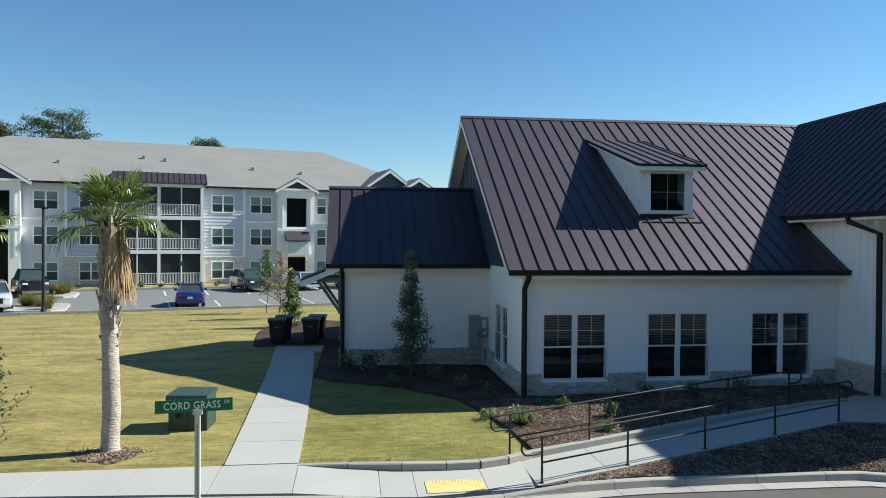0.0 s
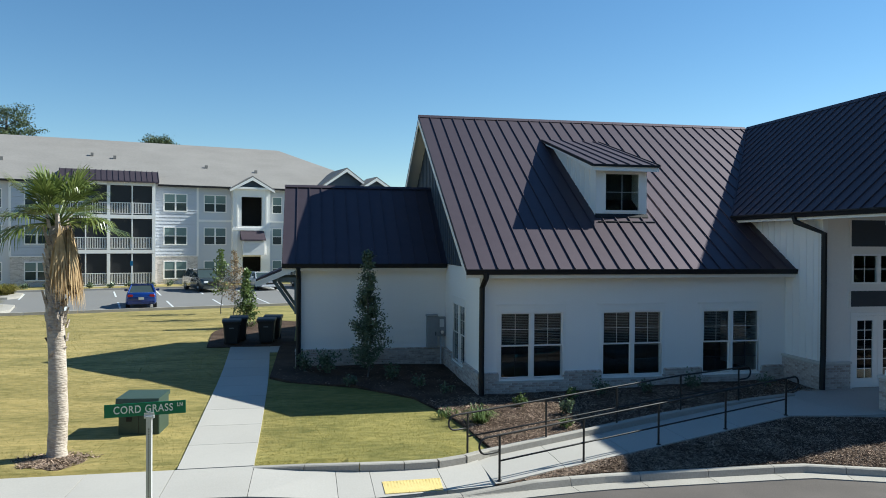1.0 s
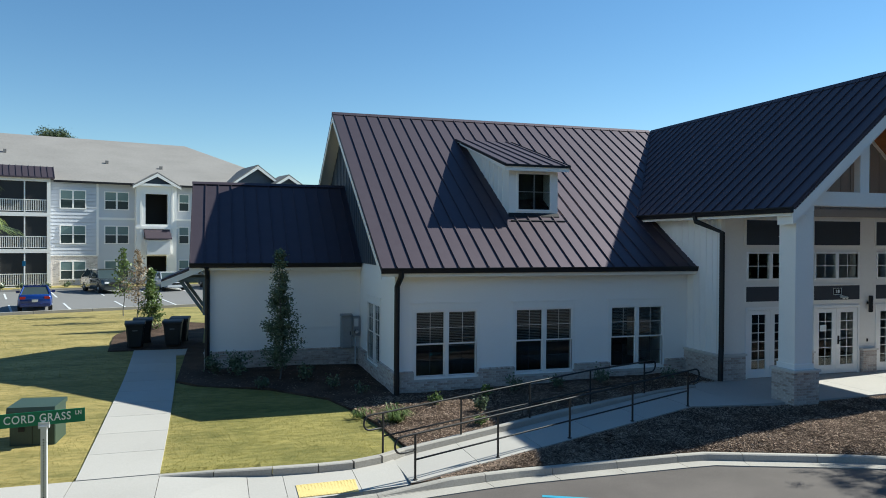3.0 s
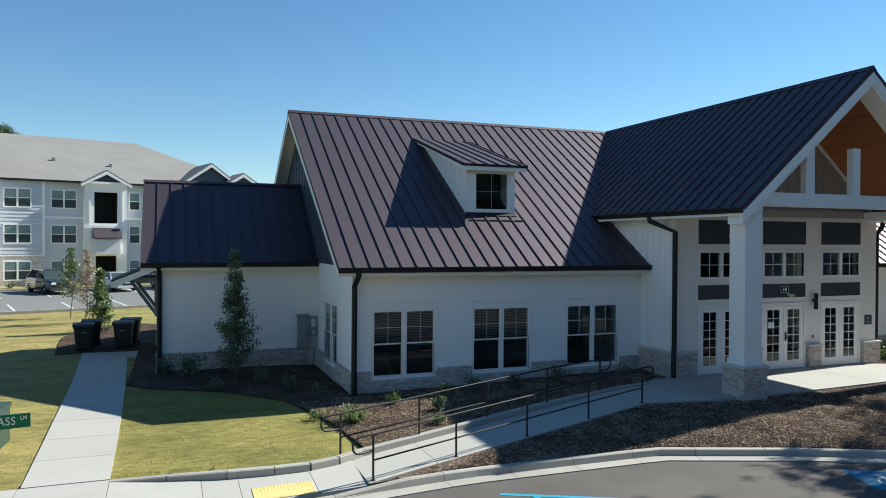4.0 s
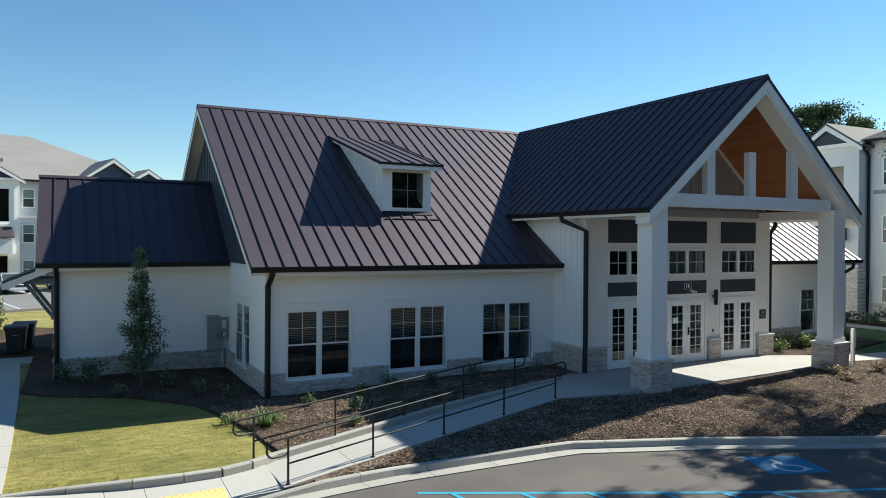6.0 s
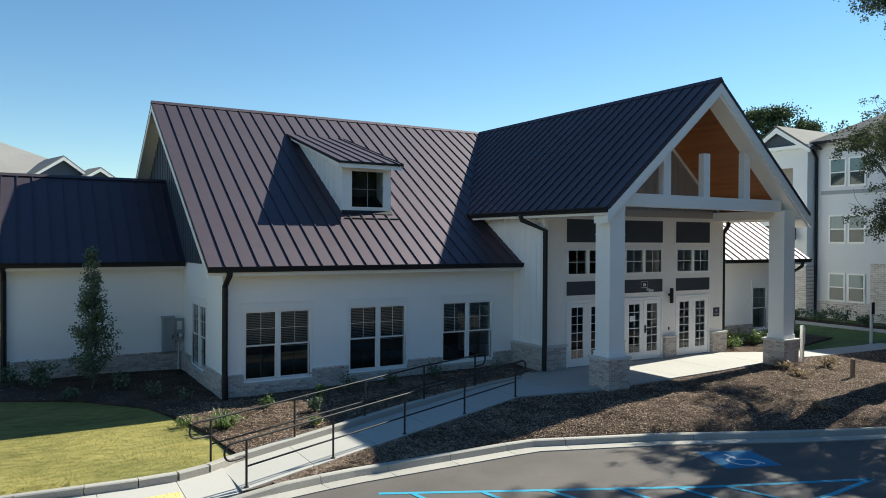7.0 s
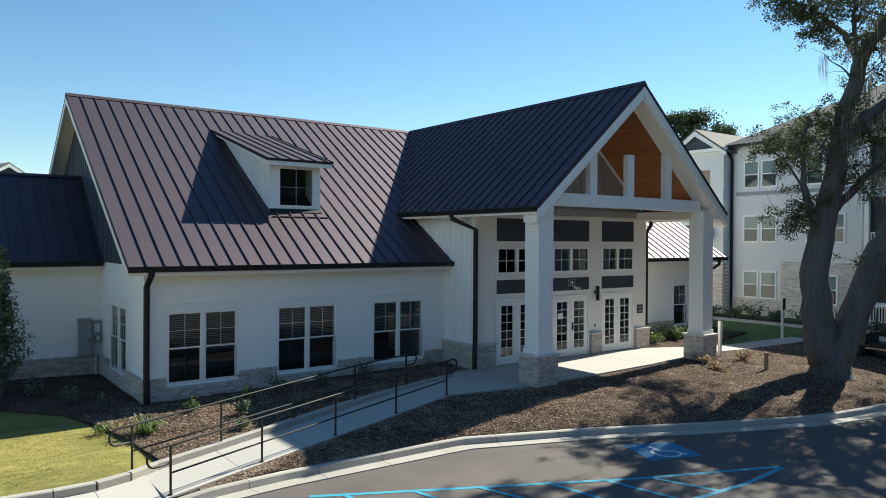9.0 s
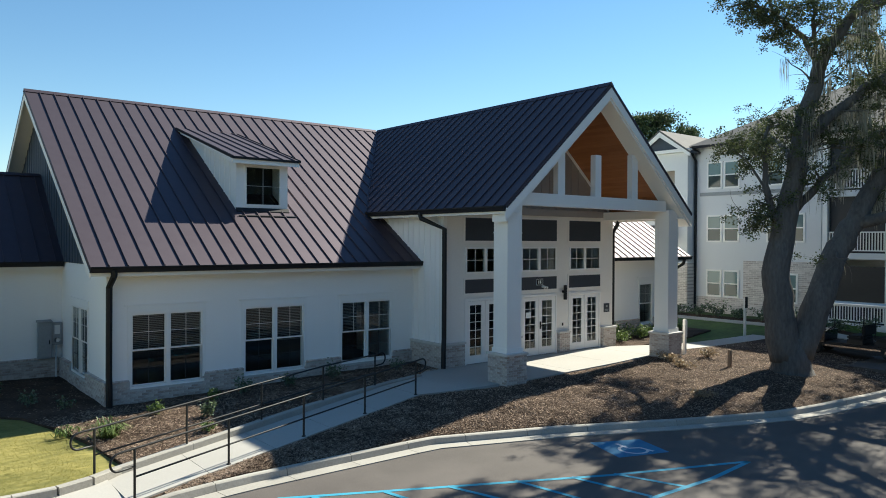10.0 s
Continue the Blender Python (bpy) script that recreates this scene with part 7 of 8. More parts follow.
# stair bays with an open top landing and a pediment
for u0, u1 in ((5.2, 8.6), (-19.4, -15.9)):
    m0, m1 = (u0 + 0.75, u1 - 0.75) if u1 - u0 > 2 else (u0 + 0.2, u1 - 0.2)
    part("bay_wall", boxes(*[(a, b, -0.9, -0.6, z0, z1) for a, b, z0, z1 in wall_cells(u0, u1, 0.0, 9.2, [(m0, m1, 5.6, 8.3), (m0 + 0.1, m1 - 0.1, 0.0, 2.75 if u0 > 0 else 5.1)])]), M_TRIM, apt)
    part("bay_side", boxes((u0, u0 + 0.2, -0.6, 0.3, 0.0, 9.2), (u1 - 0.2, u1, -0.6, 0.3, 0.0, 9.2)), M_TRIM, apt)
    # Shade of the open landings, painted as a near-black back and floor.
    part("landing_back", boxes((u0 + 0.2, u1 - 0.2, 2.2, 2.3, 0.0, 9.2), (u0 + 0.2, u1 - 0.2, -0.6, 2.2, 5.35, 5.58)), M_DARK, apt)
    part("bay_trim", boxes((u0 - 0.1, u1 + 0.1, -0.97, -0.9, 5.2, 5.42), (u0 + 0.3, u0 + 0.45, -0.94, -0.9, 2.9, 9.0), (u1 - 0.45, u1 - 0.3, -0.94, -0.9, 2.9, 9.0)), M_TRIM, apt)
    if u0 > 0:
        part("door_hood", prism([(-0.9, 5.15), (-1.9, 4.35), (-1.9, 4.25), (-0.9, 4.3)], "x", m0 - 0.15, m1 + 0.15), M_ROOF, apt, "small bronze metal hood")
        part("hood_front", boxes((m0, m1, -1.7, -0.9, 2.9, 4.2)), M_APTGREY, apt)
        gable(apt, u0, u1, -0.9, 2.5, 9.25, 1.0, M_SHINGLE, M_NAVY)
gable(apt, -20.0, -15.4, -1.0, 3.0, 9.3, 1.5, M_SHINGLE, M_NAVY)
gable(apt, 13.0, 18.6, -1.6, 3.0, 9.4, 2.0, M_SHINGLE, M_NAVY)
gable(apt, 16.4, 20.6, -2.6, 0.0, 9.2, 1.35, M_SHINGLE, M_NAVY)
part("bay_wall", boxes((13.2, 18.4, -1.6, 0.0, 0.0, 9.3), (16.6, 20.4, -2.6, -1.61, 0.0, 9.1)), M_APTGREY, apt)
# body and hipped roof
part("body", boxes((-27.4, 21, 2.4, 18, 0.0, 9.2)), M_APTGREY, apt)
bm = bmesh.new()
lo = [bm.verts.new(p) for p in ((-28, -0.6, 9.2), (21.6, -0.6, 9.2), (21.6, 18.6, 9.2), (-28, 18.6, 9.2))]
hi = [bm.verts.new(p) for p in ((-18.2, 9.0, 14.0), (11.6, 9.0, 14.0))]
for f in ((lo[0], lo[1], hi[1], hi[0]), (lo[1], lo[2], hi[1]), (lo[2], lo[3], hi[0], hi[1]), (lo[3], lo[0], hi[0])):
    bm.faces.new(f)
part("roof", bm, M_SHINGLE, apt, "light grey shingle hip roof")
part("fascia", boxes((-28, bx0 - 0.3, -0.66, -0.6, 9.02, 9.2), (bx1 + 0.3, 21.6, -0.66, -0.6, 9.02, 9.2)), M_BLACK, apt)
for u, v in ((-13.5, 3.2), (-6.5, 5.0), (-4.6, 4.6), (3.4, 3.4), (8.0, 2.8)):
    z = 9.2 + (v + 0.6) * 4.95 / 9.6
    part("roof_vent", boxes((u - 0.12, u + 0.12, v - 0.12, v + 0.12, z - 0.1, z + 0.2)), M_SHINGLE, apt)

# foundation planting strip
rng = random.Random(77)
for i in range(13):
    u = -14.5 + i * 1.55
    x, y = apt_xy(u, 2.6 + 0.3 * rng.random() + (0.9 if bx0 < u < bx1 else 0))
    shrub("foundation_shrub", "small rounded green shrub before the apartments", x, y, ground_z(x, y), 0.38, 0.42, 160, 0.13, M_HOLLY, 300 + i)

# ---- apartments beyond the oak (their front faces the clubhouse) ----
apt2 = thing("apartment_building", "off-white three-storey apartment block with brick base in shade", "apartment building", pose(34.9, 4.88, -0.21, 0, 0, -90) @ Matrix.Scale(1.05, 4))
# local x runs along the front to the right, y into the building
M_APT2 = mat("off_white_stucco", (0.66, 0.66, 0.67), (0.73, 0.73, 0.74), 0.8, big=0.5, fine=20, bump=0.1)
part("wall", boxes((0.0, 7.1, 0.0, 0.3, 1.0, 9.6)), M_APT2, apt2)
part("body", boxes((-3.4, 7.1, 0.31, 14, -0.2, 9.4), (7.1, 30, 2.6, 14, -0.2, 9.6)), M_APT2, apt2)
part("brick_base", boxes((0.0, 3.0, -0.06, 0.3, -0.3, 1.0), (3.0, 7.1, -0.08, 0.3, -0.3, 3.1)), M_APTBRICK, apt2, "pale brick base")
part("belt_course", boxes((0.3, 7.0, -0.05, 0.0, 6.75, 6.95)), M_GREY, apt2)
for z in (1.1, 4.2, 7.23):
    for u in (0.83, 1.87, 4.35, 5.45):
        if z > 2 or u < 3:
            hung_window(apt2, pose(u, 0, z), 0.76, 1.36, 1)
hung_window(apt2, pose(5.1, -0.08, 1.0), 0.8, 1.4, 1)
# projecting stair bay with pediment
part("bay_wall", boxes(*[(a, b, -0.75, -0.5, z0, z1) for a, b, z0, z1 in wall_cells(-3.4, -0.05, -0.3, 9.4, [(-2.6, -0.9, 5.6, 8.3), (-2.6, -0.9, 0, 2.6)])]), M_APT2, apt2)
part("bay_side", boxes((-0.25, -0.05, -0.5, 0.3, -0.3, 9.4), (-3.4, -3.2, -0.5, 0.3, -0.3, 9.4)), M_APT2, apt2)
for cell in ((-3.45, -2.65, -0.81, -0.75, -0.3, 2.9), (-0.85, -0.02, -0.81, -0.75, -0.3, 2.9), (-0.05, 0.0, -0.75, 0.3, -0.3, 2.9)):
    part("bay_brick", boxes(cell), M_APTBRICK, apt2)
part("landing_back", boxes((-3.2, -0.25, 0.1, 0.3, -0.2, 9.4), (-3.2, -0.25, -0.5, 0.1, 5.35, 5.58)), M_TAUPE, apt2)
part("door_hood", prism([(-0.75, 5.1), (-1.65, 4.4), (-1.65, 4.3), (-0.75, 4.3)], "x", -2.8, -0.7), M_ROOF, apt2)
gable(apt2, -3.4, -0.05, -0.75, 8.0, 9.55, 1.15, M_SHINGLE_D, M_NAVY)
bm = bmesh.new()
tube(bm, [(0.05, -0.5, 9.45), (0.05, -0.45, 9.2), (0.06, -0.08, 8.8), (0.06, -0.08, 0.0)], 0.07, 6)
part("downpipe", bm, M_BLACK, apt2)
bm = bmesh.new()
lo = [bm.verts.new(p) for p in ((-0.4, -0.5, 9.6), (31, -0.5, 9.6), (31, 14.6, 9.6), (-0.4, 14.6, 9.6))]
hi = [bm.verts.new(p) for p in ((7.4, 7.0, 13.8), (23, 7.0, 13.8))]
for f in ((lo[0], lo[1], hi[1], hi[0]), (lo[1], lo[2], hi[1]), (lo[2], lo[3], hi[0], hi[1]), (lo[3], lo[0], hi[0])):
    bm.faces.new(f)
bm.faces.new(lo[::-1])
part("roof", bm, M_SHINGLE_D, apt2, "weathered shingle hip roof")
part("gutter", boxes((0.1, 31, -0.62, -0.5, 9.48, 9.62)), M_BLACK, apt2)
# porches to the right of the wall
for z in (0.15, 3.6, 6.7):
    part("balcony_slab", boxes((7.1, 24, 0.0, 2.6, z - 0.3, z)), M_APT2, apt2)
    for i in range(6):
        x = 7.25 + 2.9 * i
        part("balcony_post", boxes((x - 0.12, x + 0.12, 0.02, 0.26, z, z + 3.1)), M_TRIM, apt2)
        balustrade(apt2, x + 0.14, x + 2.76, 0.12, z)
        part("screen", boxes((x + 0.14, x + 2.76, 0.30, 0.31, z, z + 2.8)), M_SCREEN, apt2)
part("balcony_slab", boxes((7.1, 24, 0.0, 2.6, 9.3, 9.6)), M_APT2, apt2)

walk2 = setting_group("garden_path", "pale concrete garden path before the shaded apartments", "path")
for i in range(8):
    slab(walk2, [(30.6, 9.0 - 3 * i), (31.7, 9.0 - 3 * i), (31.7, 6.0 - 3 * i), (30.6, 6.0 - 3 * i)], lambda x, y: ground_z(x, y) + 0.04)
cart_lane = setting("cart_lane", sheet([(22.3, -5.0), (29.5, -3.4), (29.5, -16), (22.3, -16)], 2, lambda x, y: max(ground_z(x, y), -0.3) + 0.06), M_ASPH, "dark asphalt lane beyond the oak", "lane")
setting("mulch_bed_far", sheet([(31.8, 9), (33.0, 9), (33.0, -14), (31.8, -14)], 1.5, lambda x, y: ground_z(x, y) + 0.05), M_MULCH, "dark planting bed at the foot of the apartments", "mulch bed")
for i in range(9):
    shrub("foundation_shrub", "dark green shrub at the foot of the apartments", 32.4, 4.5 - 1.3 * i, ground_z(32.4, 4.5 - 1.3 * i) + 0.04, 0.6, 0.5 + 0.15 * (i % 3), 420, 0.10, M_HOLLY, 330 + i)

# ---- parking court: lines, kerb, islands, lamp ----
def lot_z(x, y):
    return ground_z(x, y) + 0.036


n = 0
for u in range(-20, 9, 3):
    for o0, o1 in ((8.0, 12.8), (17.2, 22.0)):
        a, b = Vector(apt_xy(u, o0)), Vector(apt_xy(u, o1))
        w = (b - a).orthogonal().normalized() * 0.06
        bm = bmesh.new()
        bm.faces.new([bm.verts.new((p.x, p.y, lot_z(p.x, p.y) + 0.004)) for p in (a - w, b - w, b + w, a + w)])
        n += 1
        tagged(part("stall_line_%d" % n, bm, M_WHITEP), "thin white stall line on the parking court", "road marking", kind="structure")
lot_kerb = setting_group("parking_kerb", "pale concrete kerb round the parking court", "kerb")
for o0 in (6.1, 22.8):
    for i in range(27):
        a, b = Vector(apt_xy(-52 + 3 * i + 0.01, o0)), Vector(apt_xy(-52 + 3 * (i + 1) - 0.01, o0))
        w = (b - a).orthogonal().normalized() * 0.09
        bm = bmesh.new()
        low, top = [bm.verts.new((p.x, p.y, lot_z(p.x, p.y) - 0.15)) for p in (a - w, b - w, b + w, a + w)], [bm.verts.new((p.x, p.y, lot_z(p.x, p.y) + 0.13)) for p in (a - w, b - w, b + w, a + w)]
        bm.faces.new(top)
        for k in range(4):
            bm.faces.new((low[k], low[(k + 1) % 4], top[(k + 1) % 4], top[k]))
        bmesh.ops.recalc_face_normals(bm, faces=bm.faces[:])
        part("kerb_section", bm, M_KERB, lot_kerb)
for k, (u, o0, o1) in enumerate(((-12.6, 8.2, 12.4), (-12.4, 17.4, 22.0))):
    oct8 = [apt_xy(u + du, o) for du, o in ((-1.6, o0 + 0.7), (-0.9, o0), (0.9, o0), (1.6, o0 + 0.7), (1.6, o1 - 0.7), (0.9, o1), (-0.9, o1), (-1.6, o1 - 0.7))]
    isl = setting("planting_island_%d" % (k + 1), sheet(oct8, 1.2, lambda x, y: lot_z(x, y) + 0.14, 0.3), M_KERB, "kerbed planting island in the parking court", "planting island")
    for j in range(5):
        x, y = apt_xy(u + rng.uniform(-0.9, 0.9), rng.uniform(o0 + 0.7, o1 - 0.7))
        blade_tuft("ornamental_grass", "clump of pale ornamental grass in the island", x, y, lot_z(x, y) + 0.14, 0.8, 260, M_BLADE, 400 + 10 * k + j)

lamp = thing("lamp_post", "tall slim black lamp post at the court edge", "street lamp", pose(-22.2, 23.5, -0.1))
bm = bmesh.new()
lathe(bm, [(0.14, 0), (0.14, 0.35), (0.10, 0.42), (0.085, 0.6), (0.07, 6.1), (0.05, 6.15)], 12)
part("pole", bm, M_BLACK, lamp, smooth=True)
part("lamp_head", rbox(-0.1, 0.26, -0.09, 0.09, 6.08, 6.18, 0.02), M_BLACK, lamp)


# ---- vehicles ----
def wheel(parent, x, y, r, w):
    bm = bmesh.new()
    lathe(bm, [(r * 0.62, -w / 2), (r * 0.95, -w / 2), (r, -w * 0.35), (r, w * 0.35), (r * 0.95, w / 2), (r * 0.62, w / 2)], 20)
    bmesh.ops.rotate(bm, verts=bm.verts[:], matrix=Matrix.Rotation(radians(90), 3, "Y"))
    bmesh.ops.translate(bm, verts=bm.verts[:], vec=(x, y, r))
    tyre = part("wheel", bm, M_RUBBER, parent, smooth=True)
    bm = bmesh.new()
    lathe(bm, [(0.05, -w * 0.52), (r * 0.6, -w * 0.46), (r * 0.6, w * 0.46), (0.05, w * 0.52)], 10)
    bmesh.ops.rotate(bm, verts=bm.verts[:], matrix=Matrix.Rotation(radians(90), 3, "Y"))
    bmesh.ops.translate(bm, verts=bm.verts[:], vec=(x, y, r))
    part("rim", bm, M_STEEL, tyre)


def car(name, label, m, color, length, width, belt, height, hood, roof0, roof1, tail, wheel_r=0.33, bed=False, group=""):
    """Front towards -y. The body is lofted from cross-sections along its length; the cabin is a tapered glasshouse."""
    t = thing(name, label, "car", m, group)
    L, W = length / 2, width / 2
    secs = [(-L, 0.80, 0.36, hood - 0.22), (-L + 0.12, 0.90, 0.28, hood - 0.08), (-L + 0.5, 0.98, 0.24, hood), (roof0 - 0.75, 1.0, 0.22, belt), (0, 1.0, 0.22, belt + 0.02), (roof1 + 0.6, 1.0, 0.22, belt + 0.04), (L - 0.3, 0.97, 0.26, tail), (L - 0.06, 0.92, 0.30, tail - 0.05), (L, 0.84, 0.40, tail - 0.2)]
    bm, rings = bmesh.new(), []
    for y, w, z0, z1 in secs:
        hw = W * w
        zm = z0 + (z1 - z0) * 0.6
        rings.append([bm.verts.new(p) for p in ((-hw * 0.9, y, z0), (hw * 0.9, y, z0), (hw, y, z0 + 0.12), (hw, y, zm), (hw * 0.95, y, z1 - 0.05), (hw * 0.86, y, z1), (-hw * 0.86, y, z1), (-hw * 0.95, y, z1 - 0.05), (-hw, y, zm), (-hw, y, z0 + 0.12))])
    for a, b in zip(rings, rings[1:]):
        for k in range(10):
            bm.faces.new((a[k], a[(k + 1) % 10], b[(k + 1) % 10], b[k]))
    bm.faces.new(rings[0])
    bm.faces.new(rings[-1])
    bmesh.ops.recalc_face_normals(bm, faces=bm.faces[:])
    body = part("body", bm, color, t, smooth=True)
    gl, gr = roof0 - 0.7, roof1 + 0.62
    bm = bmesh.new()
    low = [bm.verts.new(p) for p in ((-W * 0.88, gl, belt - 0.02), (W * 0.88, gl, belt - 0.02), (W * 0.88, gr, belt), (-W * 0.88, gr, belt))]
    top = [bm.verts.new(p) for p in ((-W * 0.68, roof0, height - 0.06), (W * 0.68, roof0, height - 0.06), (W * 0.68, roof1, height - 0.06), (-W * 0.68, roof1, height - 0.06))]
    bm.faces.new(top)
    for k in range(4):
        bm.faces.new((low[k], low[(k + 1) % 4], top[(k + 1) % 4], top[k]))
    part("glasshouse", bm, M_DGLASS, t, "dark window glass")
    bm = bmesh.new()
    prism([(-W * 0.70, height - 0.08), (W * 0.70, height - 0.08), (W * 0.62, height), (-W * 0.62, height)], "y", roof0 - 0.04, roof1 + 0.04, bm)
    part("roof", bm, color, t)
    cl = [Vector((sx * W * 0.88, gl, belt)) for sx in (-1, 1)] + [Vector((sx * W * 0.88, gr, belt)) for sx in (-1, 1)]
    ct = [Vector((sx * W * 0.68, roof0, height - 0.05)) for sx in (-1, 1)] + [Vector((sx * W * 0.68, roof1, height - 0.05)) for sx in (-1, 1)]
    for a, b in zip(cl, ct):
        bm = bmesh.new()
        tube(bm, [a, b], 0.045, 5)
        part("pillar", bm, color, t)
    for sx in (-1, 1):
        bm = bmesh.new()
        tube(bm, [Vector((sx * W * 0.885, (gl + gr) / 2 + 0.1, belt)), Vector((sx * W * 0.69, (roof0 + roof1) / 2 + 0.1, height - 0.05))], 0.045, 5)
        part("pillar", bm, color, t)
        part("mirror", rbox(*sorted((sx * W * 0.93, sx * (W + 0.16))), gl + 0.35, gl + 0.5, belt + 0.02, belt + 0.17, 0.03), color, t)
        part("headlight", rbox(*sorted((sx * W * 0.48, sx * W * 0.82)), -L - 0.02, -L + 0.2, hood - 0.32, hood - 0.17, 0.02), M_LAMPL, t)
        part("tail_light", rbox(*sorted((sx * W * 0.52, sx * W * 0.86)), L - 0.14, L + 0.015, tail - 0.27, tail - 0.11, 0.02), M_TAIL, t)
        for y in (-L + 0.85, L - 0.9):
            wheel(t, sx * (W - 0.11), y, wheel_r, 0.22)
    part("grille", rbox(-W * 0.44, W * 0.44, -L - 0.015, -L + 0.1, 0.45, hood - 0.2, 0.02), M_BLACK, t)
    part("bumper", rbox(-W * 0.86, W * 0.86, -L - 0.05, -L + 0.15, 0.26, 0.44, 0.04), color if not bed else M_CHROME, t)
    part("bumper", rbox(-W * 0.86, W * 0.86, L - 0.15, L + 0.05, 0.28, 0.48, 0.04), color, t)
    part("plate", boxes((-0.15, 0.15, L + 0.016, L + 0.03, tail - 0.42, tail - 0.28)), M_WHITEPL, t, "pale blank plate")
    return t


deg = math.degrees(APT_A)
P_BLUE, P_GREY, P_BLK, P_SILV = paint("blue_car_paint", (0.007, 0.035, 0.20)), paint("grey_car_paint", (0.045, 0.055, 0.055)), paint("black_car_paint", (0.012, 0.012, 0.014)), paint("silver_car_paint", (0.55, 0.57, 0.6))
car("sedan", "blue saloon car parked on the asphalt court, seen from behind", pose(-15.1, 28.2, lot_z(-15.1, 28.2), 0, 0, 191), P_BLUE, 4.5, 1.76, 0.88, 1.40, 0.82, -0.35, 0.62, 0.98)
car("suv", "dark grey-green suv parked nose out", pose(-13.0, 40.2, lot_z(-13.0, 40.2), 0, 0, deg + 12), P_GREY, 4.7, 1.9, 1.08, 1.74, 1.02, -0.5, 1.6, 1.1, 0.36)
car("pickup_truck", "black pickup truck with chrome bumper parked nose out", pose(-28.3, 36.6, lot_z(-28.3, 36.6), 0, 0, deg + 14), P_BLK, 5.7, 2.0, 1.18, 1.92, 1.18, -0.6, 0.9, 1.15, 0.4, True)
car("suv", "silver suv parked at the near row, nose towards the lawn", pose(-26.2, 26.4, lot_z(-26.2, 26.4), 0, 0, deg + 12), P_SILV, 4.6, 1.86, 1.05, 1.70, 1.0, -0.5, 1.6, 1.1, 0.35)
car("sedan", "pale silver saloon car parked behind the young trees", pose(-8.6, 41.5, lot_z(-8.6, 41.5), 0, 0, deg + 8), P_SILV, 4.5, 1.8, 0.9, 1.42, 0.84, -0.35, 0.62, 0.98)
car("suv", "black suv parked beyond the canopy", pose(-4.6, 42.6, lot_z(-4.6, 42.6), 0, 0, deg + 8), P_BLK, 4.7, 1.9, 1.08, 1.74, 1.02, -0.5, 1.6, 1.1, 0.36)

post = thing("stall_sign_post", "thin post with a small blue stall sign by the porches", "sign", pose(*apt_xy(-3.6, 5.0), 0.28))
bm = bmesh.new()
tube(bm, [(0, 0, 0), (0, 0, 2.3)], 0.03, 6)
part("pole", bm, M_STEEL, post)
part("plate", boxes((-0.11, 0.11, -0.05, -0.03, 1.85, 2.25)), M_BLUESQ, post, "small blue plate")

# golf cart on the lane beyond the oak
cart = thing("golf_cart", "dark golf cart with a white roof parked on the lane", "golf cart", pose(24.45, -8.25, -0.13, 0, 0, -90))
# local x along the cart, front towards -x
part("chassis", rbox(-1.5, 2.0, -0.6, 0.6, 0.28, 0.46, 0.04), M_BLACK, cart)
part("front_cowl", prism([(-1.55, 0.3), (-1.5, 0.72), (-1.0, 0.92), (-0.72, 0.86), (-0.75, 0.3)], "y", -0.58, 0.58), P_BLK, cart)
part("step_strip", boxes((-0.7, 1.25, -0.64, -0.605, 0.30, 0.36)), M_CHROME, cart)
for x0 in (0.05, 1.0):
    part("seat", rbox(x0, x0 + 0.55, -0.55, 0.55, 0.62, 0.78, 0.05), M_RUBBER, cart)
    part("backrest", rbox(x0 + 0.52, x0 + 0.64, -0.55, 0.55, 0.80, 1.18, 0.04), M_RUBBER, cart)
    part("seat_box", boxes((x0, x0 + 0.55, -0.5, 0.5, 0.462, 0.62)), M_BIN, cart)
part("roof", rbox(-1.1, 2.1, -0.62, 0.62, 1.86, 1.95, 0.04), M_WHITEPL, cart, "white moulded roof")
for x, y in ((-0.85, -0.55), (-0.85, 0.55), (1.75, -0.55), (1.75, 0.55), (0.62, -0.55), (0.62, 0.55)):
    bm = bmesh.new()
    tube(bm, [(x, y, 0.46), (x + 0.05, y, 1.87)], 0.02, 6)
    part("roof_strut", bm, M_BLACK, cart)
bm = bmesh.new()
tube(bm, [(-0.75, -0.25, 0.85), (-0.45, -0.25, 1.08)], 0.02, 6)
tube(bm, [Vector((-0.45, -0.25, 1.08)) + Vector((0.09 * math.sin(a), 0.17 * math.cos(a), 0.13 * math.sin(a))) for a in [6.2832 * i / 14 for i in range(15)]], 0.015, 6)
part("steering_wheel", bm, M_BLACK, cart)
for x in (-1.05, 1.5):
    for y in (-0.55, 0.55):
        bm = bmesh.new()
        lathe(bm, [(0.12, -0.09), (0.22, -0.09), (0.23, 0), (0.22, 0.09), (0.12, 0.09)], 18)
        bmesh.ops.rotate(bm, verts=bm.verts[:], matrix=Matrix.Rotation(radians(90), 3, "X"))
        bmesh.ops.translate(bm, verts=bm.verts[:], vec=(x, y, 0.23))
        w0 = part("wheel", bm, M_RUBBER, cart)
        bm = bmesh.new()
        lathe(bm, [(0.03, -0.10), (0.12, -0.095), (0.12, 0.095), (0.03, 0.10)], 10)
        bmesh.ops.rotate(bm, verts=bm.verts[:], matrix=Matrix.Rotation(radians(90), 3, "X"))
        bmesh.ops.translate(bm, verts=bm.verts[:], vec=(x, y, 0.23))
        part("rim", bm, M_CHROME, w0)


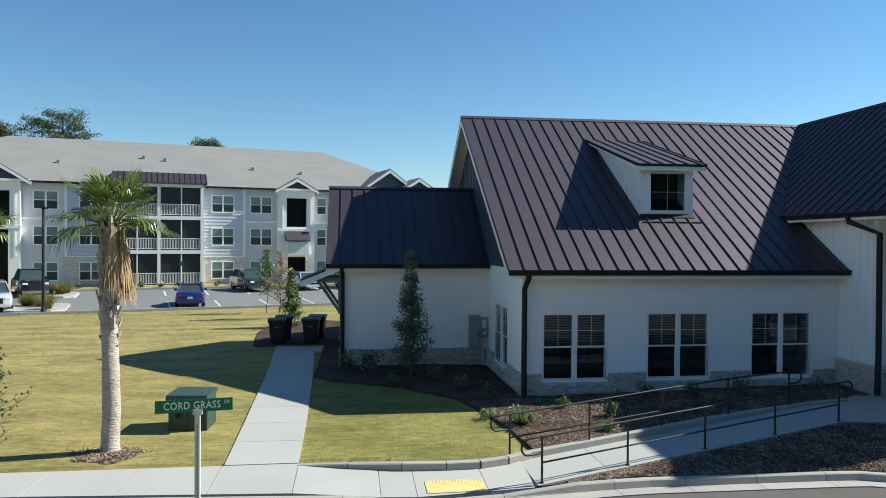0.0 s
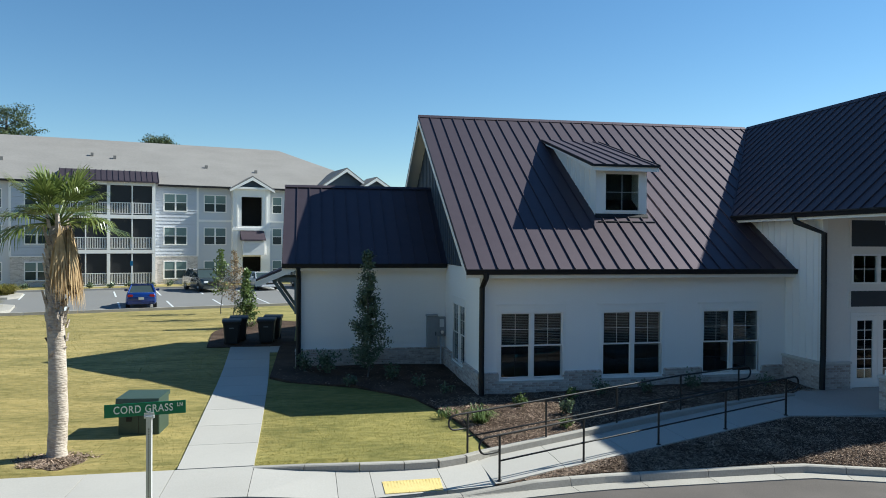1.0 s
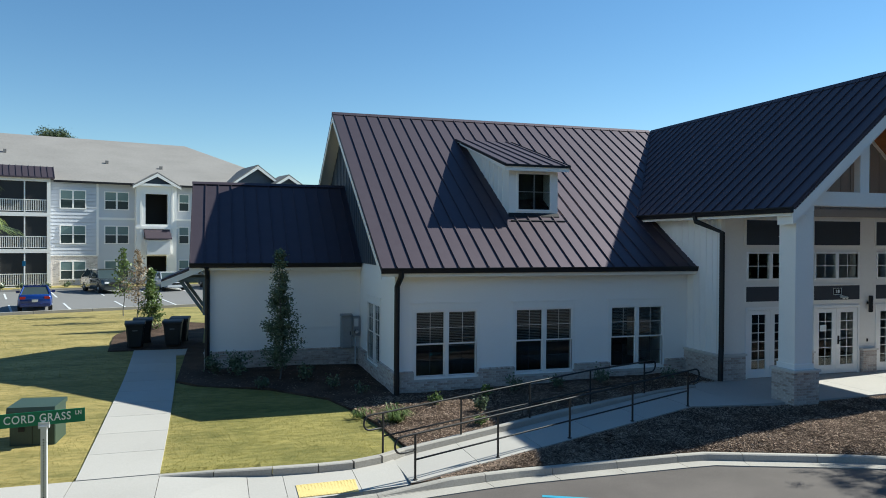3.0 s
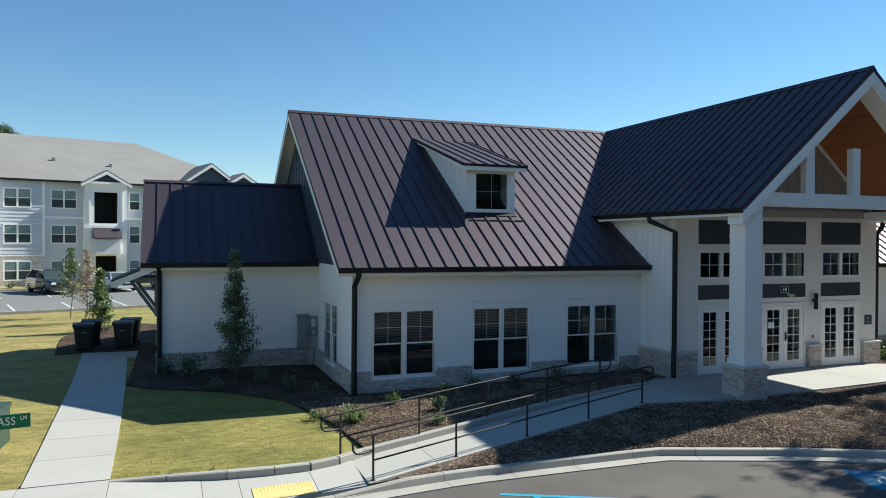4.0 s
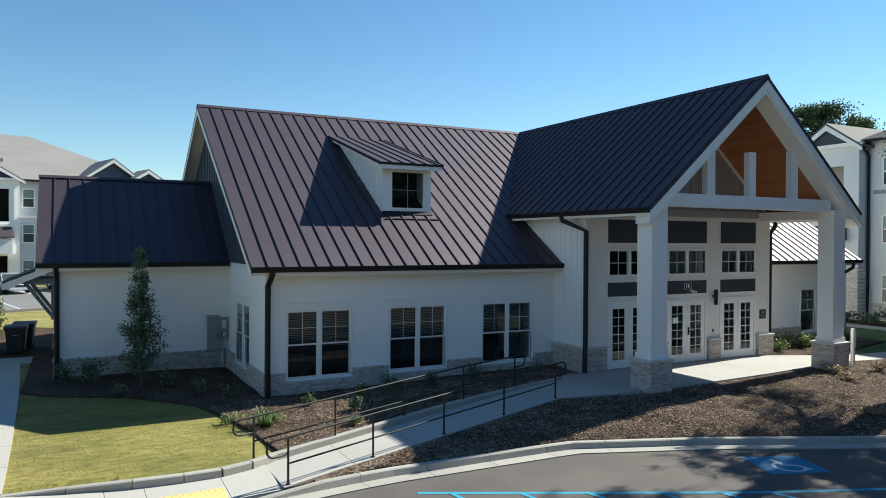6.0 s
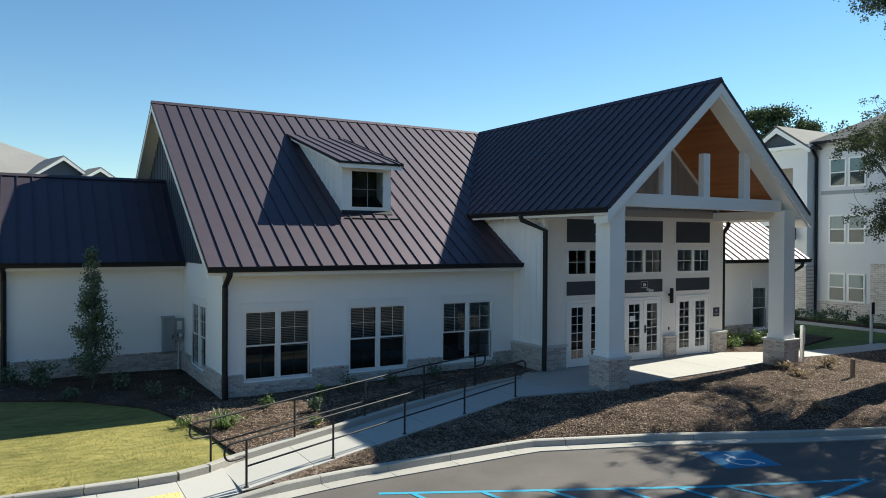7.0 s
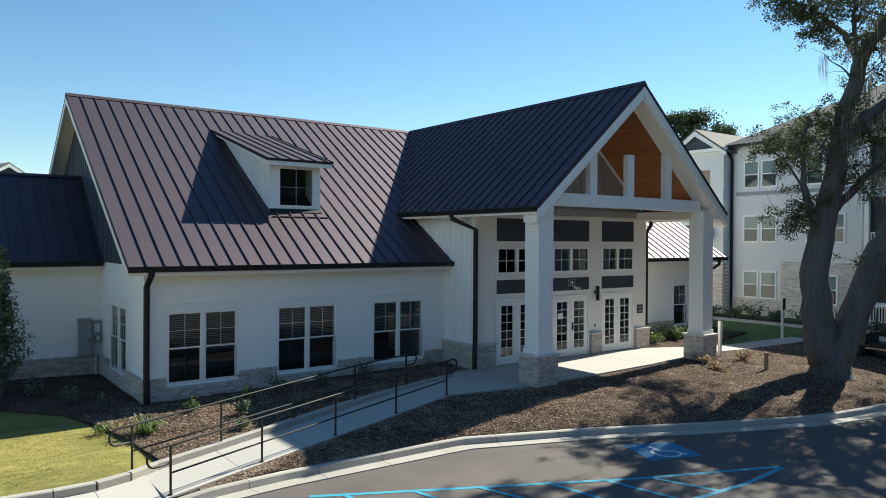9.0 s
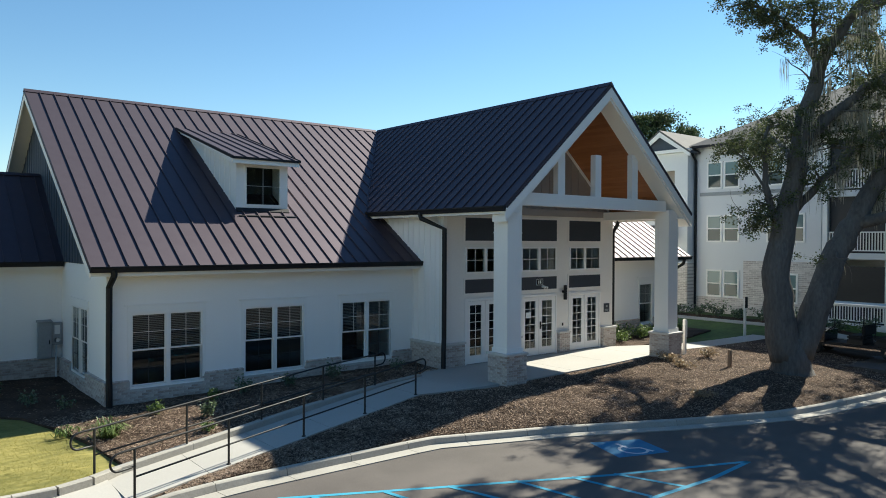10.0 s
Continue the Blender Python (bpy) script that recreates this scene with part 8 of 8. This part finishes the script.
# ---- turf and straw: what nobody could count ----
def inside(poly, x, y):
    hit = False
    for (ax_, ay_), (bx_, by_) in zip(poly, poly[1:] + poly[:1]):
        if (ay_ > y) != (by_ > y) and x < ax_ + (bx_ - ax_) * (y - ay_) / (by_ - ay_):
            hit = not hit
    return hit


def on_lawn(x, y):
    if y < pave_far(x) + 0.03 or (x > -1.2 and y < 12):
        return False
    if -7.95 < x < -5.9 and y < 10.9:
        f = -0.4 * (max(0, y + 4.75) / 15.55) ** 2
        if -7.5 + f < x < -5.93 + f:
            return False
    if inside(house_bed, x, y) or (x + 10.1) ** 2 + ((y + 3.75) * 1.3) ** 2 < 0.72:
        return False
    return not (x > LOW_L - 0.2 and y > LOW_Y)


rng = random.Random(5)
verts, faces = [], []
count = 0
while count < 110000:
    q = rng.random()
    x, y = (rng.uniform(-6, -1.0), rng.uniform(-5.3, 3)) if q < 0.36 else (rng.uniform(-16, -7.4), rng.uniform(-4.8, 5.0)) if q < 0.74 else (rng.uniform(-24, -7), rng.uniform(5.0, 24))
    count += 1
    if not on_lawn(x, y):
        continue
    far = y > 5
    h = (0.014 + 0.018 * rng.random()) * (1.4 if far else 1.0)
    a = rng.random() * 6.283
    w = (0.006 if not far else 0.012)
    dx, dy = math.cos(a) * w, math.sin(a) * w
    z = ground_z(x, y) - 0.004
    k = len(verts)
    lx, ly = rng.gauss(0, 0.03), rng.gauss(0, 0.03)
    verts += [(x - dx, y - dy, z), (x + dx, y + dy, z), (x + lx, y + ly, z + h)]
    faces.append((k, k + 1, k + 2))
grass = cloud("lawn_grass", verts, faces, M_BLADE, kind="stuff")
tagged(grass, "short yellow-green lawn grass", "grass")

verts, faces = [], []
for i in range(150000):
    if i % 2:
        x = rng.uniform(-0.6, 24)
        k0, k1 = kerb_y(x) + 0.03, bed_top(x) - 0.04
        if k1 < k0 + 0.05:
            continue
        y = rng.uniform(k0, k1)
        z = front_bed_z(x, y)
    else:
        # More straw over the sunlit stretch, to make it brighter.
        x, y = rng.uniform(-2, 9.6) if i % 4 else rng.uniform(-6, 9.6), rng.uniform(-5, -0.2) if i % 4 else rng.uniform(-5, 5.2)
        if not inside(house_bed, x, y) or (x > -0.1 and y > -0.12) or y < ramp_l(x) + 0.05:
            continue
        # Shade built in: straw thinned near the wall to darken that strip.
        if y > -0.4 and rng.random() < 0.8:
            continue
        z = ground_z(x, y) + 0.06 + rough(x, y, 1.7, 0.04)
    a, ln, w = rng.random() * 6.283, 0.03 + 0.055 * rng.random(), 0.0035 + 0.0035 * rng.random()
    d, s = Vector((math.cos(a), math.sin(a), rng.gauss(0, 0.25))) * ln / 2, Vector((-math.sin(a), math.cos(a), rng.gauss(0, 0.4))) * w
    p = Vector((x, y, z + 0.012 + 0.02 * rng.random()))
    k = len(verts)
    verts += [p - d - s, p + d - s * 0.4, p + d + s * 0.4, p - d + s]
    faces.append((k, k + 1, k + 2, k + 3))
straw = cloud("pine_straw", verts, faces, M_CHIP, kind="stuff")
tagged(straw, "loose brown pine straw over the beds", "mulch")



# ---- brickwork pieces, last ----
ok_f = [(h[0] - 0.06, h[1] + 0.06, h[2] - 0.07, h[3]) for h in holes_f]
brickwork(base_f, pose(0, -0.06, 0), -0.06, ENT_L - 0.1, -0.33, 0.385, ok_f, (-0.1, 5.4))
brickwork(base_s, pose(-0.06, 0, 0, 0, 0, -90), -LOW_Y + 0.07, 0.06, -0.33, 0.385, [(-side_hole[1] - 0.06, -side_hole[0] + 0.06, 0.185, 3)], (-2.5, 0.1))
brickwork(base_l, pose(0, LOW_Y - 0.06, 0), LOW_L - 0.06, -0.07, -0.33, 0.385)
brickwork(base_e, pose(0, ENT_Y - 0.09, 0), ENT_L - 0.09, 10.66, -0.33, 0.72, (), (9, 11))
brickwork(base_e, pose(ENT_L - 0.09, 0, 0, 0, 0, -90), -0.02, -ENT_Y + 0.09, -0.33, 0.72, (), (-1, 3))
for ob, a, b in pil:
    brickwork(ob, pose(0, ENT_Y - 0.12, 0), a, b, -0.1, 0.70, (), (a, b))
    brickwork(ob, pose(a, ENT_Y - 0.0, 0, 0, 0, -90), 0.005, 0.12, -0.1, 0.70)
brickwork(base_r, pose(0, -0.06, 0), ENT_R + 0.1, X_R - 0.4, -0.33, 0.59, [(rw_hole[0] - 0.06, rw_hole[1] + 0.06, 0.36, 3)])
for ob, cx, cy in plinths:
    brickwork(ob, pose(cx, cy - 0.40, 0), -0.40, 0.40, -0.42, 0.79, (), (-1, 1))
    brickwork(ob, pose(cx - 0.40, cy, 0, 0, 0, -90), -0.40, 0.40, -0.42, 0.79, (), (-1, 1))
    brickwork(ob, pose(cx + 0.40, cy, 0, 0, 0, 90), -0.40, 0.40, -0.42, 0.79)
    brickwork(ob, pose(cx, cy + 0.40, 0, 0, 0, 180), -0.40, 0.40, -0.42, 0.79)
